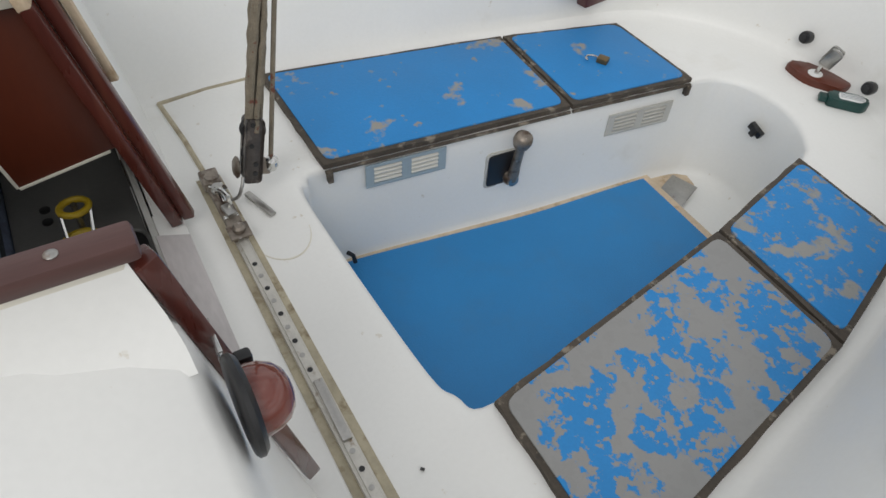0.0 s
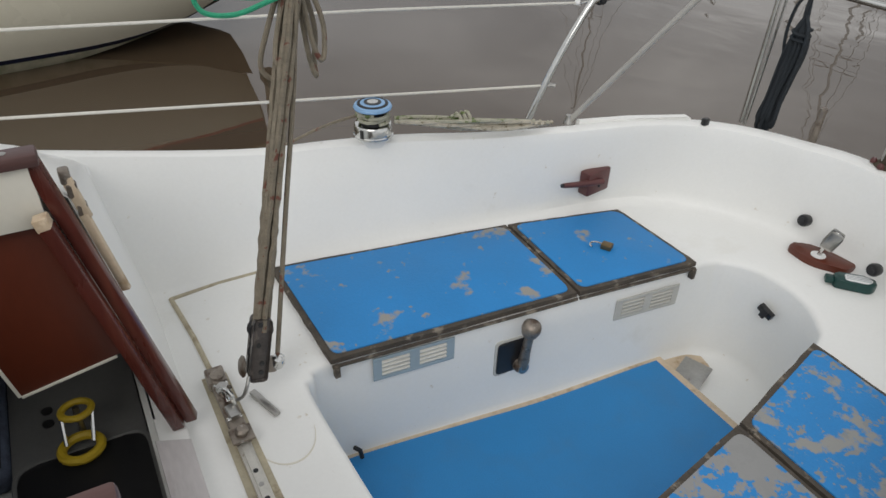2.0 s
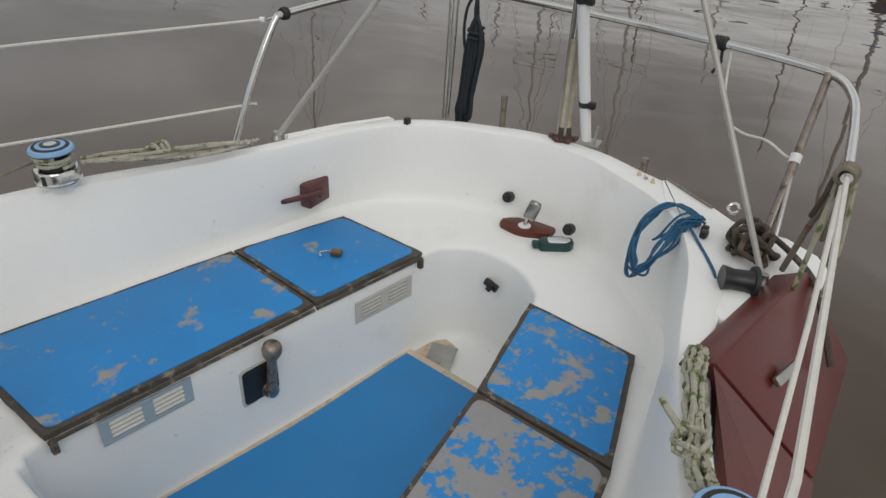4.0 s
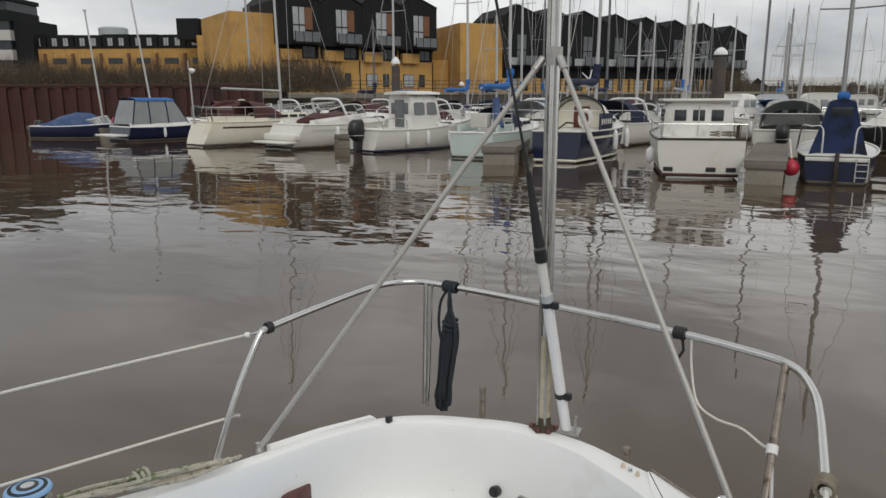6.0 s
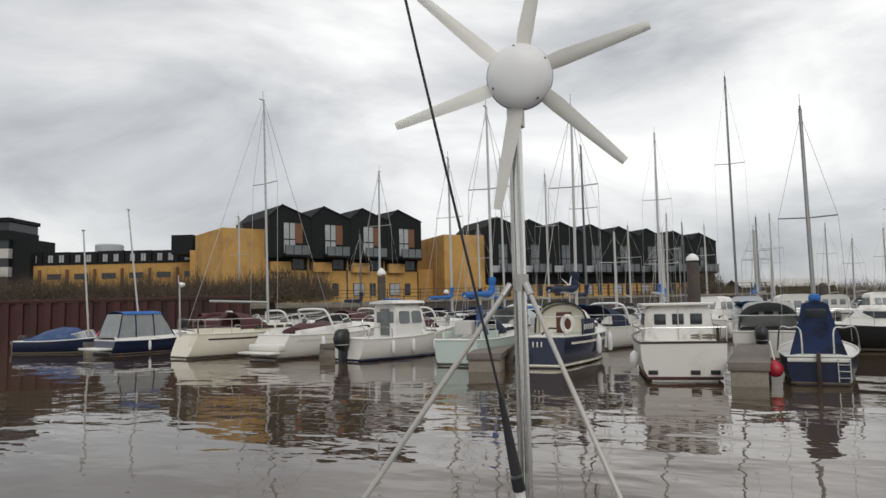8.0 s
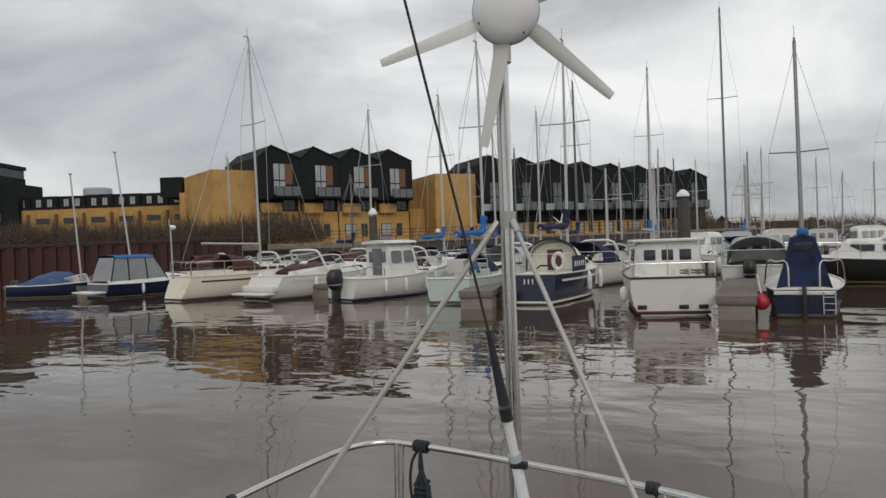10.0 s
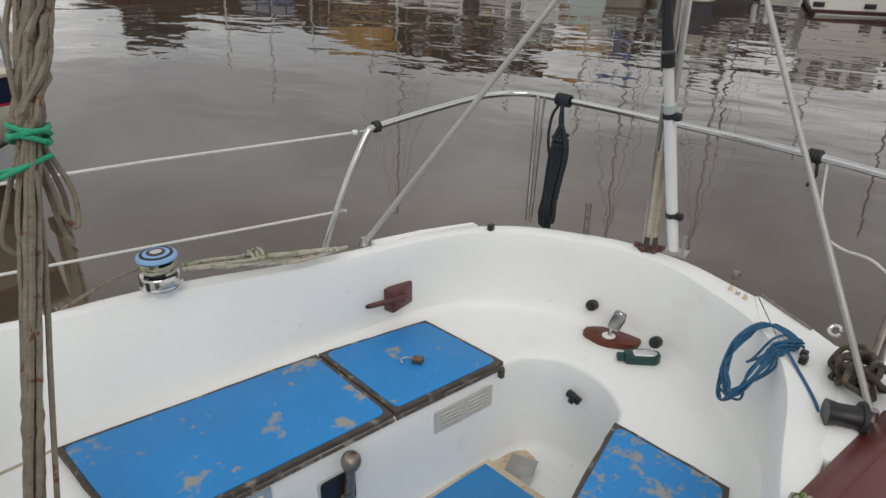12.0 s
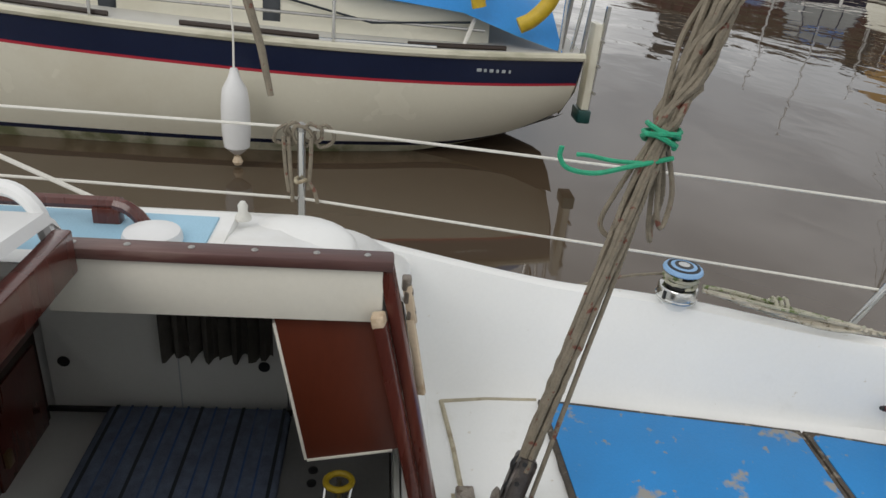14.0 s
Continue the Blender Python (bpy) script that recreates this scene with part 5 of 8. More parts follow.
# ---- stern rail, stanchions and lifelines ----
pr = thing("stern_rail", (-1.0, 2.7, 0.52), "bent stainless steel stern rail", "rail")
part("top_rail", tube([(-1.885, 1.975, 1.095), (-1.905, 2.20, 1.10), (-1.935, 2.52, 1.10), (-1.93, 2.68, 1.10), (-1.86, 2.80, 1.10), (-1.72, 2.835, 1.10), (-1.20, 2.835, 1.10), (-0.66, 2.80, 1.10), (-0.36, 2.74, 1.10), (-0.24, 2.68, 1.10), (-0.165, 2.54, 1.095), (-0.12, 2.38, 1.08), (-0.055, 2.02, 1.06)], 0.0130, 12, smooth=6), STEEL, pr)
part("front_leg", tube([(-1.885, 1.975, 1.095), (-1.885, 1.94, 1.07), (-1.895, 1.82, 0.86), (-1.91, 1.68, 0.53)], 0.0125, 10, smooth=4), STEEL, pr)
part("rear_leg", tube([(-1.79, 2.825, 1.10), (-1.77, 2.78, 0.53)], 0.012, 10), STEEL, pr)
part("rear_leg", tube([(-1.755, 2.825, 1.10), (-1.745, 2.77, 0.53)], 0.006, 8), STEEL, pr)
# this leg's dark reflections are put into its colour, not dirt
part("quarter_leg", tube([(-0.262, 2.69, 1.10), (-0.250, 2.55, 0.94), (-0.236, 2.40, 0.78), (-0.230, 2.335, 0.70)], 0.0125, 10, smooth=4), GRUBBY_DIMMED, pr)
part("quarter_strut", tube([(-0.246, 2.50, 0.885), (-0.215, 2.38, 0.77), (-0.200, 2.32, 0.70)], 0.007, 10, smooth=4), STEEL_DULL, pr)
part("leg_collar", tube([(-0.248, 2.515, 0.90), (-0.246, 2.495, 0.88)], 0.017, 10), WHITE, pr)
part("lash", join(*[tube([(-1.888 + 0.018 * math.cos(a), 1.985 + k * 0.008, 1.095 + 0.018 * math.sin(a)) for a in [2 * math.pi * j / 10 for j in range(10)]], 0.005, 6, True) for k in range(3)]), RUBBER, pr, "black lashing")
part("clamp", join(*[tube([(-0.645 + k * 0.011, 2.797 + 0.019 * math.cos(a), 1.10 + 0.019 * math.sin(a)) for a in [2 * math.pi * j / 10 for j in range(10)]], 0.006, 6, True) for k in range(4)]), RUBBER, pr, "dark lashing")
part("clamp_tail", tube([(-0.62, 2.80, 1.09), (-0.61, 2.79, 1.04), (-0.63, 2.785, 1.0)], 0.006, 6), BLACK, pr)
part("tail_knot", join(*[tube([(-0.06 + 0.020 * math.cos(a), 2.03 + k * 0.011, 1.06 + 0.020 * math.sin(a)) for a in [2 * math.pi * j / 10 for j in range(10)]], 0.007, 6, True) for k in range(4)]), ROPE_OLD, pr, "brown rope lashing")
for dx, ln, m_ in ((0.0, 0.16, ROPE_OLD), (0.022, 0.30, ROPE_GREEN), (-0.02, 0.11, ROPE_MUD), (0.012, 0.22, ROPE_OLD), (-0.012, 0.36, ROPE_GREEN)):
    part("knot_end", tube([(-0.06 + dx, 2.035, 1.05), (-0.055 + dx * 1.6, 2.03, 1.05 - ln * 0.5), (-0.06 + dx * 2.0, 2.045, 1.05 - ln)], 0.0065, 6, smooth=4), m_, pr)
part("light_cord", tube([(-0.585, 2.79, 1.09), (-0.57, 2.77, 0.98), (-0.535, 2.74, 0.88), (-0.46, 2.69, 0.86), (-0.36, 2.62, 0.88), (-0.28, 2.56, 0.87), (-0.252, 2.52, 0.90)], 0.0042, 6, smooth=6), WIRE, pr, "thin white cord")
hk = thing("hanging_rope", (-1.69, 2.83, 1.1), "hank of dark navy rope hung from the stern rail", "rope")
part("hitch", join(*[tube([(-1.66 + k * 0.014, 2.835 + 0.021 * math.cos(a), 1.10 + 0.021 * math.sin(a)) for a in [2 * math.pi * j / 10 for j in range(10)]], 0.0075, 6, True) for k in range(-2, 3)]), ROPE_DARK, hk)
strands("neck", bundle([(-1.655, 2.815, 1.09), (-1.645, 2.80, 1.05), (-1.635, 2.795, 1.00)], 0.006, 3, 0.010, 0.3, 6, 6, 3, 0.1), ROPE_DARK, hk)
rnd = random.Random(31)
for k in range(12):
    a = 2 * math.pi * k / 12
    rad = rnd.uniform(0.018, 0.042)
    ox, oy = rad * math.cos(a), rad * 0.8 * math.sin(a)
    bot = 0.565 + rnd.uniform(-0.02, 0.045)
    top_ = 1.005 + rnd.uniform(-0.03, 0.012)
    part("hank_turn", tube([(-1.635, 2.795, top_ - 0.005), (-1.628 + ox * 0.9, 2.792 + oy, top_ - 0.06), (-1.632 + ox * 1.2 + rnd.uniform(-0.006, 0.006), 2.788 + oy, 0.85), (-1.645 + ox + rnd.uniform(-0.006, 0.006), 2.78 + oy, 0.70), (-1.652 + ox * 1.05 + rnd.uniform(-0.01, 0.01), 2.772 + oy, bot), (-1.652 + ox * 0.5, 2.772, bot - 0.012), (-1.652 + ox * 0.1, 2.772, bot + 0.05)], 0.0082, 6, smooth=5), ROPE_DARK, hk)
part("binding", tube([(-1.631 + 0.033 * math.cos(j * 0.55), 2.79 + 0.033 * math.sin(j * 0.55), 0.965 - j * 0.0020) for j in range(30)], 0.0062, 6), ROPE_DARK, hk)
part("side_loop", tube([(-1.675, 2.83, 1.085), (-1.70, 2.815, 1.03), (-1.705, 2.805, 0.94), (-1.685, 2.795, 0.86), (-1.655, 2.79, 0.84)], 0.0065, 6, smooth=5), ROPE_DARK, hk)

ll = thing("lifelines", (-2.0, 0.5, 1.0), "white coated wire lifelines along the deck edge", "lifelines")
part("upper_line", tube([(-2.10, -3.2, 1.19), (-2.06, -1.4, 1.185), (-2.05, -0.05, 1.175), (-1.98, 1.18, 1.12), (-1.935, 1.93, 1.075)], 0.0045, 7), WIRE, ll)
part("lower_line", tube([(-2.10, -3.2, 1.0), (-2.06, -1.4, 0.985), (-2.05, -0.05, 0.955), (-1.98, 1.14, 0.85), (-1.905, 1.84, 0.80)], 0.0045, 7), WIRE, ll)
part("end_eye", tube([(-1.94, 1.925, 1.075), (-1.925, 1.935, 1.075)], 0.010, 8), WHITE, ll)
part("end_shackle", tube([(-1.925, 1.94, 1.075), (-1.89, 1.965, 1.09)], 0.004, 6), STEEL, ll)
part("lower_eye", tube([(-1.915, 1.82, 0.805), (-1.895, 1.845, 0.80)], 0.008, 8), STEEL_DULL, ll)
part("right_line", tube([(-0.055, 2.02, 1.06), (0.10, 1.0, 1.12), (0.22, -0.4, 1.16)], 0.006, 7), WIRE, ll)
part("right_lower", tube([(-0.06, 2.03, 1.04), (0.0, 1.75, 0.85), (0.10, 1.0, 0.82), (0.22, -0.4, 0.84)], 0.006, 7), WIRE, ll)
part("right_cord", tube([(-0.06, 2.04, 1.05), (-0.10, 2.08, 0.9), (-0.13, 2.12, 0.74)], 0.008, 7), ROPE_OLD, ll)
st = thing("stanchion", (-2.05, -0.05, 0.53), "steel stanchion with rope knotted on top", "stanchion")
part("post", tube([(-2.05, -0.05, 0.52), (-2.05, -0.05, 1.17)], 0.012, 10), STEEL, st)
part("cap", lathe([(0.014, 0), (0.014, 0.02), (0.006, 0.026)], 12, Matrix.Translation((-2.05, -0.05, 1.165))), STEEL_DULL, st)
rk = thing("knotted_line", (-2.05, -0.09, 1.17), "old brown line knotted round the stanchion", "rope")
rnd = random.Random(4)
for k in range(5):
    c = Vector((-2.05 + rnd.uniform(-0.01, 0.02), -0.10 + k * 0.028, 1.155 + rnd.uniform(-0.01, 0.01)))
    part("loop", tube([c + Vector((0.012 * math.sin(a), 0.026 * math.cos(a) + rnd.uniform(-0.006, 0.006), 0.034 * math.sin(a) + rnd.uniform(-0.006, 0.006))) for a in [2 * math.pi * j / 9 for j in range(9)]], 0.0058, 6, True, 3), ROPE_OLD, rk)
for dy, ln in ((-0.05, 0.17), (-0.035, 0.20), (0.03, 0.16)):
    part("drop", tube([(-2.04, -0.05 + dy, 1.15), (-2.038, -0.05 + dy * 0.9, 1.06), (-2.035, -0.05 + dy * 0.7, 1.15 - ln)], 0.006, 6, smooth=4), ROPE_OLD, rk)
part("yellow_knot", tube([(-2.035 + 0.016 * math.cos(a), -0.05 + 0.016 * math.sin(a), 1.02 + 0.004 * math.sin(2 * a)) for a in [2 * math.pi * j / 10 for j in range(10)]], 0.006, 6, True), GRIME, rk)
part("lashing", tube([(-2.035, -0.03, 1.02), (-2.03, -0.01, 0.99), (-2.03, 0.0, 0.95)], 0.006, 6), ROPE_OLD, rk)
solo("shroud", tube([(-1.97, -2.6, 1.95), (-1.955, -0.84, 1.07), (-1.95, -0.54, 0.93), (-1.95, -0.40, 0.86)], 0.007, 7), WIRE, "white line running down to the side deck", "line")

# ---- wind generator on its pole ----
PX, PY = -1.045, 2.575
wg = thing("wind_generator", (PX, PY, 0.70), "white six-bladed wind generator on a stainless pole with two struts", "wind turbine")
part("pole", tube([(PX, PY, 0.69), (PX, PY, 2.66)], 0.0205, 16), STEEL, wg)
part("pole_foot", lathe([(0.045, 0), (0.045, 0.006), (0.028, 0.014), (0.026, 0.05), (0.021, 0.055)], 20, Matrix.Translation((PX, PY, 0.698))), ROPE_MUD, wg)
part("pole_sleeve", tube([(PX, PY, 0.70), (PX, PY, 1.07)], 0.0235, 16), GRIME, wg, "stained ochre sleeve on the foot of the pole")
for k, (dx, dy) in enumerate(((-0.04, -0.02), (0.035, -0.03), (0.0, -0.045), (0.045, 0.015))):
    part("foot_bolt", lathe([(0.011, 0), (0.011, 0.008), (0.006, 0.016)], 8, Matrix.Translation((PX + dx, PY + dy, 0.703))), BROWN_ROD, wg)
for dx in (-0.014, 0.016):
    part("pole_cable", tube([(PX + dx, PY - 0.022, 0.72), (PX + dx * 1.1, PY - 0.023, 1.6), (PX + dx, PY - 0.022, 2.6)], 0.0045, 6), STEEL_DULL, wg)
part("collar", tube([(PX, PY, 2.03), (PX, PY, 2.09)], 0.028, 16), STEEL_DULL, wg)
for k, foot in enumerate(((-1.775, 1.825, 0.712), (-0.157, 2.075, 0.712))):
    hd = Vector((PX + (-0.03 if k == 0 else 0.03), PY - 0.02, 2.055))
    strut = part("strut", tube([foot, hd], 0.0100 if k == 0 else 0.0082, 12), ALU, wg, "dull alloy strut")
    part("strut_end", tube([hd, hd + (Vector(foot) - hd).normalized() * 0.05], 0.013, 12), STEEL_DULL, strut)
    part("strut_foot", lathe([(0.018, 0), (0.018, 0.005), (0.012, 0.012), (0.011, 0.03)], 14, Matrix.Translation((foot[0], foot[1], 0.706))), STEEL_DULL, strut)
HUB = Vector((-0.995, 2.522, 2.785))
AX = Vector((0.46, -0.87, -0.10)).normalized()
HM = aim(HUB, AX)
part("nacelle", moved(lathe([(0.045, -0.22), (0.075, -0.16), (0.098, -0.06), (0.106, -0.02), (0.100, 0.0)], 28), HM), OFFWHITE, wg)
part("neck", tube([(PX, PY, 2.62), (PX, PY, 2.74)], 0.032, 14), OFFWHITE, wg)
part("hub", moved(lathe([(0.112, -0.018), (0.114, -0.005), (0.112, 0.012), (0.100, 0.030), (0.070, 0.044), (0.035, 0.050), (0.002, 0.052)], 40), HM), WHITE, wg)
part("hub_ring", moved(lathe([(0.117, -0.030), (0.118, -0.012), (0.113, -0.006)], 40), HM), GREY, wg)
right = Vector((0, 0, 1)).cross(AX).normalized()
upv = AX.cross(right)
for k in range(6):
    a = radians(18 + 60 * k)
    d = right * math.cos(a) + upv * math.sin(a)
    e = AX.cross(d)
    bmb = bmesh.new()
    rows_ = []
    for r, c, tw in ((0.085, 0.052, 0.42), (0.16, 0.058, 0.36), (0.26, 0.050, 0.28), (0.38, 0.040, 0.20), (0.455, 0.033, 0.15), (0.475, 0.028, 0.14)):
        ch = (e * math.cos(tw) + AX * math.sin(tw))
        nn = d.cross(ch)
        o = HUB + d * r - AX * 0.012
        rows_.append([bmb.verts.new(o + ch * c * s + nn * h) for s, h in ((-0.35, 0.0), (-0.1, 0.006), (0.3, 0.004), (0.65, 0.0), (0.3, -0.003), (-0.1, -0.004))])
    for A, B in zip(rows_, rows_[1:]):
        for j in range(6):
            bmb.faces.new((A[j], A[(j + 1) % 6], B[(j + 1) % 6], B[j]))
    bmb.faces.new(rows_[0][::-1])
    bmb.faces.new(rows_[-1])
    part("blade", bmb, OFFWHITE, wg, angle=50)
for a in (100, 205, 305, 30):
    v = right * math.cos(radians(a)) + upv * math.sin(radians(a))
    part("screw", lathe([(0.005, 0), (0.005, 0.003), (0.002, 0.004)], 8, aim(HUB + v * 0.102 + AX * 0.024, AX)), BLACK, wg)

# white staff with a dark grip lashed beside the pole
sf = thing("backstay", (-0.965, 2.60, 0.70), "backstay wire in a white plastic sleeve with a dark grip", "stay")
S0, S1 = Vector((-0.965, 2.605, 0.70)), Vector((-1.010, 2.415, 1.50))
ax = (S1 - S0).normalized()
part("tube", tube([S0, S0 + ax * 0.56], 0.0200, 14), WHITE, sf)
part("upper_tube", tube([S0 + ax * 0.56, S0 + ax * 0.70], 0.0165, 14), OFFWHITE, sf)
part("joint", tube([S0 + ax * 0.545, S0 + ax * 0.575], 0.0225, 14), GREY, sf)
part("grip_ring", tube([S0 + ax * 0.70, S0 + ax * 0.745], 0.022, 14), BLACK, sf)
part("grip", tube([S0 + ax * 0.755, S0 + ax * 0.90, S0 + ax * 1.02], 0.0195, 12, taper=0.45), RUBBER, sf)
for k in (0.16, 0.535):
    part("strap", join(tube([S0 + ax * (k - 0.006), S0 + ax * (k + 0.012)], 0.0235, 12), box((S0 + ax * k).x + 0.015, (S0 + ax * k).x + 0.04, (S0 + ax * k).y - 0.012, (S0 + ax * k).y + 0.012, (S0 + ax * k).z - 0.012, (S0 + ax * k).z + 0.014, 0.004)), BLACK, sf)
part("foot_bracket", moved(box(-0.03, 0.055, -0.03, 0.03, 0, 0.012, 0.003), pose(-0.965, 2.605, 0.698, 0, 0, 12)), STEEL_DULL, sf)
part("foot_pin", tube([(-0.925, 2.59, 0.70), (-0.918, 2.585, 0.78)], 0.005, 7), STEEL_DULL, sf)
# dark backstay wire that crosses the sky
part("stay_wire", tube([S0 + ax * 1.0, (-1.130, 2.10, 2.79), (-1.215, 1.87, 3.75)], 0.0045, 7), RUBBER, sf, "thin dark stay wire")

# small things on the stern deck
for x, y, h in ((-1.31, 2.56, 0.09), (-0.71, 2.555, 0.018)):
    bo = thing("deck_stub", (x, y, 0.70), "short weathered metal stub on the stern", "stub", "stern stubs")
    part("stub", tube([(x, y, 0.68), (x, y, 0.70 + h)], 0.012, 10), GRUBBY_DIMMED, bo)
    part("stub_top", tube([(x, y, 0.70 + h), (x, y, 0.715 + h)], 0.013, 10), GRUBBY_DIMMED, bo)
ng = thing("deck_eyes", (-0.66, 2.50, 0.70), "row of three small pale deck bolts", "bolts")
for k in range(3):
    part("bolt", lathe([(0.010, 0), (0.010, 0.006), (0.005, 0.022), (0.003, 0.024)], 10, Matrix.Translation((-0.69 + k * 0.030, 2.475 - k * 0.013, 0.700)) @ Matrix.Scale(0.8, 4)), STEEL if k == 1 else TAN, ng)
solo("toe_line", tube([(-0.60, 2.495, 0.712), (-0.50, 2.44, 0.712), (-0.41, 2.395, 0.712)], 0.0045, 6), GRUBBY_DIMMED, "thin metal jackstay on the quarter deck", "jackstay")
cl = thing("mooring_cleat", (-0.22, 2.22, 0.705), "mooring cleat wrapped in brown rope on the quarter", "cleat")
part("horn", tube([(-0.27, 2.28, 0.745), (-0.24, 2.215, 0.735), (-0.20, 2.15, 0.745)], 0.011, 10, smooth=4), STEEL_DULL, cl)
part("base", box(-0.27, -0.21, 2.19, 2.25, 0.69, 0.730, 0.008), STEEL_DULL, cl)
rnd = random.Random(21)
for k in range(12):
    c = Vector((-0.245 + rnd.uniform(-0.015, 0.015) + 0.008 * max(0, k - 6), 2.225 + rnd.uniform(-0.03, 0.03) - 0.012 * max(0, k - 6), 0.725 + 0.0025 * k))
    part("wrap", tube([c + Vector((0.042 * math.cos(a) + rnd.uniform(-0.01, 0.01), 0.040 * math.sin(a) + rnd.uniform(-0.012, 0.012), 0.03 * math.sin(a + k) + rnd.uniform(-0.012, 0.012))) for a in [2 * math.pi * j / 10 for j in range(10)]], 0.0075, 7, True, 3), ROPE_MUD, cl)
part("line", tube([(-0.21, 2.28, 0.745), (-0.14, 2.22, 0.745), (-0.06, 2.14, 0.735), (-0.01, 2.07, 0.70), (0.06, 2.0, 0.6)], 0.009, 7, smooth=4), ROPE_MUD, cl)
solo("fairlead", tube([(-0.355 + 0.016 * math.cos(a), 2.425 + 0.012 * math.sin(a), 0.718 + 0.010 * math.sin(a)) for a in [0.3 + 5.6 * j / 16 for j in range(17)]], 0.006, 8), STEEL, "bent steel fairlead on the quarter", "fairlead")
solo("edge_clip", box(-1.555, -1.535, 2.25, 2.275, 0.706, 0.732, 0.004), BLACK, "small black clip on the coaming edge", "clip")
lip = [(-1.755, 1.86), (-1.69, 2.03), (-1.62, 2.235), (-1.60, 2.25), (-1.635, 2.255), (-1.715, 2.05), (-1.775, 1.86)]
quarter = round_poly([(-0.62, 2.50), (-0.45, 2.43), (-0.31, 2.345), (-0.20, 2.375), (-0.06, 2.31), (-0.025, 2.20), (-0.06, 2.02), (-0.14, 1.84), (-0.21, 1.86), (-0.31, 2.06), (-0.43, 2.22), (-0.55, 2.36)], 0.025, 3)
part("quarter_deck", prism(quarter, 0.54, 0.708, 0.008), GEL, boat, "flush white deck of the quarter")
part("quarter_lip", prism(lip, 0.60, 0.717, 0.006), GEL, boat, "raised edge of the quarter deck")

# bits of debris on the sole and the seat
for name, pts, r, mm, lab in (("sole_twig", [(-1.085, 0.918, 0.012), (-1.07, 0.93, 0.012), (-1.06, 0.938, 0.012)], 0.004, BLACK, "small black twig lying on the blue sole"),
                              ("sole_twig", [(-0.845, 1.605, 0.012), (-0.83, 1.617, 0.012), (-0.82, 1.622, 0.012)], 0.005, BLACK, "small black twig at the edge of the sole"),
                              ("paint_flake", [(-0.90, 1.80, 0.010), (-0.892, 1.805, 0.010)], 0.005, WHITE, "white paint flake on the blue sole"),
                              ("seat_crumb", [(-0.442, 0.55, 0.404), (-0.436, 0.556, 0.404)], 0.003, BLACK, "dark crumb on the white seat")):
    solo(name, tube(pts, r, 6), mm, lab, "debris")
part("hanging_line", tube([(-2.02, -0.130, 1.27), (-2.03, -0.155, 1.40), (-2.05, -0.20, 1.55), (-2.10, -0.42, 2.3)], lambda t: 0.009 + 0.006 * t, 8), ROPE_OLD, boat, "frayed brown rope end")

# ---- neighbouring yacht ----
NC = -6.0
NST = [(1.64, 0.87, 0.885, 0.39), (1.2, 0.97, 0.88, 0.23), (0.7, 1.06, 0.876, 0.10), (0.0, 1.13, 0.88, -0.02), (-0.8, 1.165, 0.90, -0.12), (-2.0, 1.15, 0.95, -0.15), (-3.2, 1.06, 1.03, -0.2), (-4.6, 0.86, 1.12, -0.2), (-6.0, 0.50, 1.22, -0.2), (-7.4, 0.03, 1.34, -0.15)]


def nrow(height):
    """A line along the hull at a height given for each station, both sides; the topsides tuck in towards the bottom."""
    left, rite = [], []
    for k, (y, hw, zs, zb) in enumerate(NST):
        z = min(zs, max(zb, height(zs, zb)))
        f = (zs - z) / (zs - zb)
        b = hw * (1 - 0.04 * f - 0.29 * f ** 3)
        back = 0.05 * f if k == 0 else 0.0
        left.append(Vector((NC - b, y - back, z)))
        rite.append(Vector((NC + b, y - back, z)))
    return left, rite


def nstrip(top, bottom, n=2):
    out = []
    for side in (0, 1):
        out.append(loft([spline(nrow(lambda zs, zb, q=k / n: top(zs, zb) * (1 - q) + bottom(zs, zb) * q)[side], 4) for k in range(n + 1)], False))
    return join(*out)


def lerp_at(y, col=1):
    """Half beam (or sheer height) of the moored yacht at a place along it."""
    for a, b in zip(NST, NST[1:]):
        if a[0] >= y >= b[0]:
            return a[col] + (b[col] - a[col]) * (a[0] - y) / (a[0] - b[0])
    return NST[0][col]


def zs_at(y):
    return lerp_at(y, 2)


nb = thing("moored_yacht", (NC, -2.5, WATER), "cream moored yacht with a navy band and a red line", "yacht")
part("hull", nstrip(lambda zs, zb: zs - 0.222, lambda zs, zb: max(0.160, zb), 7), HULL_CREAM, nb)
part("navy_band", nstrip(lambda zs, zb: zs - 0.035, lambda zs, zb: zs - 0.202, 2), NAVY, nb, "navy band below the gunwale")
part("red_line", nstrip(lambda zs, zb: zs - 0.202, lambda zs, zb: zs - 0.222, 1), RED, nb, "thin red line")
part("boot_top", nstrip(lambda zs, zb: max(0.160, zb), lambda zs, zb: max(0.125, zb), 1), NAVY, nb)
part("bottom", nstrip(lambda zs, zb: max(0.125, zb), lambda zs, zb: zb, 3), HULL_ALGAE, nb, "weed-stained bottom edge")
part("keel_body", loft([[Vector((NC - hw * 0.67, y, zb)), Vector((NC - hw * 0.4, y, zb - 0.10)), Vector((NC, y, zb - 0.16)), Vector((NC + hw * 0.4, y, zb - 0.10)), Vector((NC + hw * 0.67, y, zb))] for y, hw, zs, zb in NST], False), PILE, nb)
for sgn in (-1, 1):
    part("gunwale", tube(spline([(NC + sgn * (hw - 0.005), y, zs - 0.008) for y, hw, zs, zb in NST], 4), 0.030, 8), GUNWALE, nb, "stained cream rubbing strake")
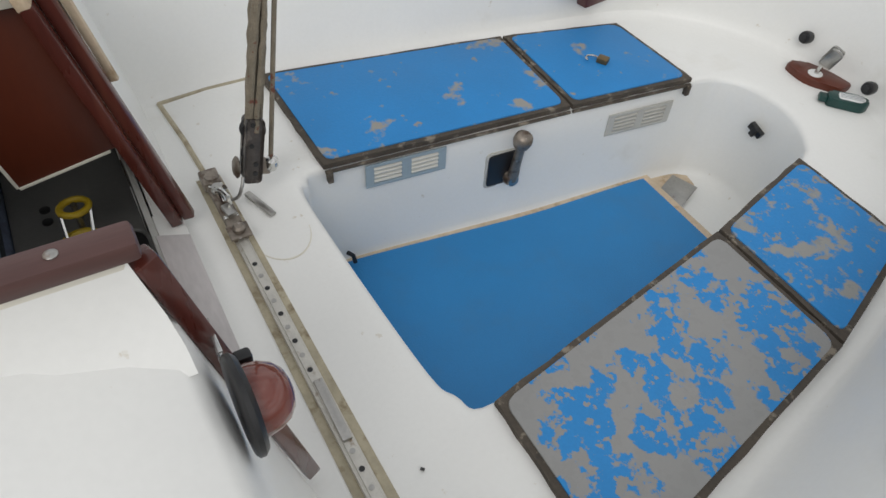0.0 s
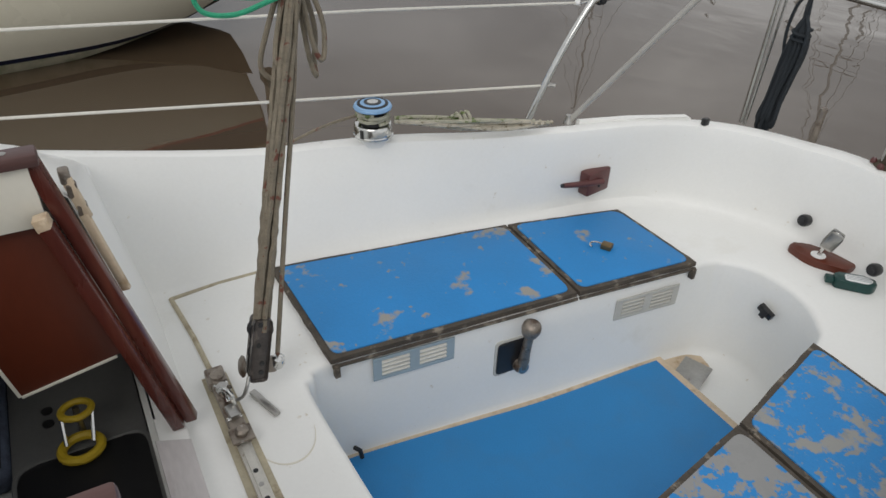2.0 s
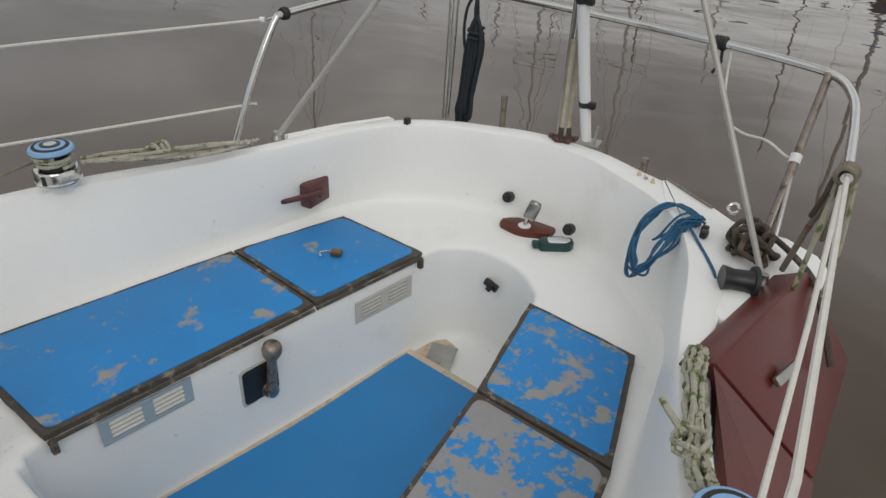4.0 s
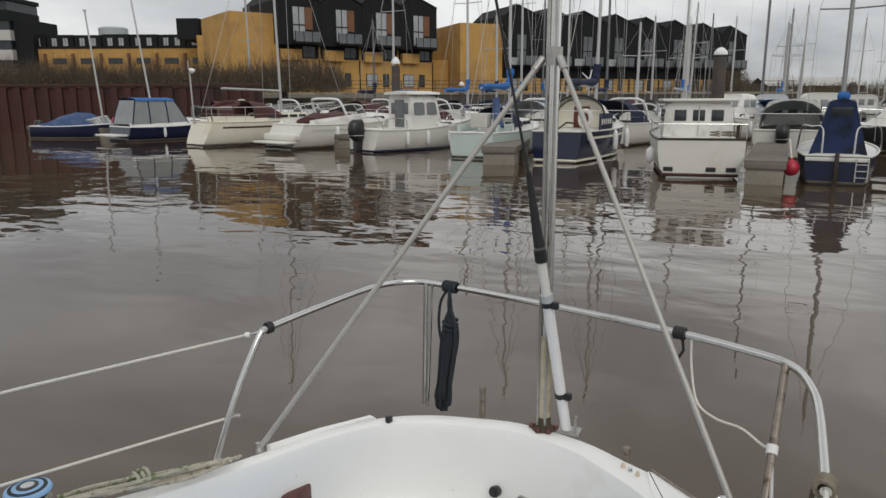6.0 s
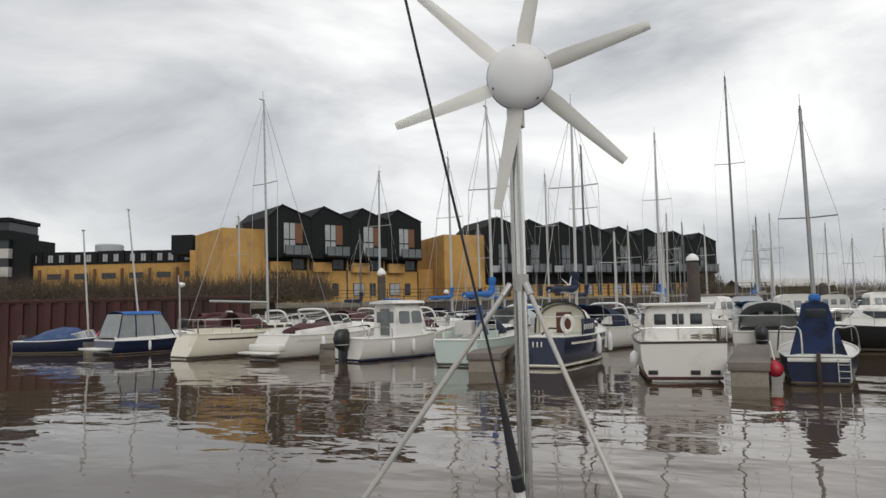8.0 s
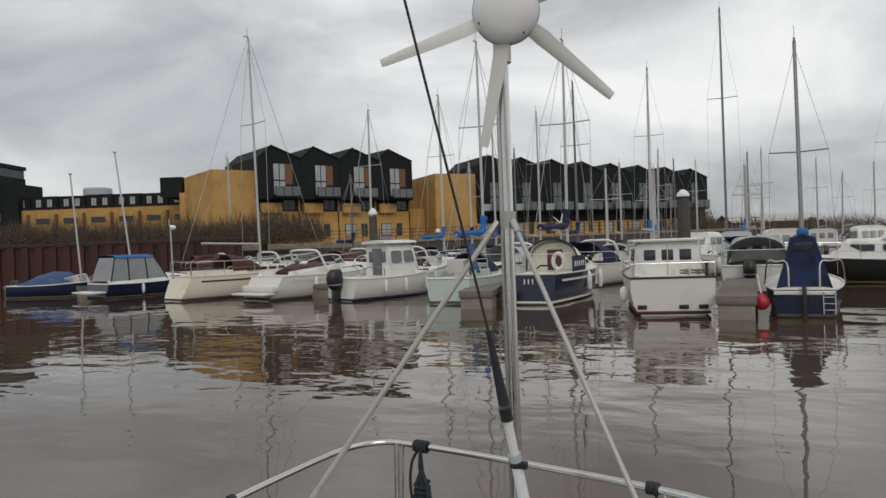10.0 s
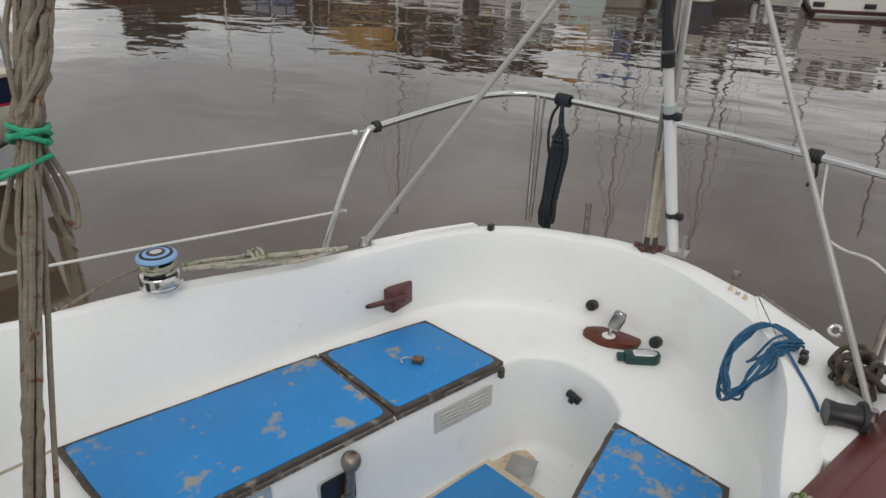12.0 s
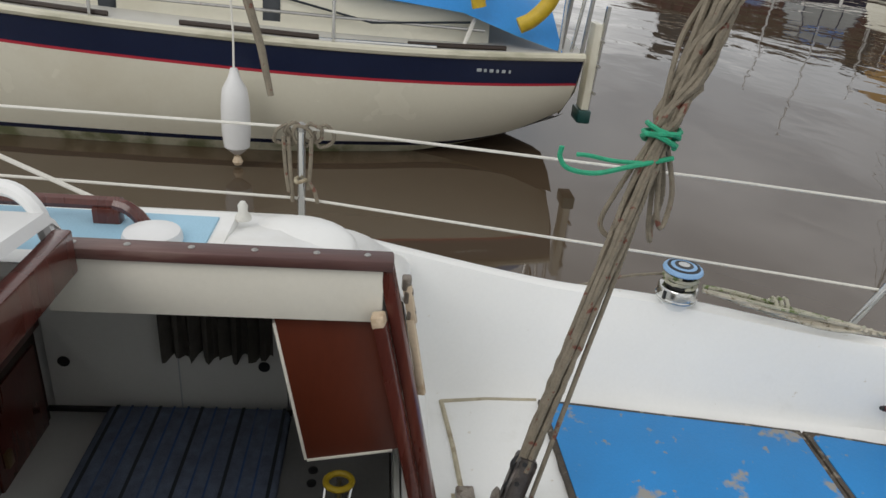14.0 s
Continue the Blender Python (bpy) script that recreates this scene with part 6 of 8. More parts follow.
part("transom", loft([[Vector((NC - 0.87, 1.645, 0.885)), Vector((NC - 0.86, 1.645, 0.66)), Vector((NC - 0.60, 1.59, 0.38))], [Vector((NC, 1.70, 0.89)), Vector((NC, 1.69, 0.64)), Vector((NC, 1.62, 0.30))], [Vector((NC + 0.87, 1.645, 0.885)), Vector((NC + 0.83, 1.625, 0.62)), Vector((NC + 0.60, 1.59, 0.38))]], False), HULL_CREAM, nb)
part("deck", loft([spline([(NC - hw + 0.02, y, zs + 0.012) for y, hw, zs, zb in NST], 3), spline([(NC, y, zs + 0.05) for y, hw, zs, zb in NST], 3), spline([(NC + hw - 0.02, y, zs + 0.012) for y, hw, zs, zb in NST], 3)], False), GREY_WARM, nb, "grey side deck")
part("cabin", loft([[Vector((NC - w, y, 0.88)), Vector((NC - w + 0.05, y, 1.16 + h)), Vector((NC - w + 0.16, y, 1.24 + h)), Vector((NC, y, 1.30 + h)), Vector((NC + w - 0.16, y, 1.24 + h)), Vector((NC + w - 0.05, y, 1.16 + h)), Vector((NC + w, y, 0.88))] for y, w, h in ((0.95, 0.72, -0.10), (0.6, 0.76, -0.04), (-0.2, 0.80, 0.0), (-2.5, 0.80, 0.02), (-4.2, 0.55, 0.0), (-4.5, 0.48, -0.2))], False, True), HULL_CREAM, nb)
for y in (-2.9, -1.7, -0.6):
    part("cabin_window", moved(prism(round_poly([(-0.35, -0.06), (0.35, -0.06), (0.35, 0.06), (-0.35, 0.06)], 0.05, 4), 0, 0.012, 0.003), aim((NC + 0.755, y, 1.12), (1, 0, 0.12), 90)), GLASS_DK, nb)
for y in (1.45, -0.15, -1.7, -3.3):
    hwk = lerp_at(y) - 0.05
    part("stanchion", tube([(NC + hwk, y, zs_at(y) - 0.02), (NC + hwk - 0.02, y, 1.42)], 0.013, 8), STEEL, nb)
part("life_line", tube([(NC + 0.9, 1.5, 1.40), (NC + 1.09, -0.15, 1.40), (NC + 1.09, -3.3, 1.42)], 0.006, 6), WIRE, nb)
part("coach_rail", tube([(NC + 0.80, 0.9, 1.00), (NC + 0.84, -0.2, 1.02), (NC + 0.84, -2.4, 1.06)], 0.011, 6), STEEL_DULL, nb)
for y0, y1 in ((1.05, 0.35), (-0.25, -1.15), (-1.6, -2.6)):
    part("toe_board", tube([(NC + lerp_at(y0) - 0.085, y0, zs_at(y0) + 0.030), (NC + lerp_at((y0 + y1) / 2) - 0.085, (y0 + y1) / 2, zs_at((y0 + y1) / 2) + 0.034), (NC + lerp_at(y1) - 0.085, y1, zs_at(y1) + 0.030)], 0.017, 6), DARKBROWN, nb, "weathered brown toe rail")
part("rail_bar", tube([(NC + 1.02, 0.55, 0.90), (NC + 1.06, -1.2, 0.90), (NC + 1.06, -3.0, 0.91)], 0.012, 6), STEEL, nb)
part("push_rail", tube([(NC + 0.80, 1.55, 0.88), (NC + 0.82, 1.6, 1.40), (NC, 1.72, 1.42), (NC - 0.82, 1.6, 1.40), (NC - 0.80, 1.55, 0.88)], 0.014, 8), STEEL, nb)
part("pole_gear", tube([(NC + 0.70, 1.50, 0.88), (NC + 0.74, 1.55, 1.9)], 0.018, 8), STEEL_DULL, nb)
part("stern_post", tube([(NC + 0.84, 1.62, 0.88), (NC + 0.86, 1.66, 1.75)], 0.016, 8), STEEL_DULL, nb)
part("stay", tube([(NC + 0.9, 0.75, 0.9), (NC + 0.35, 1.15, 1.9)], 0.016, 6), WIRE, nb)
part("sheet_line", tube([(NC + 0.78, -0.55, 1.12), (NC + 0.84, 0.1, 1.0), (NC + 0.80, 0.8, 1.05)], 0.008, 6), ROPE_DARK, nb)
tp = []
for y, z, w in ((-0.45, 1.46, 0.80), (-0.1, 1.44, 0.84), (0.3, 1.40, 0.86), (0.7, 1.34, 0.87), (1.1, 1.24, 0.87), (1.45, 1.14, 0.84)):
    tp.append([Vector((NC - w, y, z - 0.30)), Vector((NC - w * 0.7, y + 0.02, z - 0.02 + 0.02 * math.sin(y * 9))), Vector((NC, y, z + 0.10)), Vector((NC + w * 0.65, y - 0.02, z + 0.01 + 0.02 * math.cos(y * 7))), Vector((NC + w, y + 0.03, z - 0.24 + 0.02 * math.sin(y * 11)))])
part("cockpit_cover", loft([spline(r, 4) for r in tp], False), TARP, nb, "bright blue tarpaulin cover")
part("buoy_arm", tube([(NC + 0.90, 0.80, 1.55), (NC + 0.90, 0.80, 1.30), (NC + 0.905, 0.83, 1.17)], 0.05, 10, smooth=4), YELLOW, nb, "yellow horseshoe buoy")
part("buoy_arm", tube([(NC + 0.90, 1.36, 1.55), (NC + 0.91, 1.33, 1.28), (NC + 0.92, 1.22, 1.13), (NC + 0.92, 1.12, 1.07)], 0.055, 10, smooth=4), YELLOW, nb)
ld = part("ladder_board", box(NC + 0.58, NC + 0.74, 1.72, 1.78, 0.46, 1.10, 0.01), HULL_CREAM, nb)
part("ladder_rail", tube([(NC + 0.62, 1.80, 0.44), (NC + 0.66, 1.82, 1.22)], 0.02, 8), STEEL, ld)
for z in (0.60, 0.80, 0.98):
    part("rung", tube([(NC + 0.55, 1.79, z), (NC + 0.78, 1.79, z)], 0.012, 8), STEEL_DULL, ld)
part("rudder_foot", box(NC + 0.55, NC + 0.76, 1.70, 1.80, 0.36, 0.46, 0.01), GREEN_DK, nb)
for k, (w_, z_) in enumerate(((0.035, 0.768), (0.020, 0.766), (0.028, 0.765), (0.018, 0.764), (0.026, 0.763), (0.014, 0.762))):
    part("name_bar", moved(box(-w_ / 2, w_ / 2, -0.011, 0.011, -0.003, 0.003, 0.001), aim((NC + 0.995 * lerp_at(0.86 + 0.045 * k) + 0.003, 0.86 + 0.045 * k, z_), (1, 0.19, -0.05), 0)), GREY, nb)
fd = thing("fender", (NC + 1.30, -0.82, 0.05), "white inflated boat fender hanging on the hull", "fender")
part("body", lathe([(0.02, 0.10), (0.045, 0.12), (0.082, 0.155), (0.092, 0.26), (0.090, 0.43), (0.078, 0.53), (0.04, 0.60), (0.022, 0.66)], 20, Matrix.Translation((NC + 1.30, -0.77, 0.035)) @ Matrix.Scale(1.04, 4)), WHITE, fd)
part("eye", lathe([(0.025, 0.03), (0.035, 0.05), (0.02, 0.085)], 12, Matrix.Translation((NC + 1.30, -0.77, 0.035)) @ Matrix.Scale(1.04, 4)), TAN, fd)
part("lanyard", tube([(NC + 1.30, -0.77, 0.71), (NC + 1.22, -0.78, 0.93), (NC + 1.10, -0.82, 1.40)], 0.007, 6), WIRE, fd)

# ---- the far side of the dock ----
BG = pose(0.13, 0.39, 0, 0, 0, 34.04)


def bg(u, v, z=WATER, turn=0.0):
    """A place across the water: to the right, ahead and up."""
    return BG @ pose(u, v, z, 0, 0, turn)


def lerp(a, b, t):
    return a + (b - a) * t


def hull_shape(L, B, F, stern=0.8, full=0.5, sheer=0.25, zb=-0.15, rake=0.0):
    """Rings of a small hull: bow at +y, from deck edge to deck edge. rake: how far the foot of the transom stands out behind its top."""
    shares = ((1.0, 1.0), (0.995, 0.78), (0.975, 0.52), (0.93, 0.28), (0.84, 0.10), (0.70, -0.06), (0.42, None))
    rings_ = []
    for k in range(15):
        t = k / 14
        w = B / 2 * (stern + (1 - stern) * math.sin(min(1, t / 0.5) * math.pi / 2)) * (1 - max(0, (t - full) / (1 - full)) ** 2.0)
        w = max(w, 0.03)
        z = F * (1 + sheer * (t * t * 1.1 - 0.22 * math.sin(math.pi * t)))
        y = -L / 2 + L * t + 0.10 * L * max(0, t - 0.75) / 0.25
        side = []
        for b, q in shares:
            h = zb if q is None else z * q
            low = 1 - (h / z if h > 0 else 0)
            yy = y - 0.10 * L * max(0, t - 0.75) / 0.25 * low * 1.3
            if t < 0.2:
                yy -= rake * low * (1 - t / 0.2)
            bb = b - (0.25 * low * max(0, t - 0.5))
            side.append(Vector((-w * bb, yy, h)))
        rings_.append(side + [Vector((-p.x, p.y, p.z)) for p in side[::-1]])
    return rings_


def craft(name, label, L, B, F, hull_mat, category, stern=0.8, full=0.5, sheer=0.25, strake=None, boot=None, rake=0.0, stripe=None):
    t = thing(name, (0, 0, 0), label, category, "boats moored in the dock")
    R = hull_shape(L, B, F, stern, full, sheer, rake=rake)
    bmh = loft(R, False)
    vs = [bmh.verts.new(p) for p in R[0]]
    bmh.faces.new(vs)
    part("hull", bmh, hull_mat, t, angle=50)
    deck_mat = BOATWHITE if hull_mat is not HULL_CREAM else HULL_CREAM
    part("deck", loft([[r[0] - Vector((0, 0, 0.03)) for r in R], [Vector((r[0].x * 0.55, r[0].y, r[0].z + 0.025)) for r in R], [Vector((r[-1].x * 0.55, r[-1].y, r[-1].z + 0.025)) for r in R], [r[-1] - Vector((0, 0, 0.03)) for r in R]], False), deck_mat, t)
    for s in (0, -1):
        part("rubbing_strake", tube([r[s] for r in R], 0.028, 6), strake or hull_mat, t)
    part("rubbing_strake", tube([R[0][0], R[0][-1]], 0.028, 6), strake or hull_mat, t)
    if stripe:
        for s, o in ((1, -0.006), (-2, 0.006)):
            part("side_stripe", loft([[r[s] + Vector((o, 0, 0.035)) for r in R[1:13]], [r[s] + Vector((o * 1.6, 0, -0.035)) for r in R[1:13]]], False), stripe, t)
    for s in (4, -5):
        part("boot_top", tube([r[s] + Vector((0.004 if s < 0 else -0.004, 0, -0.02)) for r in R], 0.045, 6), boot or MUD, t)
    part("boot_top", tube([R[0][4] + Vector((0, -0.005, -0.02)), R[0][-5] + Vector((0, -0.005, -0.02))], 0.04, 6), boot or MUD, t)
    return t, R


def cabin_block(t, y0, y1, w0, w1, z0, h, material=None, rake=0.25, windows=3, glass=None, name="cabin"):
    """A moulded coach roof or wheelhouse with rounded edges and windows along both sides, the front and the back."""
    material = material or BOATWHITE
    outline = ((-1, 0), (-0.985, 0.45), (-0.95, 0.78), (-0.88, 0.91), (-0.72, 0.985), (-0.35, 1.02), (0.35, 1.02), (0.72, 0.985), (0.88, 0.91), (0.95, 0.78), (0.985, 0.45), (1, 0))
    rr = []
    n = 6
    for k in range(n + 1):
        f = k / n
        g = 0.93 if k in (0, n) else 1.0
        y = lerp(y0, y1, f) + (0.0 if k else 0.0)
        if k == 1:
            y = y0 + 0.06
        if k == n - 1:
            y = y1 - 0.08
        w = lerp(w0, w1, f)
        rr.append([Vector((a * w * (g if q > 0.3 else 1.0), y - rake * q * f, z0 + h * q * (g if q > 0.8 else 1.0))) for a, q in outline])
    c = part(name, loft(rr, False, True), material, t, angle=48)
    glass = glass or GLASS_DK
    for s in (-1, 1):
        for k in range(windows):
            f = (k + 0.5) / windows
            yy = lerp(y0 + 0.05, y1 - rake * 0.75, f)
            ww = lerp(w0, w1, (yy - y0) / (y1 - y0)) * 0.972
            dy = abs(y1 - y0 - rake * 0.7) / windows * 0.38
            sl = round_poly([(-dy, -h * 0.17), (dy, -h * 0.17), (dy * (0.75 if k == windows - 1 else 1), h * 0.17), (-dy, h * 0.17)], min(dy, h * 0.17) * 0.4, 3)
            wb = moved(prism(sl, -0.015, 0.015), Matrix(((0, 0, s, 0), (1, 0, 0, 0), (0, 1, 0, 0), (0, 0, 0, 1))))
            part("window", moved(wb, pose(s * ww, yy, z0 + h * 0.60, 0, -s * 5, s * math.degrees(math.atan2(w0 - w1, abs(y1 - y0))))), glass, c)
    for k in (-1, 0, 1):
        part("window", box(k * w0 * 0.52 - w0 * 0.17, k * w0 * 0.52 + w0 * 0.17, y0 - 0.02, y0 + 0.03, z0 + h * 0.45, z0 + h * 0.76, 0.012), glass, c)
        part("window", moved(box(k * w1 * 0.50 - w1 * 0.19, k * w1 * 0.50 + w1 * 0.19, -0.03, 0.03, -h * 0.17, h * 0.17, 0.012), pose(0, y1 - rake * 0.60, z0 + h * 0.60, math.degrees(math.atan2(rake, h)), 0, 0)), glass, c)
    return c


def windscreen(t, y, w, z, h, glass=None, back=0.9):
    """A raked wrap-round windscreen in a pale frame."""
    base = [Vector((w * math.cos(a), y - back + (back * 1.1) * math.sin(a) ** 0.7, z)) for a in [math.pi * j / 12 for j in range(13)]]
    head = [Vector((p.x * 0.9, p.y - h * 0.75 * max(0.0, math.sin(math.pi * j / 12)), z + h * (0.55 + 0.45 * math.sin(math.pi * j / 12)))) for j, p in enumerate(base)]
    g = part("windscreen", loft([base, head], False), glass or GLASS_DK, t)
    part("screen_frame", tube(head, 0.025, 6), BOATWHITE, g)
    for j in (3, 6, 9):
        part("screen_post", tube([base[j], head[j]], 0.02, 5), BOATWHITE, g)
    return g


def foredeck(t, y0, y1, w, z0, z1, h, material=None):
    """A swelling moulded foredeck that runs down to the bow."""
    rr = []
    for k in range(9):
        f = k / 8
        ww = w * (1 - f ** 2.4) + 0.04
        hh = h * (1 - f ** 1.8)
        zz = lerp(z0, z1, f * f)
        rr.append([Vector((ww * math.cos(a), lerp(y0, y1, f), zz + hh * math.sin(a) ** 0.65)) for a in [math.pi * j / 10 for j in range(11)]])
    d = part("foredeck", loft(rr, False, True), material or BOATWHITE, t, angle=60)
    for s in (-1, 1):
        part("side_light", moved(prism(round_poly([(-0.32, -0.05), (0.32, -0.05), (0.25, 0.06), (-0.32, 0.06)], 0.04, 3), -0.01, 0.012), Matrix(((0, 0, s, s * w * 0.93), (1, 0, 0, lerp(y0, y1, 0.25)), (0, 1, 0, z0 + h * 0.45), (0, 0, 0, 1)))), GLASS_DK, d)
    part("deck_hatch", box(-0.22, 0.22, lerp(y0, y1, 0.35), lerp(y0, y1, 0.35) + 0.45, z0 + h * 0.86, z0 + h * 0.96, 0.02), GLASS_MID, d)
    return d


def rig(t, y, top, deck_z, boom=2.6, cover=None, material=None, spread=1.0, beam=1.0, lean=0.0, foot=0.06, at=0.62):
    m = part("mast", tube([(0, y, deck_z), (lean, y - 0.1, top)], foot, 8, taper=0.7), material or MAST, t)
    if spread:
        zz = lerp(deck_z, top, at)
        part("spreader", tube([(-spread + lean * 0.6, y - 0.08, zz + 0.03), (lean * 0.6, y - 0.06, zz), (spread + lean * 0.6, y - 0.08, zz + 0.03)], 0.022, 6), material or MAST, m)
        for s in (-1, 1):
            part("shroud", tube([(s * beam, y - 0.25, deck_z - 0.2), (s * spread + lean * 0.6, y - 0.08, zz), (lean, y - 0.1, top - 0.2)], 0.009, 4), STEEL_DULL, m)
    part("mast_cap", box(lean - 0.03, lean + 0.03, y - 0.35, y - 0.05, top, top + 0.05, 0.01), material or MAST, m)
    part("aerial", tube([(lean, y - 0.15, top), (lean, y - 0.15, top + 0.45)], 0.010, 4), MAST_DK, m)
    part("forestay", tube([(0, y + boom + 0.8, deck_z + 0.1), (lean, y - 0.05, top - 0.1)], 0.011, 4), STEEL_DULL, m)
    part("backstay", tube([(0, y - boom - 1.0, deck_z + 0.1), (lean, y - 0.15, top - 0.05)], 0.010, 4), STEEL_DULL, m)
    if boom:
        bz = deck_z + 0.95
        b = part("boom", tube([(0, y - 0.05, bz), (0, y - boom, bz + 0.08)], 0.05, 8), material or MAST, t)
        if cover:
            part("sail_cover", tube([(0, y + 0.05, bz + 0.75), (0, y - 0.05, bz + 0.35), (0.02, y - 0.35, bz + 0.16), (-0.02, y - boom * 0.6, bz + 0.12), (0, y - boom, bz + 0.10)], lambda q: 0.13 - 0.02 * q + 0.02 * math.sin(q * 25), 8, smooth=5), cover, b)
    return m


def rails(t, R, h=0.55, stern_only=False):
    n = 4 if stern_only else 15
    for s in (0, -1):
        rl = part("guard_rail", tube([r[s] + Vector((0, 0, h)) for r in R[0:n]], 0.013, 5), STEEL, t)
        if not stern_only:
            part("lower_wire", tube([r[s] + Vector((0, 0, h * 0.5)) for r in R[0:n]], 0.008, 4), STEEL_DULL, rl)
        for r in R[0:n:3]:
            part("stanchion", tube([r[s], r[s] + Vector((0, 0, h))], 0.012, 5), STEEL, rl)
    part("stern_bar", tube([R[0][0] + Vector((0, 0, h)), R[0][-1] + Vector((0, 0, h))], 0.013, 5), STEEL, t)


def hood(t, y0, y1, w, z0, h, material, name="spray_hood"):
    rr = []
    for k in range(5):
        f = k / 4
        y = lerp(y0, y1, f)
        hh = h * (1 - 0.55 * f ** 2.5)
        rr.append([Vector((w * math.cos(a), y, z0 + hh * max(0, math.sin(a)) ** 0.6)) for a in [math.pi * j / 10 for j in range(11)]])
    return part(name, loft(rr, False), material, t, recalc=True)


def outboard(t, x, y, z, s=1.0):
    rr = []
    for q, w, d0, d1 in ((0.0, 0.12, -0.22, 0.06), (0.10, 0.17, -0.34, 0.10), (0.30, 0.18, -0.38, 0.12), (0.46, 0.165, -0.34, 0.11), (0.55, 0.11, -0.24, 0.06)):
        rr.append([Vector((x + w * s * math.cos(a), y + s * ((d0 + d1) / 2 + (d1 - d0) / 2 * math.sin(a)), z + q * s)) for a in [2 * math.pi * j / 14 for j in range(14)]])
    o = part("outboard_motor", loft(rr, True, True), BLACK, t, "black outboard motor", angle=60)
    part("motor_leg", box(x - 0.07 * s, x + 0.07 * s, y - 0.2 * s, y + 0.05 * s, z - 0.6 * s, z + 0.05, 0.02), BLACK, o)
    part("motor_band", tube([rr[1][j] + Vector((0, 0, 0.04 * s)) for j in range(14)], 0.012 * s, 5, True), GREY, o)


def fender_on(t, x, y, z, s=1.0):
    part("fender", lathe([(0.02, 0), (0.07 * s, 0.05), (0.085 * s, 0.2 * s), (0.085 * s, 0.42 * s), (0.06 * s, 0.53 * s), (0.015, 0.60 * s)], 10, Matrix.Translation((x, y, z))), WHITE, t)


# 1: small boat under a blue cover
t, R = craft("covered_motorboat", "small navy motorboat under a peaked blue canvas cover", 4.6, 1.9, 0.62, NAVY, "motorboat", 0.9, strake=WHITE, rake=0.15)
tent = []
for y, w, h in ((-1.9, 0.70, 0.12), (-1.2, 0.82, 0.42), (-0.3, 0.84, 0.62), (0.5, 0.78, 0.58), (1.1, 0.62, 0.30)):
    tent.append([Vector((-w, y, 0.60)), Vector((-w * 0.85, y + 0.03, 0.68 + h * 0.35)), Vector((-w * 0.4, y, 0.64 + h * 0.78)), Vector((0, y, 0.66 + h)), Vector((w * 0.4, y, 0.64 + h * 0.78)), Vector((w * 0.85, y - 0.03, 0.68 + h * 0.35)), Vector((w, y, 0.60))])
part("canvas_cover", loft(tent, False), SAIL_DIM, t, "sagging blue canvas cover")
outboard(t, 0, -2.35, 0.35)
windscreen(t, 1.5, 0.62, 0.68, 0.42, GLASS_PALE)
t.matrix_basis = bg(-19.4, 35.0, WATER, -97)
t, R = craft("red_covered_dinghy", "small white boat with a bundled red cover", 3.6, 1.5, 0.5, HULL_WHITE, "dinghy", 0.85)
part("red_cover", loft([[Vector((0.55 * math.cos(a) * k, -0.9 + 1.8 * f, 0.5 + (0.75 + 0.12 * math.sin(f * 9)) * k * max(0, math.sin(a)))) for a in [math.pi * j / 8 for j in range(9)]] for f, k in ((0, 0.3), (0.2, 0.8), (0.5, 1.0), (0.8, 0.75), (1, 0.25))], False), RED, t, "bundled red cover")
t.matrix_basis = bg(-18.2, 37.3, WATER, -60)
# 2: canopy cruiser
t, R = craft("canopy_cruiser", "dark hulled cabin cruiser with a blue canopy and clear side panels", 5.0, 2.2, 0.66, NAVY, "motorboat", 0.92, strake=WHITE, boot=PILE, rake=0.1)
foredeck(t, 0.3, 2.6, 0.92, 0.64, 0.74, 0.42)
part("topside_moulding", loft([[r[0] + Vector((0.0, 0, 0.0)) for r in R[:9]], [r[0] + Vector((0.10, 0, 0.16)) for r in R[:9]]], False), BOATWHITE, t)
part("topside_moulding", loft([[r[-1] for r in R[:9]], [r[-1] + Vector((-0.10, 0, 0.16)) for r in R[:9]]], False), BOATWHITE, t)
can = [[Vector((-0.98 + lean, y, 0.78)), Vector((-0.90 + lean * 1.6, y + q * 0.5, 1.35)), Vector((-0.78 + lean * 2, y + q, 1.86)), Vector((0.78 - lean * 2, y + q, 1.86)), Vector((0.90 - lean * 1.6, y + q * 0.5, 1.35)), Vector((0.98 - lean, y, 0.78))] for y, lean, q in ((-2.35, 0.02, 0.30), (-1.5, 0.0, 0.05), (-0.6, 0.0, 0.0), (0.45, 0.06, -0.55))]
part("canopy_sides", loft(can, False, True), GLASS_PALE, t, "clear vinyl canopy sides", angle=20)
part("canopy_top", loft([[p + Vector((0, 0, 0.0)) for p in (r[2] + Vector((-0.06, 0, -0.02)), r[2] + Vector((0.05, 0, 0.07)), r[2].lerp(r[3], 0.5) + Vector((0, 0, 0.12)), r[3] + Vector((-0.05, 0, 0.07)), r[3] + Vector((0.06, 0, -0.02)))] for r in can], False), SAIL_BLUE, t, "blue canvas canopy top")
for r in can:
    for a, b, c_ in ((0, 1, 2), (5, 4, 3)):
        o = Vector((-0.012 if a == 0 else 0.012, 0, 0))
        part("canopy_seam", tube([r[a] + o, r[b] + o, r[c_] + o], 0.028, 5), SAIL_NAVY, t)
part("bathing_platform", box(-0.9, 0.9, -3.3, -2.55, 0.24, 0.34, 0.04), BOATWHITE, t)
fender_on(t, 1.12, -0.9, 0.15, 0.8)
t.matrix_basis = bg(-14.6, 34.2, WATER, -38)
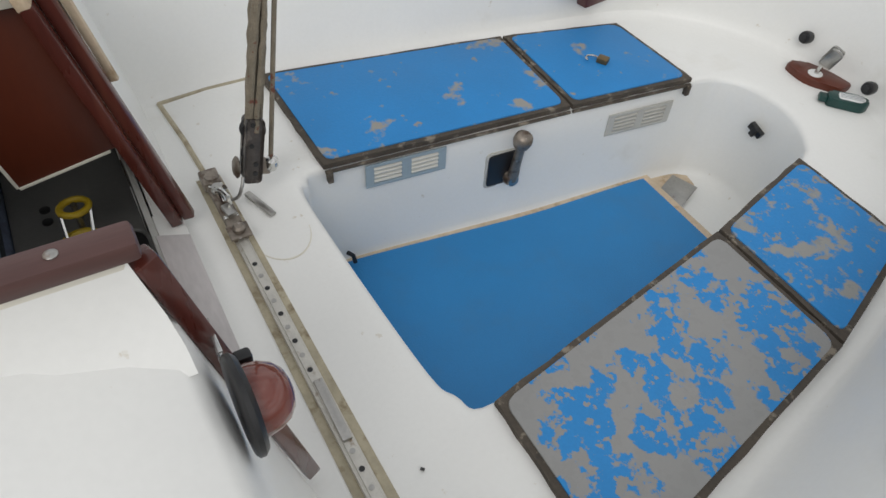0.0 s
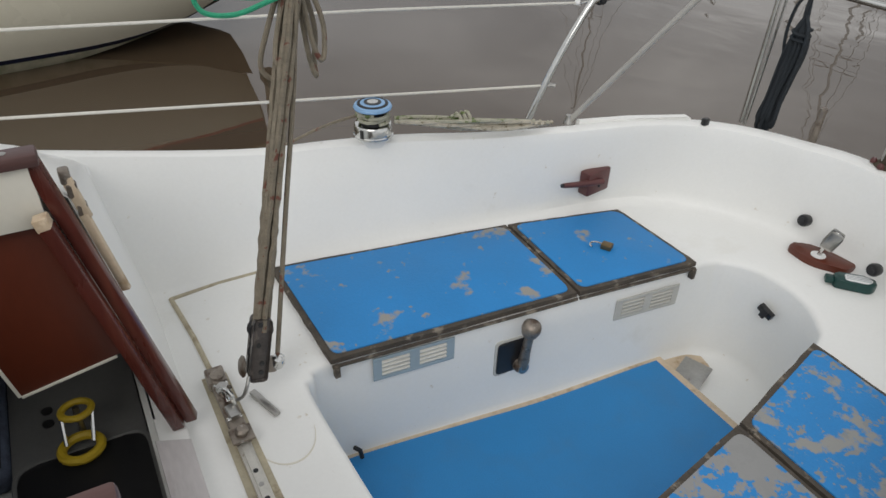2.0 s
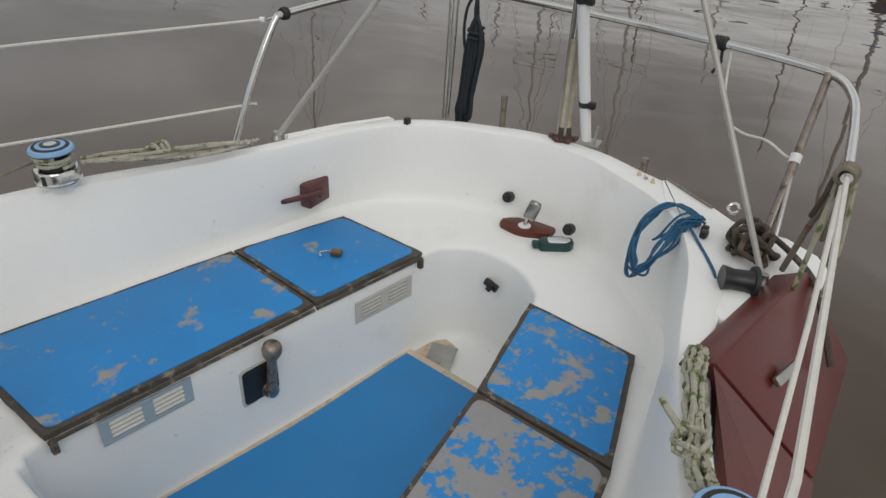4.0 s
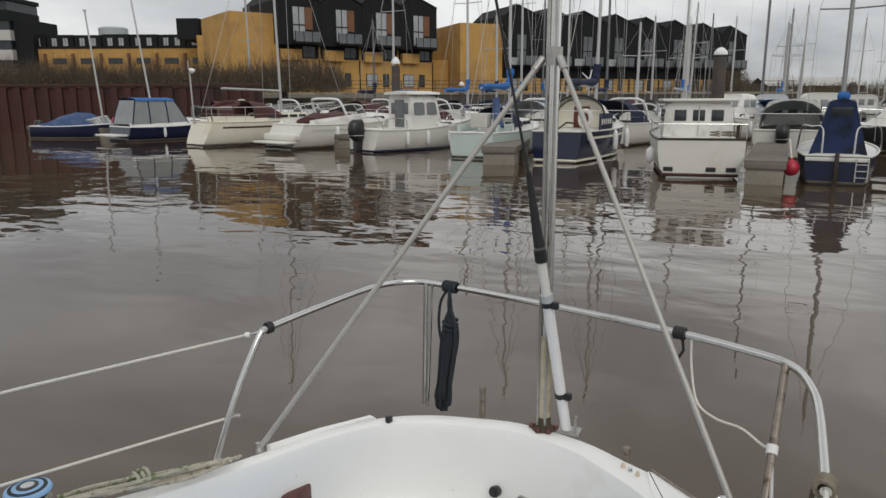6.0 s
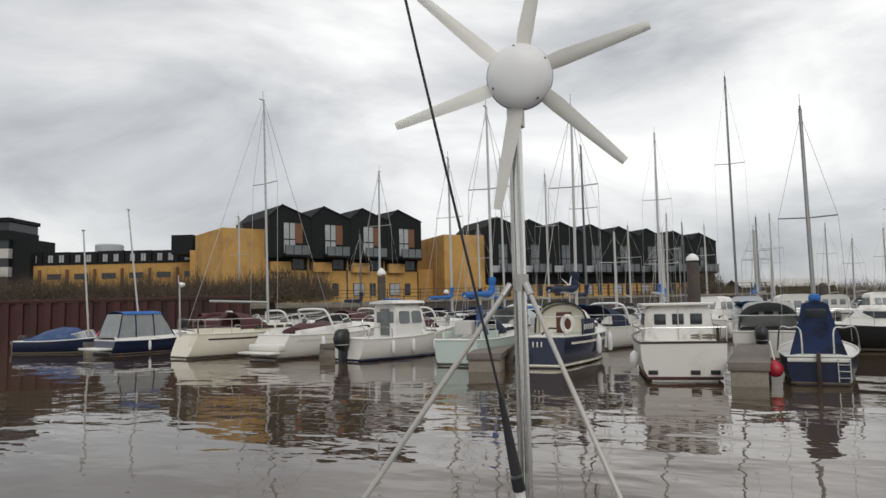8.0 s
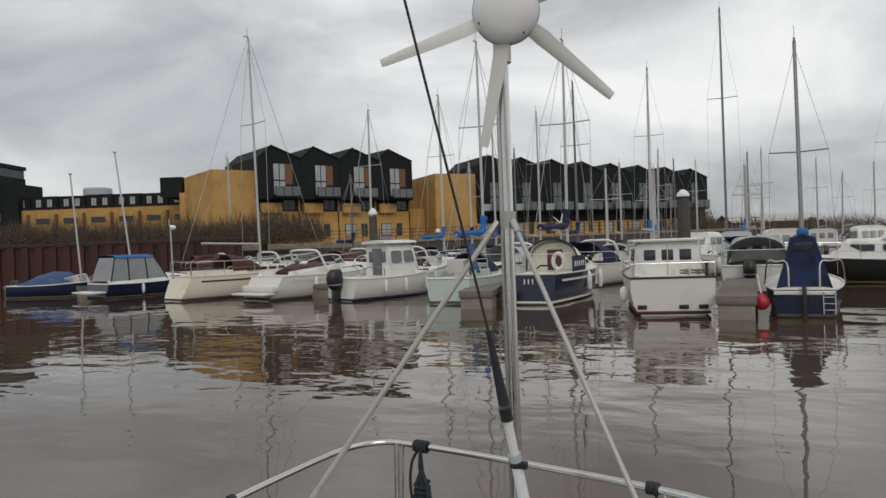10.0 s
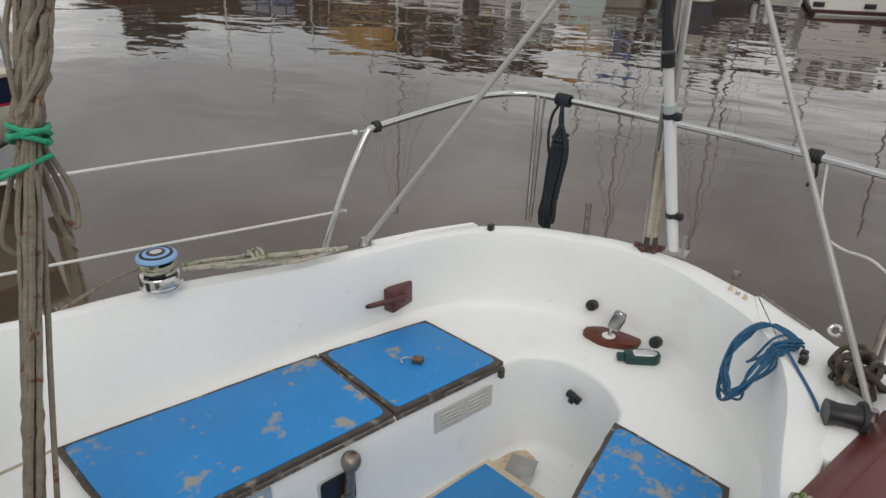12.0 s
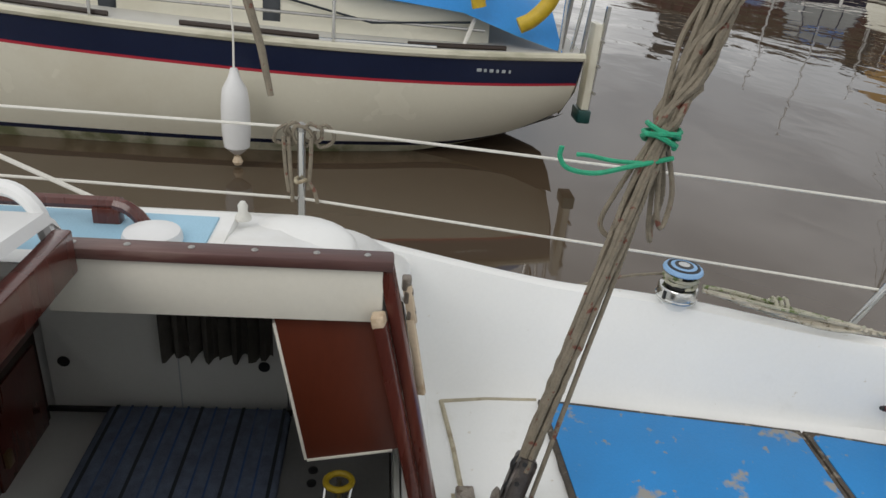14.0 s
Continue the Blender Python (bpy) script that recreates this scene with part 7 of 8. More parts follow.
# 3: cream sailing yacht, its raked transom towards the left
t, R = craft("sailing_yacht", "cream sailing yacht with a maroon spray hood", 6.6, 2.25, 0.98, HULL_CREAM, "yacht", 0.66, sheer=0.16, strake=HULL_CREAM, boot=PILE, rake=0.45, stripe=DARKBROWN)
cabin_block(t, -0.6, 2.2, 0.80, 0.42, 0.95, 0.36, HULL_CREAM, 0.55, 4)
part("cockpit_coaming", loft([[Vector((s * 0.78, y, 0.95)), Vector((s * 0.72, y, 1.18)), Vector((s * 0.64, y, 1.18)), Vector((s * 0.60, y, 0.95))] for s, y in ((-1, -2.6), (-1, -0.6))], True, True), HULL_CREAM, t)
part("cockpit_coaming", loft([[Vector((s * 0.78, y, 0.95)), Vector((s * 0.72, y, 1.18)), Vector((s * 0.64, y, 1.18)), Vector((s * 0.60, y, 0.95))] for s, y in ((1, -2.6), (1, -0.6))], True, True), HULL_CREAM, t)
hood(t, -1.25, 0.15, 0.74, 1.10, 0.72, MAROON)
part("hood_frame", tube([(0.75 * math.cos(a), -1.26, 1.10 + 0.72 * max(0, math.sin(a)) ** 0.6) for a in [math.pi * j / 12 for j in range(13)]], 0.03, 6), DARKBROWN, t)
part("folded_bimini", tube([(-0.78, -2.3, 1.55), (-0.5, -1.9, 1.75), (0.5, -1.9, 1.75), (0.78, -2.3, 1.55)], 0.09, 8, smooth=4), MAROON, t, "dark folded cockpit canopy")
rails(t, R, 0.6)
rig(t, 0.7, 11.65, 1.3, 3.0, None, MAST, 0.9, 1.0, -0.15)
part("vane_pole", tube([(-0.5, -3.35, 0.9), (-0.5, -3.4, 3.0)], 0.035, 8), MAST, t)
vn = part("vane_head", lathe([(0.10, 0), (0.12, 0.08), (0.05, 0.22)], 10, aim((-0.5, -3.4, 3.02), (0.6, 0.8, 0.1))), WHITE, t)
part("vane_tail", moved(prism([(0, -0.02), (0.45, 0.12), (0.55, 0.42), (0.2, 0.1)], -0.012, 0.012), pose(-0.5, -3.4, 2.98, 90, 0, -35)), WHITE, vn)
part("outboard_bracket", box(-0.62, -0.35, -3.3, -3.1, 1.25, 1.65, 0.05), BLACK, t)
part("dan_buoy", tube([(0.6, -3.2, 1.0), (0.55, -3.3, 2.1)], 0.03, 6), DARKBROWN, t)
fender_on(t, 1.14, 0.3, 0.25)
t.matrix_basis = bg(-8.85, 31.2, WATER, -38)
# 4: sports cruiser with a swelling foredeck
t, R = craft("sports_cruiser", "white sports cruiser with a dark cockpit cover", 6.2, 2.35, 0.92, HULL_WHITE, "motorboat", 0.86, sheer=0.22, boot=PILE, rake=0.55, stripe=GREY_WARM)
foredeck(t, 0.0, 3.3, 1.02, 0.92, 1.14, 0.45)
windscreen(t, 0.55, 0.98, 1.15, 0.52)
part("cockpit_side", loft([[Vector((-1.06, -2.9, 0.90)), Vector((-0.95, -2.7, 1.08)), Vector((-0.84, -2.7, 1.08)), Vector((-0.8, -2.7, 0.9))], [Vector((-1.12, 0.0, 0.90)), Vector((-1.02, 0.0, 1.32)), Vector((-0.9, 0.0, 1.32)), Vector((-0.86, 0.0, 0.9))]], True, True), BOATWHITE, t)
part("cockpit_side", loft([[Vector((1.06, -2.9, 0.90)), Vector((0.95, -2.7, 1.08)), Vector((0.84, -2.7, 1.08)), Vector((0.8, -2.7, 0.9))], [Vector((1.12, 0.0, 0.90)), Vector((1.02, 0.0, 1.32)), Vector((0.9, 0.0, 1.32)), Vector((0.86, 0.0, 0.9))]], True, True), BOATWHITE, t)
part("cockpit_cover", loft([[Vector((-0.86, y, 0.98)), Vector((-0.7, y, 1.12 + h)), Vector((-0.25, y + 0.06, 1.24 + h * 1.2)), Vector((0.3, y - 0.05, 1.20 + h)), Vector((0.7, y, 1.14 + h)), Vector((0.86, y, 0.98))] for y, h in ((-2.1, -0.05), (-1.7, 0.10), (-1.1, 0.06), (-0.55, 0.16), (-0.2, 0.02))], False, True), MAROON, t, "dark maroon cockpit cover")
part("bathing_platform", box(-1.0, 1.0, -4.1, -3.45, 0.22, 0.32, 0.05), HULL_WHITE, t)
part("platform_step", box(-1.0, 1.0, -3.62, -3.2, 0.30, 0.60, 0.10, 3), HULL_WHITE, t)
part("arch", tube([(-1.0, -0.9, 1.1), (-0.9, -1.2, 1.75), (-0.6, -1.3, 1.88), (0.6, -1.3, 1.88), (0.9, -1.2, 1.75), (1.0, -0.9, 1.1)], 0.05, 8, smooth=4), WHITE, t)
for s in (-1, 1):
    part("bow_rail", tube([(s * 0.98, 0.6, 1.0), (s * 0.98, 0.8, 1.5), (s * 0.8, 2.2, 1.68), (s * 0.25, 3.5, 1.78), (0, 3.75, 1.75)], 0.016, 6, smooth=4), STEEL, t)
fender_on(t, 1.16, -1.6, 0.25)
fender_on(t, 1.18, 0.6, 0.25)
t.matrix_basis = bg(-5.0, 29.6, WATER, -40)
# 5: fishing boat with a wheelhouse and a black outboard
t, R = craft("fishing_boat", "white fishing boat with a small wheelhouse and a black outboard", 4.9, 1.85, 0.80, HULL_WHITE, "fishing boat", 0.88, sheer=0.28, strake=HULL_WHITE, boot=NAVY, rake=0.12)
foredeck(t, 0.5, 2.5, 0.74, 0.80, 0.98, 0.32)
wh = cabin_block(t, -0.75, 0.95, 0.70, 0.62, 0.72, 1.34, BOATWHITE, 0.42, 2, GLASS_MID, "wheelhouse")
part("roof", loft([[Vector((-0.76 * g, y, 2.04)), Vector((-0.70 * g, y, 2.12)), Vector((0, y, 2.17)), Vector((0.70 * g, y, 2.12)), Vector((0.76 * g, y, 2.04))] for y, g in ((-0.95, 0.9), (-0.80, 1.0), (0.5, 0.97), (0.72, 0.86))], False, True), BOATWHITE, t)
part("wheelhouse_door", box(-0.26, 0.26, -0.785, -0.74, 0.85, 1.85, 0.02), GLASS_MID, t)
outboard(t, -0.1, -2.55, 0.42, 1.35)
part("motor_well", box(-0.62, 0.62, -2.42, -2.05, 0.5, 0.86, 0.06, 3), HULL_WHITE, t)
for s in (-1, 1):
    part("grab_rail", tube([(s * 0.80, -2.2, 0.8), (s * 0.78, -2.1, 1.15), (s * 0.80, -1.2, 1.18), (s * 0.80, -1.1, 0.82)], 0.018, 6, smooth=3), STEEL, t)
    part("bow_rail", tube([(s * 0.82, 0.9, 0.9), (s * 0.8, 1.0, 1.25), (s * 0.55, 2.0, 1.38), (0, 2.62, 1.42)], 0.016, 6, smooth=4), STEEL, t)
for y in (-1.2, -0.2, 0.9):
    fender_on(t, 0.97, y, 0.22, 0.85)
t.matrix_basis = bg(-2.05, 27.0, WATER, -44)
# 6: pale green yacht
t, R = craft("green_yacht", "pale green sailing boat with blue covers", 5.8, 2.0, 0.82, HULL_GREEN, "yacht", 0.74, sheer=0.18, strake=WHITE, rake=0.05)
cabin_block(t, -0.6, 1.9, 0.74, 0.40, 0.82, 0.36, BOATWHITE, 0.45, 3)
hood(t, -1.0, 0.0, 0.70, 0.92, 0.68, SAIL_NAVY)
part("cockpit_coaming", box(-0.72, -0.62, -2.4, -0.9, 0.80, 1.06, 0.03), HULL_GREEN, t)
part("cockpit_coaming", box(0.62, 0.72, -2.4, -0.9, 0.80, 1.06, 0.03), HULL_GREEN, t)
part("hung_cover", tube([(0.45, -1.9, 1.9), (0.5, -2.0, 1.4), (0.62, -2.1, 0.95)], lambda q: 0.10 + 0.10 * q, 8, smooth=4), SAIL_DIM, t, "faded blue cover hung in folds")
part("tiller_cover", box(-0.30, 0.30, -2.3, -1.9, 0.95, 1.42, 0.05), GREY_WARM, t)
rails(t, R, 0.6, True)
rig(t, 0.5, 9.2, 1.2, 2.6, SAIL_BLUE, MAST, 0.8, 0.9)
t.matrix_basis = bg(1.25, 25.0, WATER, -24)
# 7: navy yacht
t, R = craft("navy_yacht", "navy hulled sailing yacht with a cream cockpit shelter", 6.2, 2.15, 0.92, NAVY, "yacht", 0.70, sheer=0.14, strake=OFFWHITE, boot=HULL_CREAM, rake=0.10, stripe=HULL_CREAM)
cabin_block(t, -0.6, 2.2, 0.88, 0.45, 0.90, 0.40, BOATWHITE, 0.5, 3)
hood(t, -1.0, 0.2, 0.86, 0.95, 1.0, HULL_CREAM)
part("shelter_back", prism([(0.82 * math.cos(a), 0.9 * max(0, math.sin(a)) ** 0.6) for a in [math.pi * j / 12 for j in range(13)]], -0.02, 0.02), HULL_CREAM, t).matrix_basis = pose(0, -0.72, 0.95, 90, 0, 0)
part("hatch_board", box(-0.22, 0.30, -0.80, -0.74, 0.95, 1.62, 0.02), PANEL_RED, t)
part("hood_bow", tube([(0.88 * math.cos(a), -1.02, 0.95 + 1.02 * max(0, math.sin(a)) ** 0.6) for a in [math.pi * j / 12 for j in range(13)]], 0.035, 6), BLACK, t)
part("life_ring", tube([(0.62 + 0.17 * math.cos(a), -2.3, 1.28 + 0.24 * math.sin(a)) for a in [2 * math.pi * j / 14 for j in range(14)]], 0.065, 8, True), OFFWHITE, t)
part("dodger", box(0.93, 0.96, -1.9, -0.4, 0.92, 1.42, 0.01), SAIL_NAVY, t, "navy canvas dodger with a pale lettered name")
for k in range(5):
    part("dodger_mark", box(0.955, 0.97, -1.7 + k * 0.24, -1.58 + k * 0.24, 1.08, 1.25, 0.004), BOATWHITE, t)
part("tiller", tube([(0, -2.9, 1.0), (0, -2.2, 1.15), (0.05, -1.7, 1.12)], 0.03, 6), DARKBROWN, t)
rails(t, R, 0.6, True)
rig(t, 0.9, 8.9, 1.3, 3.0, SAIL_NAVY, MAST, 0.9, 1.0, 0.1)
for k in range(3):
    part("stern_mark", box(-0.22 + k * 0.13, -0.18 + k * 0.13, -3.20, -3.16, 0.62, 0.78, 0.01), BOATWHITE, t)
fender_on(t, 1.12, -0.6, 0.25, 1.1)
fender_on(t, 1.14, 0.8, 0.25, 1.1)
t.matrix_basis = bg(3.95, 23.8, WATER, -26)
# 8: boxy white launch, stern towards the water
t, R = craft("white_launch", "boxy white launch with a square wheelhouse", 5.4, 2.1, 0.92, HULL_WHITE, "launch", 0.94, 0.55, 0.2, strake=DARKBROWN, boot=RUST)
cabin_block(t, -1.75, 0.5, 0.84, 0.80, 0.92, 0.88, BOATWHITE, 0.2, 3, GLASS_DK, "wheelhouse")
part("roof", box(-0.88, 0.88, -1.9, 0.5, 1.79, 1.86, 0.03), HULL_WHITE, t)
for k in (-0.72, 0.25, 0.70):
    part("port", box(k - 0.11, k + 0.11, -2.73, -2.68, 0.16, 0.26, 0.01), BLACK, t)
part("door_line", box(-0.012, 0.012, -1.78, -1.745, 0.95, 1.7), GREY_WARM, t)
part("samson_post", tube([(0.85, -2.3, 0.9), (0.85, -2.3, 1.25)], 0.04, 8), DARKBROWN, t)
for x in (0.35, 0.6, 0.8):
    part("coiled_line", tube([(x + 0.11 * math.cos(a), -2.2 + 0.11 * math.sin(a), 0.97 + 0.01 * a) for a in [j * 0.7 for j in range(18)]], 0.018, 5), ROPE_OLD, t)
rails(t, R, 0.35)
part("fender", lathe([(0.03, 0), (0.1, 0.07), (0.11, 0.2), (0.1, 0.33), (0.03, 0.4)], 12, Matrix.Translation((-1.12, -2.2, 0.3))), WHITE, t)
t.matrix_basis = bg(6.05, 19.5, WATER, -12)
# 9: navy yacht seen from the stern, with its cockpit tent
t, R = craft("tented_yacht", "navy hulled yacht with a tall blue cockpit tent", 6.4, 2.0, 0.72, NAVY, "yacht", 0.72, strake=OFFWHITE)
part("cockpit_tent", loft([[Vector((-0.66, y, 0.70)), Vector((-0.50, y, 1.25)), Vector((-0.28 - 0.02 * k, y - 0.1, 2.02)), Vector((0.0, y - 0.12, 2.12)), Vector((0.28 + 0.02 * k, y - 0.1, 2.02)), Vector((0.50, y, 1.25)), Vector((0.66, y, 0.70))] for k, y in enumerate((-2.55, -1.8, -1.0, 0.1))], False, True), SAIL_DEEP, t)
part("tent_window", moved(box(-0.24, 0.24, -0.015, 0.015, -0.12, 0.12, 0.01), pose(0, -2.62, 1.78, 8, 0, 0)), GLASS_DK, t)
for s in (-1, 1):
    part("push_rail", tube([(s * 0.35, -3.1, 0.72), (s * 0.38, -3.1, 1.38), (s * 0.62, -3.0, 1.42), (s * 0.85, -2.7, 1.40), (s * 0.95, -2.2, 0.8)], 0.022, 7, smooth=4), STEEL, t)
lb = part("ladder", tube([(0.42, -3.25, 0.1), (0.42, -3.25, 0.66)], 0.018, 6), STEEL, t)
part("ladder", tube([(0.68, -3.25, 0.1), (0.68, -3.25, 0.66)], 0.018, 6), STEEL, t)
for z in (0.2, 0.36, 0.52):
    part("rung", tube([(0.42, -3.25, z), (0.68, -3.25, z)], 0.015, 6), STEEL, lb)
part("rudder", box(-0.05, 0.05, -3.35, -3.15, -0.2, 0.8, 0.02), DARKBROWN, t)
part("stern_trim", box(-0.70, 0.70, -3.24, -3.18, 0.58, 0.68, 0.02), OFFWHITE, t)
rig(t, 0.6, 7.9, 1.1, 0, None, MAST_MID, 0.8, 0.9, -0.05, 0.07, 0.51)
part("stowed_sail", box(-0.15, 0.15, -2.2, 0.5, 2.04, 2.28, 0.10, 3), SAIL_BLUE, t, "bright blue stowed sail")
t.matrix_basis = bg(9.25, 18.0, WATER, -27) @ Matrix.Scale(0.88, 4)
rd = thing("red_buoy", (0, 0, 0), "round red mooring buoy hanging at the pontoon", "buoy")
part("ball", lathe([(0.002, -0.18), (0.10, -0.15), (0.16, -0.08), (0.18, 0.0), (0.16, 0.08), (0.10, 0.15), (0.05, 0.18), (0.04, 0.22)], 18), RED, rd)
part("lanyard", tube([(0, 0, 0.2), (0.05, 0.3, 0.62)], 0.015, 6), WIRE, rd)
rd.matrix_basis = bg(7.22, 15.95, WATER + 0.33)
# 10: big motor cruiser at the edge
t, R = craft("motor_cruiser", "large motor cruiser with a dark side and a white top", 9.0, 3.2, 0.85, BLACK, "motor cruiser", 0.92, strake=WHITE)
cabin_block(t, -2.6, 2.4, 1.35, 0.8, 0.82, 0.75, BOATWHITE, 0.8, 4)
cabin_block(t, -1.4, 0.6, 1.1, 0.9, 1.55, 0.55, BOATWHITE, 0.7, 2)
rails(t, R, 0.5)
part("name_board", box(1.55, 1.62, -3.4, -2.4, 0.25, 0.6, 0.02), BOATWHITE, t)
t.matrix_basis = bg(16.2, 24.8, WATER, 62)


# ---- pontoons and piles ----
def pontoon(u, v, length, width, turn, label, floats=2):
    t = thing("pontoon", (0, 0, 0), label, "pontoon", "finger pontoons")
    fr = part("frame", box(-width / 2, width / 2, 0, length, 0.34, 0.50, 0.02), DECKWOOD, t)
    n = max(4, int(length / 0.30))
    for k in range(n):
        part("plank", box(-width / 2 - 0.02, width / 2 + 0.02, k * length / n + 0.01, (k + 1) * length / n - 0.01, 0.50, 0.53), DECKWOOD, fr)
    for k in range(floats):
        y = (k + 0.02) * length / floats
        part("float", box(-width / 2 + 0.04, width / 2 - 0.04, y, y + 1.4, -0.25, 0.36, 0.03), CONCRETE, t, "stained concrete float")
    t.matrix_basis = bg(u, v, WATER, turn)


pontoon(6.45, 15.5, 9.5, 0.85, -24, "grey decked finger pontoon on concrete floats", 4)
pontoon(0.85, 20.2, 9.0, 1.0, -10, "stained concrete ended finger pontoon", 3)
pontoon(-5.0, 27.4, 8.0, 1.2, -35, "low concrete pontoon between motorboats", 3)
pontoon(-18.2, 34.2, 7.0, 1.2, -50, "low concrete pontoon beside a covered boat", 3)
pontoon(-23.5, 37.0, 6.0, 1.2, -50, "low pontoon by the sheet pile wall", 2)
pw = thing("walkway_pontoon", (0, 0, 0), "long walkway pontoon behind the moored boats", "pontoon")
part("deck", box(-26, 30, 0, 1.8, 0.36, 0.55, 0.03), DECKWOOD, pw)
for k in range(16):
    part("float", box(-25 + k * 3.4, -23.4 + k * 3.4, 0.05, 1.75, -0.25, 0.38, 0.03), CONCRETE, pw)
pw.matrix_basis = bg(0.0, 38.5, WATER, -9)


def pile(u, v, top, r, cap=True):
    t = thing("mooring_pile", (0, 0, 0), "dark steel mooring pile with a white conical cap", "pile", "mooring piles")
    part("shaft", lathe([(r, -1.0), (r, 0.6), (r * 1.01, 0.62), (r * 1.0, top - 0.2)], 14), PILE, t)
    part("cap", lathe([(r * 1.04, top - 0.12), (r * 1.04, top - 0.02), (r * 0.85, top + 0.06), (r * 0.4, top + 0.16), (0.01, top + 0.19)], 14), WHITE if cap else PILE, t)
    part("collar", lathe([(r * 1.3, 0.45), (r * 1.3, 0.6), (r * 1.02, 0.62)], 14), STEEL_DULL, t)
    t.matrix_basis = bg(u, v, WATER)


pile(-3.3, 32.5, 3.55, 0.19)
pile(10.5, 30.5, 3.75, 0.26)
pile(-12.3, 47.5, 3.35, 0.20)
pile(31.6, 60, 2.95, 0.30, False)
pile(-0.55, 60.0, 3.1, 0.22)

# ---- more boats further back: hull, cabin, mast and covers each ----
rnd = random.Random(77)
BACK = [(-4.6, 46, 11.1, SAIL_BLUE, 0), (-0.3, 40.5, 10.9, SAIL_BLUE, 0), (3.4, 47, 12.1, SAIL_BLUE, 0), (8.1, 42, 11.8, SAIL_NAVY, 0), (13.0, 43, 12.7, SAIL_BLUE, 0.1), (17.8, 43, 16.3, None, 0), (13.4, 52, 7.7, None, 0), (16.5, 53, 8.7, None, 0.2),
        (-6.6, 48, 7.1, SAIL_NAVY, 0), (-15.4, 48, 8.6, None, 0), (5.6, 52, 9.0, SAIL_BLUE, 0), (9.6, 40, 6.0, None, 0), (11.0, 36, 5.5, None, 0), (27.0, 58, 9.1, None, 0), (33.8, 58, 6.8, None, 0.1), (31.4, 48, 12.2, SAIL_NAVY, 0.1), (22.0, 50, 7.0, SAIL_BLUE, 0), (24.5, 55, 8.5, None, 0), (29.5, 64, 7.5, None, -0.2), (36, 66, 9.0, None, 0), (20.5, 46, 6.5, None, 0), (18.5, 60, 8.0, SAIL_BLUE, 0), (21.5, 64, 9.2, None, 0), (25.8, 70, 9.5, None, 0), (39, 62, 8.0, None, 0), (6.9, 50, 11.5, None, 0), (1.6, 44, 7.2, SAIL_NAVY, 0)]
for k, (u, v, top, cover, lean) in enumerate(BACK):
    L = rnd.uniform(5.5, 7.5)
    t, R = craft("moored_boat", "white moored sailing boat with " + ("a blue sail cover" if cover else "bare spars"), L, L * 0.33, 0.95, rnd.choice((HULL_WHITE, HULL_WHITE, HULL_CREAM, NAVY)), "yacht", 0.75)
    cabin_block(t, -0.6, L * 0.28, L * 0.11, L * 0.06, 0.95, 0.45, BOATWHITE, 0.3, 3)
    if rnd.random() < 0.8:
        hood(t, -1.2, 0.0, L * 0.11, 1.0, 0.8, rnd.choice((SAIL_BLUE, SAIL_NAVY, SAIL_DIM, MAROON, GREY)))
    # no hollow here: a flat brown slab paints the cockpit's shade on the deck
    part("cockpit_shade", box(-L * 0.085, L * 0.085, -L * 0.42, -0.7, 0.96, 1.0, 0.01), DARKBROWN, t, "flat dark slab on the deck for the shade in a cockpit")
    part("tiller_bundle", tube([(0.1, -L * 0.40, 1.1), (-0.05, -L * 0.32, 1.22), (0.12, -L * 0.22, 1.15)], 0.06, 6, smooth=3), rnd.choice((SAIL_DIM, DARKBROWN, ROPE_OLD, RED)), t)
    for y in (-L * 0.2, L * 0.1):
        part("fender", lathe([(0.02, 0), (0.08, 0.06), (0.09, 0.25), (0.08, 0.45), (0.02, 0.55)], 8, Matrix.Translation((rnd.choice((-1, 1)) * L * 0.172, y, 0.3))), rnd.choice((WHITE, NAVY, BLACK)), t)
    rails(t, R, 0.6, True)
    rig(t, L * 0.08, top - WATER, 1.3, 2.8, cover, rnd.choice((MAST, MAST, MAST, MAST_DK)), 0.9, 1.0, lean, 0.085)
    t.matrix_basis = bg(u, v + 1.0, WATER, rnd.choice((-25, -20, 160, -15, -30)) + rnd.uniform(-6, 6))
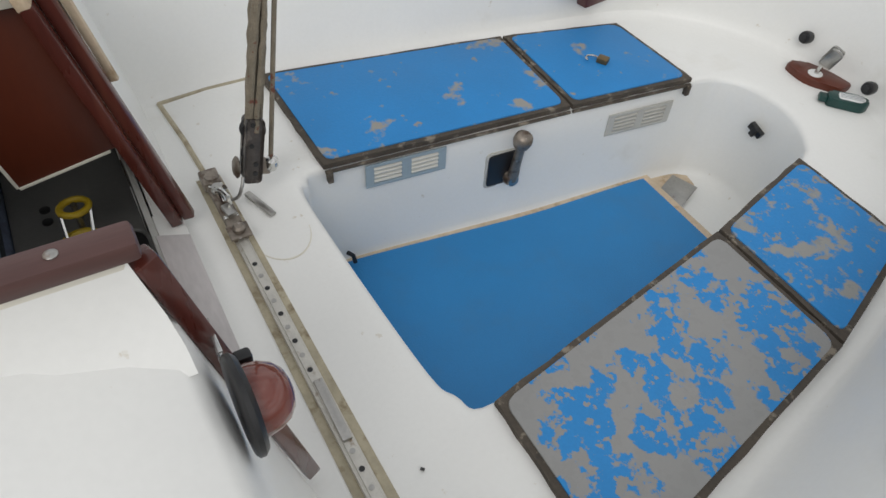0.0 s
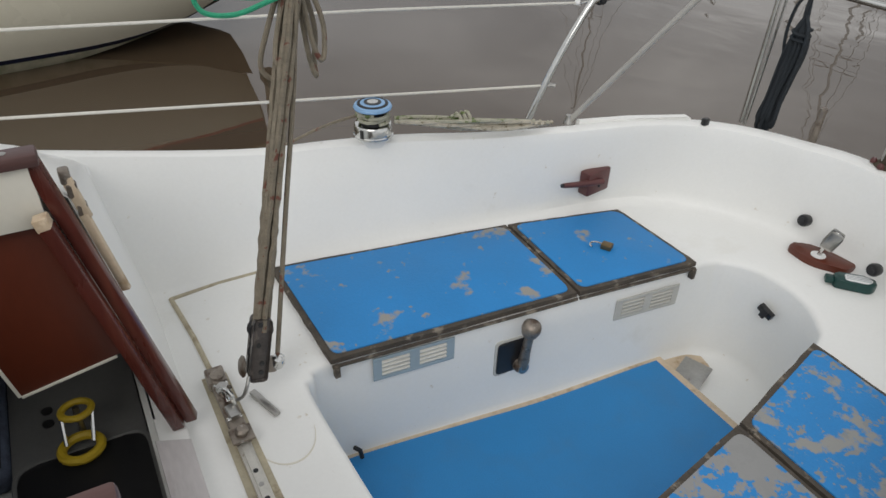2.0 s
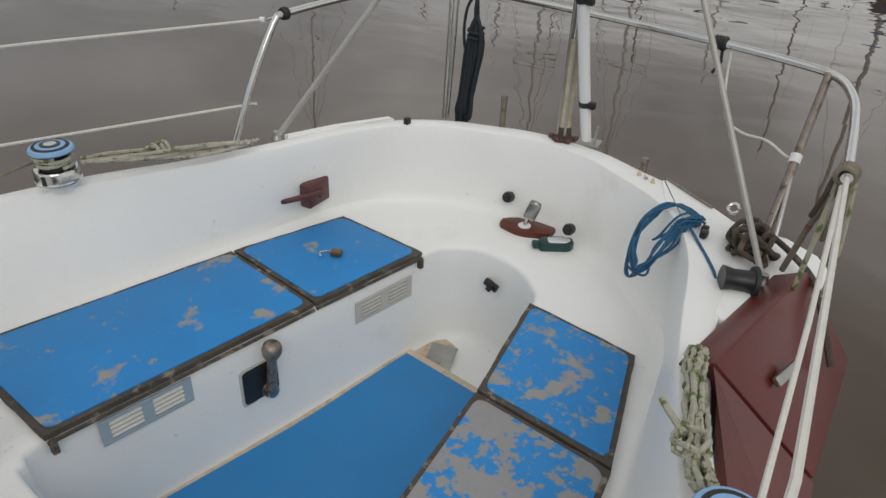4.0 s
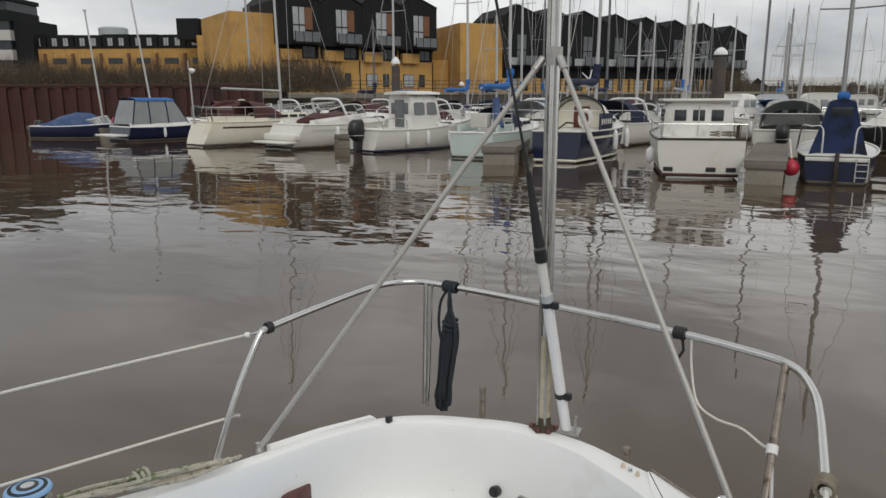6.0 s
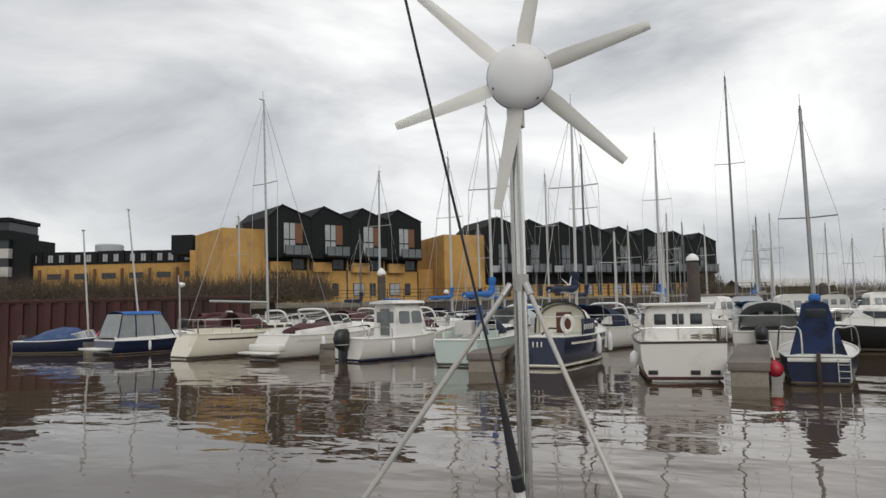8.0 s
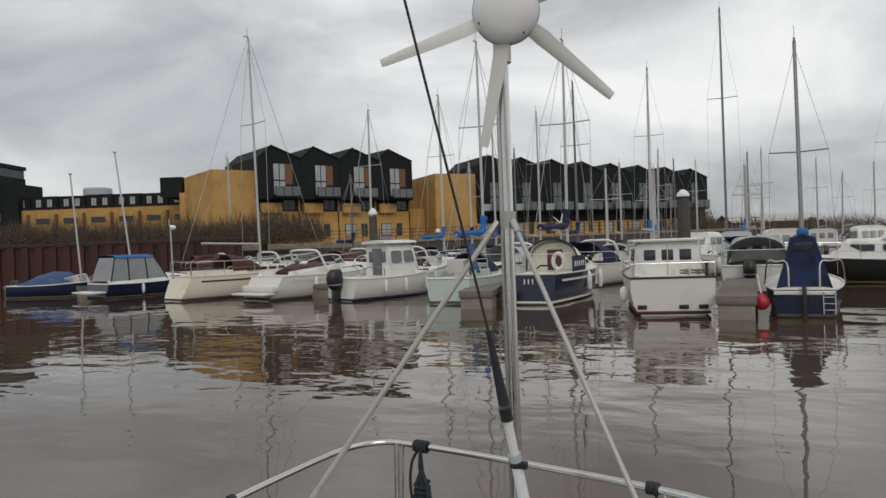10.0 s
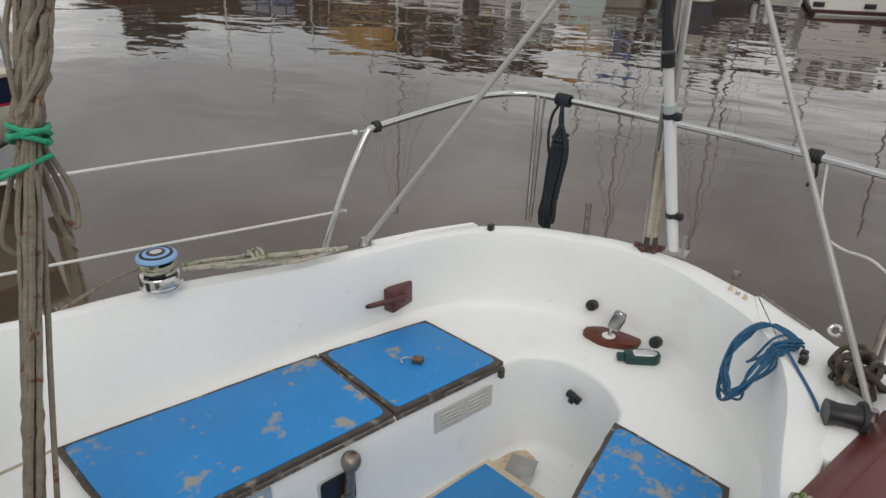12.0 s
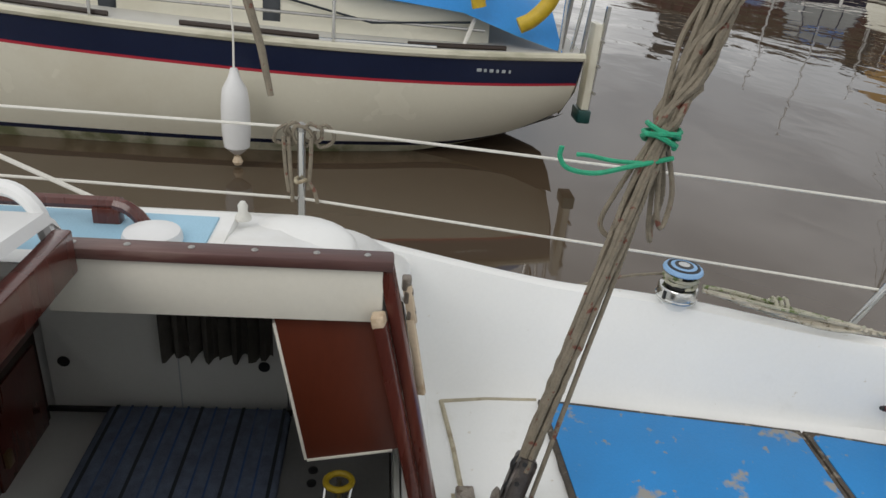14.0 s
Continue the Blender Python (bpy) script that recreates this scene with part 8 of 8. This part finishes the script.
for u, v, a in ((-8.5, 37.5, -40), (-3.4, 36.5, -50), (-1.0, 34.5, -35), (3.9, 33.5, -30), (7.4, 31.0, -40), (12.2, 33.5, 140), (15.2, 36.5, -20), (18.8, 39.5, 150), (22.5, 41.5, -30), (26.5, 43.5, 150), (11.0, 24.5, -25), (14.2, 29.5, -15), (20.5, 33.5, 160), (-11.5, 40.0, -60), (28.5, 37.5, 165)):
    L = rnd.uniform(5.2, 7.0)
    t, R = craft("moored_cruiser", "white cabin cruiser moored at a far pontoon", L, L * 0.37, 0.9, HULL_WHITE, "motorboat", 0.9, boot=rnd.choice((NAVY, None, PILE)))
    foredeck(t, 0.0, L * 0.52, L * 0.155, 0.9, 1.08, 0.45)
    if rnd.random() < 0.55:
        cabin_block(t, -1.2, 0.75, L * 0.14, L * 0.12, 1.0, rnd.uniform(0.8, 1.1), BOATWHITE, 0.55, 2, rnd.choice((GLASS_DK, GLASS_PALE)))
    else:
        windscreen(t, 0.6, L * 0.15, 1.1, 0.55)
        part("arch", tube([(-L * 0.15, -1.0, 1.0), (-L * 0.13, -1.3, 1.75), (0, -1.35, 1.85), (L * 0.13, -1.3, 1.75), (L * 0.15, -1.0, 1.0)], 0.05, 7, smooth=3), WHITE, t)
    # thin black slab on the closed deck, painted shade of a cockpit
    part("cockpit_shade", box(-L * 0.14, L * 0.14, -L * 0.40, -1.0, 0.93, 0.97, 0.01), BLACK, t, "flat dark slab on the deck for the shade in a cockpit")
    if rnd.random() < 0.35:
        outboard(t, rnd.uniform(-0.2, 0.2), -L * 0.52, 0.5, 1.1)
    fender_on(t, L * 0.19, -L * 0.15, 0.25)
    fender_on(t, -L * 0.19, L * 0.05, 0.25)
    if rnd.random() < 0.6:
        hood(t, -L * 0.42, -0.9, L * 0.15, 0.9, 0.9, rnd.choice((SAIL_BLUE, SAIL_NAVY, MAROON, GREY)), "canopy")
    rails(t, R, 0.5)
    t.matrix_basis = bg(u, v, WATER, a)
for u, v, z0, z1, lean, r in ((-17.6, 33.6, 0.9, 5.95, -0.35, 0.05), (-15.3, 33.8, 1.9, 6.95, -0.55, 0.05)):
    mm = thing("bare_mast", (0, 0, 0), "bare leaning mast of a small moored boat", "mast", "bare masts")
    part("pole", tube([(0, 0, z0 - WATER), (lean, 0, z1)], r, 8, taper=0.75), MAST, mm)
    part("masthead", box(lean - 0.05, lean + 0.05, -0.1, 0.1, z1, z1 + 0.06, 0.01), MAST, mm)
    mm.matrix_basis = bg(u, v, WATER)
wv = thing("small_wind_turbine", (0, 0, 0), "small white six-bladed wind turbine on a far boat", "wind turbine")
part("pole", tube([(0, 0, 0), (0, 0, 2.2)], 0.05, 8), MAST, wv)
for k in range(6):
    a = 2 * math.pi * k / 6 + 0.3
    part("blade", tube([(0.08 * math.cos(a), -0.12, 2.3 + 0.08 * math.sin(a)), (0.55 * math.cos(a), -0.12, 2.3 + 0.55 * math.sin(a))], 0.05, 4, taper=0.5), WHITE, wv)
part("nacelle", lathe([(0.09, -0.15), (0.10, 0.1), (0.03, 0.3)], 10, aim((0, 0, 2.3), (0, 1, 0))), WHITE, wv)
wv.matrix_basis = bg(6.45, 38.6, 0.6)

# ---- sheet pile wall, bank and scrub on the left ----
wall = thing("sheet_pile_wall", (0, 0, 0), "rust red steel sheet pile wall along the bank", "wall", kind="structure")
for k in range(60):
    x0 = -34 + k * 0.42
    y = 0.16 if k % 2 else 0.0
    part("sheet", box(x0, x0 + 0.40, y, y + 0.05, -1.0, 2.75 - 0.004 * k), RUST, wall)
part("backing", box(-34, -8.8, 0.2, 0.3, -1.0, 2.6), RUST, wall)
part("capping", box(-34, -8.8, -0.04, 0.30, 2.68, 2.84, 0.02), RUST, wall)
wall.matrix_basis = bg(-4.0, 44.5, WATER, 4)
bank = solo("far_bank", moved(loft([[Vector((x, y, z)) for y, z in ((0.0, -0.6), (0.0, 2.0), (14, 2.3), (60, 2.5), (400, 2.8))] for x in (-420, -40, -3.0)], False), bg(0, 48, 0)), MUD, "earth bank of the far shore", "ground", kind="structure")
bank2 = solo("far_quay", moved(loft([[Vector((x, y, z)) for y, z in ((0.0, -0.6), (0.0, 1.9), (20, 2.1), (400, 2.2))] for x in (-3.0, 40, 90, 500)], False), bg(0, 72, 0)), MUD, "far quay ground beyond the marina", "ground", kind="structure")


def scrub(n, place, size, seed, name, label, twig=0.25):
    """Many small leaf blades and twigs in uneven clumps."""
    r = random.Random(seed)
    verts, faces = [], []
    for _ in range(n):
        c, h = place(r)
        base = Vector(c)
        w = Vector((r.uniform(-1, 1), r.uniform(-1, 1), r.uniform(-0.5, 1))).normalized()
        if r.random() < twig:
            tip = base + Vector((r.uniform(-0.5, 0.5), r.uniform(-0.3, 0.3), r.uniform(0.5, 1.3)))
            sd = Vector((0.012, 0.0, 0))
            i = len(verts)
            verts += [base - sd, base + sd, tip]
            faces.append((i, i + 1, i + 2))
        else:
            s = size * r.uniform(0.5, 1.3)
            x = w.orthogonal().normalized() * s
            y = w.cross(x).normalized() * s * 0.5
            i = len(verts)
            verts += [base - x, base + y, base + x, base - y]
            faces.append((i, i + 1, i + 2, i + 3))
    me = bpy.data.meshes.new(name)
    me.from_pydata([tuple(v) for v in verts], [], faces)
    me.materials.append(SCRUB)
    me.materials.append(TWIG)
    for p in me.polygons:
        p.material_index = 1 if len(p.vertices) == 3 else 0
    ob = new(name, me)
    return tagged(ob, label, "scrub", kind="stuff")


lumps = [(rnd.uniform(-36, -8.5), rnd.uniform(0.5, 5.0), rnd.uniform(0.7, 1.5), rnd.uniform(0.9, 2.9)) for _ in range(190)]


def bank_place(r):
    u, v, w, h = r.choice(lumps)
    a, q = r.uniform(0, 2 * math.pi), math.sqrt(r.random())
    z = 2.4 + 0.85 * h * r.random() ** 0.9 * (1 - 0.6 * q * q)
    return (u + w * q * math.cos(a), 45.4 + v + w * q * math.sin(a), z), h


sb = scrub(70000, bank_place, 0.055, 5, "bank_scrub", "brown winter scrub and reeds on the bank")
sb.matrix_basis = BG.copy()
treel = [(rnd.uniform(23, 62), rnd.uniform(84, 96), rnd.uniform(1.5, 3.0), rnd.uniform(0.9, 2.3)) for _ in range(60)] + [(27.2 + rnd.uniform(-1.3, 1.3), 75, rnd.uniform(0.8, 1.2), rnd.uniform(2.2, 3.4)) for _ in range(8)]


def tree_place(r):
    u, v, w, h = r.choice(treel)
    a, q = r.uniform(0, 2 * math.pi), math.sqrt(r.random())
    return (u + w * q * math.cos(a), v + w * q * math.sin(a), 1.9 + h * r.random() ** 0.7 * (1 - 0.5 * q * q)), h


sb2 = scrub(52000, tree_place, 0.075, 9, "far_scrub", "dark bushes on the far shore", 0.12)
sb2.matrix_basis = BG.copy()


# ---- buildings ----
def window_unit(t, x, z, w, h, y, glass, frame=CLAD):
    wn_ = part("window", box(x - w / 2, x + w / 2, y - 0.06, y + 0.02, z, z + h, 0.01), frame, t)
    part("pane", box(x - w / 2 + 0.07, x - 0.03, y - 0.085, y - 0.055, z + 0.07, z + h - 0.07), glass, wn_)
    part("pane", box(x + 0.03, x + w / 2 - 0.07, y - 0.085, y - 0.055, z + 0.07, z + h - 0.07), glass, wn_)


def terrace_house(w, peak, eave0, eave1, depth, z0, label, low=4.1, seed=0, over=0.9, dim=False):
    """One house of the row: ochre brick below, black gabled top storeys that jut out, windows and a balcony. Front at y = 0."""
    r = random.Random(seed)
    pale, warm = (GLASS_MID, CLAD) if dim else (CURTAIN, RUSSET)
    t = thing("terrace_house", (0, 0, 0), label, "house", "waterside terrace")
    part("brick_wall", box(0, w, 0, depth, z0, z0 + low + 1.4), BRICK, t)
    part("recess_wall", box(0.15, w * 0.98, -0.02, 0.4, z0 + low, z0 + low + 1.6), CLAD, t)
    px = w * 0.30
    bmr = bmesh.new()
    prof = [(0.02, z0 + low + 1.3), (w - 0.02, z0 + low + 1.3), (w - 0.02, eave1), (px, peak), (0.02, eave0)]
    A = [bmr.verts.new((x, -over, z)) for x, z in prof]
    B = [bmr.verts.new((x, depth, z)) for x, z in prof]
    bmr.faces.new(A)
    bmr.faces.new(B[::-1])
    for i in range(5):
        bmr.faces.new((A[i], A[(i + 1) % 5], B[(i + 1) % 5], B[i]))
    top = part("upper_block", bmr, CLAD, t, "black clad top storeys")
    ft = z0 + low + 1.5
    part("roof_edge", join(tube([(0.0, -over - 0.05, eave0), (px, -over - 0.05, peak), (w, -over - 0.05, eave1)], 0.09, 4)), CLAD, top)
    part("reveal", box(w * 0.30, w * 0.86, -over - 0.02, -over + 0.06, ft + 0.1, ft + 3.9), CLAD, top)
    ww = part("tall_window", box(w * 0.34, w * 0.60, -over - 0.05, -over - 0.01, ft + 0.3, ft + 3.6), pale, top)
    part("mullion", box(w * 0.462, w * 0.478, -over - 0.08, -over - 0.05, ft + 0.3, ft + 3.6), CLAD, ww)
    part("transom", box(w * 0.34, w * 0.60, -over - 0.08, -over - 0.05, ft + 1.75, ft + 1.87), CLAD, ww)
    part("side_panel", box(w * 0.61, w * 0.78, -over - 0.05, -over - 0.01, ft + 1.4, ft + 3.6), warm, top)
    part("side_panel", box(w * 0.04, w * 0.26, -over + 0.35, -over + 0.40, ft - 0.1, ft + 2.0), warm, top)
    b = part("balcony", box(w * 0.30, w * 0.88, -over - 0.9, -over, ft - 0.1, ft + 0.05), CLAD, t)
    part("balustrade", box(w * 0.30, w * 0.88, -over - 0.9, -over - 0.87, ft + 0.1, ft + 1.1), GLASS_MID, b)
    for k in range(4):
        part("baluster", box(w * 0.30 + k * w * 0.193 - 0.03, w * 0.30 + k * w * 0.193 + 0.03, -over - 0.93, -over - 0.86, ft, ft + 1.15), CLAD, b)
    if dim:
        bb = part("balcony", box(w * 0.05, w * 0.95, -1.0, 0.1, z0 + low + 1.3, z0 + low + 1.45), CLAD, t)
        part("balustrade", box(w * 0.05, w * 0.95, -1.0, -0.96, z0 + low + 1.55, z0 + low + 2.4), CURTAIN if seed < 44 else GLASS_MID, bb)
        part("soffit", box(0.0, w, -0.12, 0.02, z0 + low + 0.1, z0 + low + 1.3), CLAD, t)
    else:
        part("parapet", box(w * 0.08, w * 0.55, -0.5, 0.1, z0 + low - 0.2, z0 + low + 0.9), BRICK, t)
    window_unit(t, w * 0.30, z0 + 1.4, w * 0.30, 1.45, 0, CURTAIN if r.random() < 0.6 else GLASS_DK)
    window_unit(t, w * 0.68, z0 + 1.4, w * 0.16, 1.45, 0, GLASS_DK)
    window_unit(t, w * 0.75, z0 + low + 0.1, w * 0.3, 1.3, -0.02, GLASS_DK)
    part("downpipe", tube([(w * 0.985, -0.08, z0), (w * 0.985, -0.08, z0 + low)], 0.06, 6), CLAD, t)
    return t


def row(n, start, end, z0, peaks, drop, low, depth, label, seed, over=0.9, dim=False):
    a, b = Vector(start), Vector(end)
    L = (b - a).length / n
    ang = math.degrees(math.atan2(b.y - a.y, b.x - a.x))
    for k in range(n):
        p = a.lerp(b, k / n)
        pk = lerp(peaks[0], peaks[1], k / max(1, n - 1))
        t = terrace_house(L, pk, pk - drop, pk - drop, depth, z0, label, low, seed + k, over, dim)
        t.matrix_basis = bg(p.x, p.y, 0, ang)
    return ang


row(4, (-20.0, 74.5), (-4.25, 86.5), 1.9, (13.25, 13.6), 1.3, 4.3, 9, "ochre brick waterside house with a black gabled top", 10, 0.9)
ge = solo("gable_wall", moved(box(-4.8, 0, 0, 9.2, 1.9, 10.6), bg(-20.0, 74.9, 0, 37.3)), BRICK, "blank ochre brick end wall of the terrace", "wall")
row(8, (4.2, 88.0), (38.5, 103.0), 1.5, (13.0, 11.6), 1.25, 2.9, 9, "dark gabled waterside house over ochre brick", 40, 0.7, True)
gf = solo("gable_wall", moved(box(-5.6, -0.05, 0, 9, 1.5, 10.7), bg(4.2, 88.0, 0, 23.6)), BRICK, "blank ochre brick end wall beside the balconies", "wall")
lk2 = solo("link_block", moved(box(-4.5, 4.0, 6, 12, 1.9, 10.2), bg(-2.0, 92.0, 0, 20)), CLAD, "dark block between the two terraces", "block")
lk3 = solo("link_wall", moved(box(-4.0, 1.2, 0, 5, 1.9, 6.6), bg(-1.2, 90.0, 0, 25)), BRICK, "low ochre wall between the terraces", "wall")

# long low terrace on the left
for k in range(9):
    t = thing("low_terrace_house", (0, 0, 0), "long ochre brick house with a dark set-back top floor", "house", "left terrace")
    W = 4.4
    part("brick_wall", box(0, W, 0, 9, 2.2, 9.9), BRICK, t)
    part("top_floor", box(0.1, W - 0.1, 0.6, 9, 9.9, 11.9 - 0.05 * (k % 3)), CLAD, t)
    part("fascia", box(0, W, -0.06, 0.1, 9.72, 9.98), CLAD, t)
    window_unit(t, W * 0.30, 10.1, 0.9, 1.3, 0.6, CURTAIN)
    window_unit(t, W * 0.70, 10.1, 0.9, 1.3, 0.6, CURTAIN)
    part("band_window", box(W * 0.25, W * 0.75, -0.05, 0.05, 7.4, 8.3), GLASS_DK, t)
    window_unit(t, W * 0.35, 4.6, 1.0, 1.5, 0, CURTAIN if k % 3 else GLASS_DK)
    part("pier", box(W - 0.18, W + 0.18, -0.35, 0.1, 2.2, 9.0), RUSSET, t)
    t.matrix_basis = bg(-70 + k * 4.4, 110, 0, 0)
cw = thing("corner_block", (0, 0, 0), "plain ochre brick block with a dark top", "house")
part("wall", box(0, 9.5, 0, 8, 2.2, 11.0), BRICK, cw)
part("top_floor", box(1.0, 9.5, 0.5, 8, 11.0, 13.2), CLAD, cw)
part("roof_hut", box(-3.0, 0.2, 0.5, 8, 10.5, 13.4), CLAD, cw)
window_unit(cw, 2.5, 11.4, 1.4, 1.3, 0.5, CURTAIN)
cw.matrix_basis = bg(-39.0, 103, 0, 0)
tw = thing("corner_tower", (0, 0, 0), "pale and dark banded tower block at the end of the terrace", "tower block")
for k in range(5):
    part("floor_band", box(0, 6, 0, 8, 2.2 + k * 2.9, 2.2 + k * 2.9 + 1.5), GREY_WARM if k < 4 else CLAD, tw)
    part("window_band", box(0.2, 5.8, 0.3, 8, 2.2 + k * 2.9 + 1.5, 2.2 + k * 2.9 + 2.9), GLASS_DK, tw)
part("roof", box(-0.2, 6.2, -0.2, 8, 16.7, 17.3), CLAD, tw)
part("wing", box(6, 8.8, 1, 8, 2.2, 13.9), CLAD, tw)
tw.matrix_basis = bg(-75.5, 108, 0, 0)
dt = solo("roof_tank", lathe([(2.2, 11.5), (2.2, 13.0), (2.0, 13.2), (0.1, 13.3)], 20, bg(-56.5, 114, 0)), GREY, "round grey roof plant room on the terrace", "roof plant")
qw = thing("quay_wall", (0, 0, 0), "dark quay wall with a railing before the terraces", "quay wall")
part("wall", box(-24, 32, 0, 1.0, -0.6, 2.3), PILE, qw)
part("coping", box(-24, 32, -0.1, 1.0, 2.3, 2.5), CONCRETE, qw)
for z in (2.85, 3.2, 3.5):
    part("rail", tube([(-24, 0.1, z), (32, 0.1, z)], 0.035, 4), PILE, qw)
for k in range(38):
    part("post", box(-24 + k * 1.5, -23.93 + k * 1.5, 0.06, 0.14, 2.4, 3.55), PILE, qw)
qw.matrix_basis = bg(0, 64, 0, 10)
sd = thing("far_shed", (0, 0, 0), "long low pale shed on the far shore", "shed")
part("wall", box(-6, 6, 0, 6, 1.5, 3.5), MUD, sd)
part("roof", loft([[Vector((x, y, z)) for y, z in ((-0.3, 3.4), (3, 4.5), (6.3, 3.4))] for x in (-6.2, 6.2)], False), GREY_WARM, sd)
sd.matrix_basis = bg(44, 92, 0, 0)
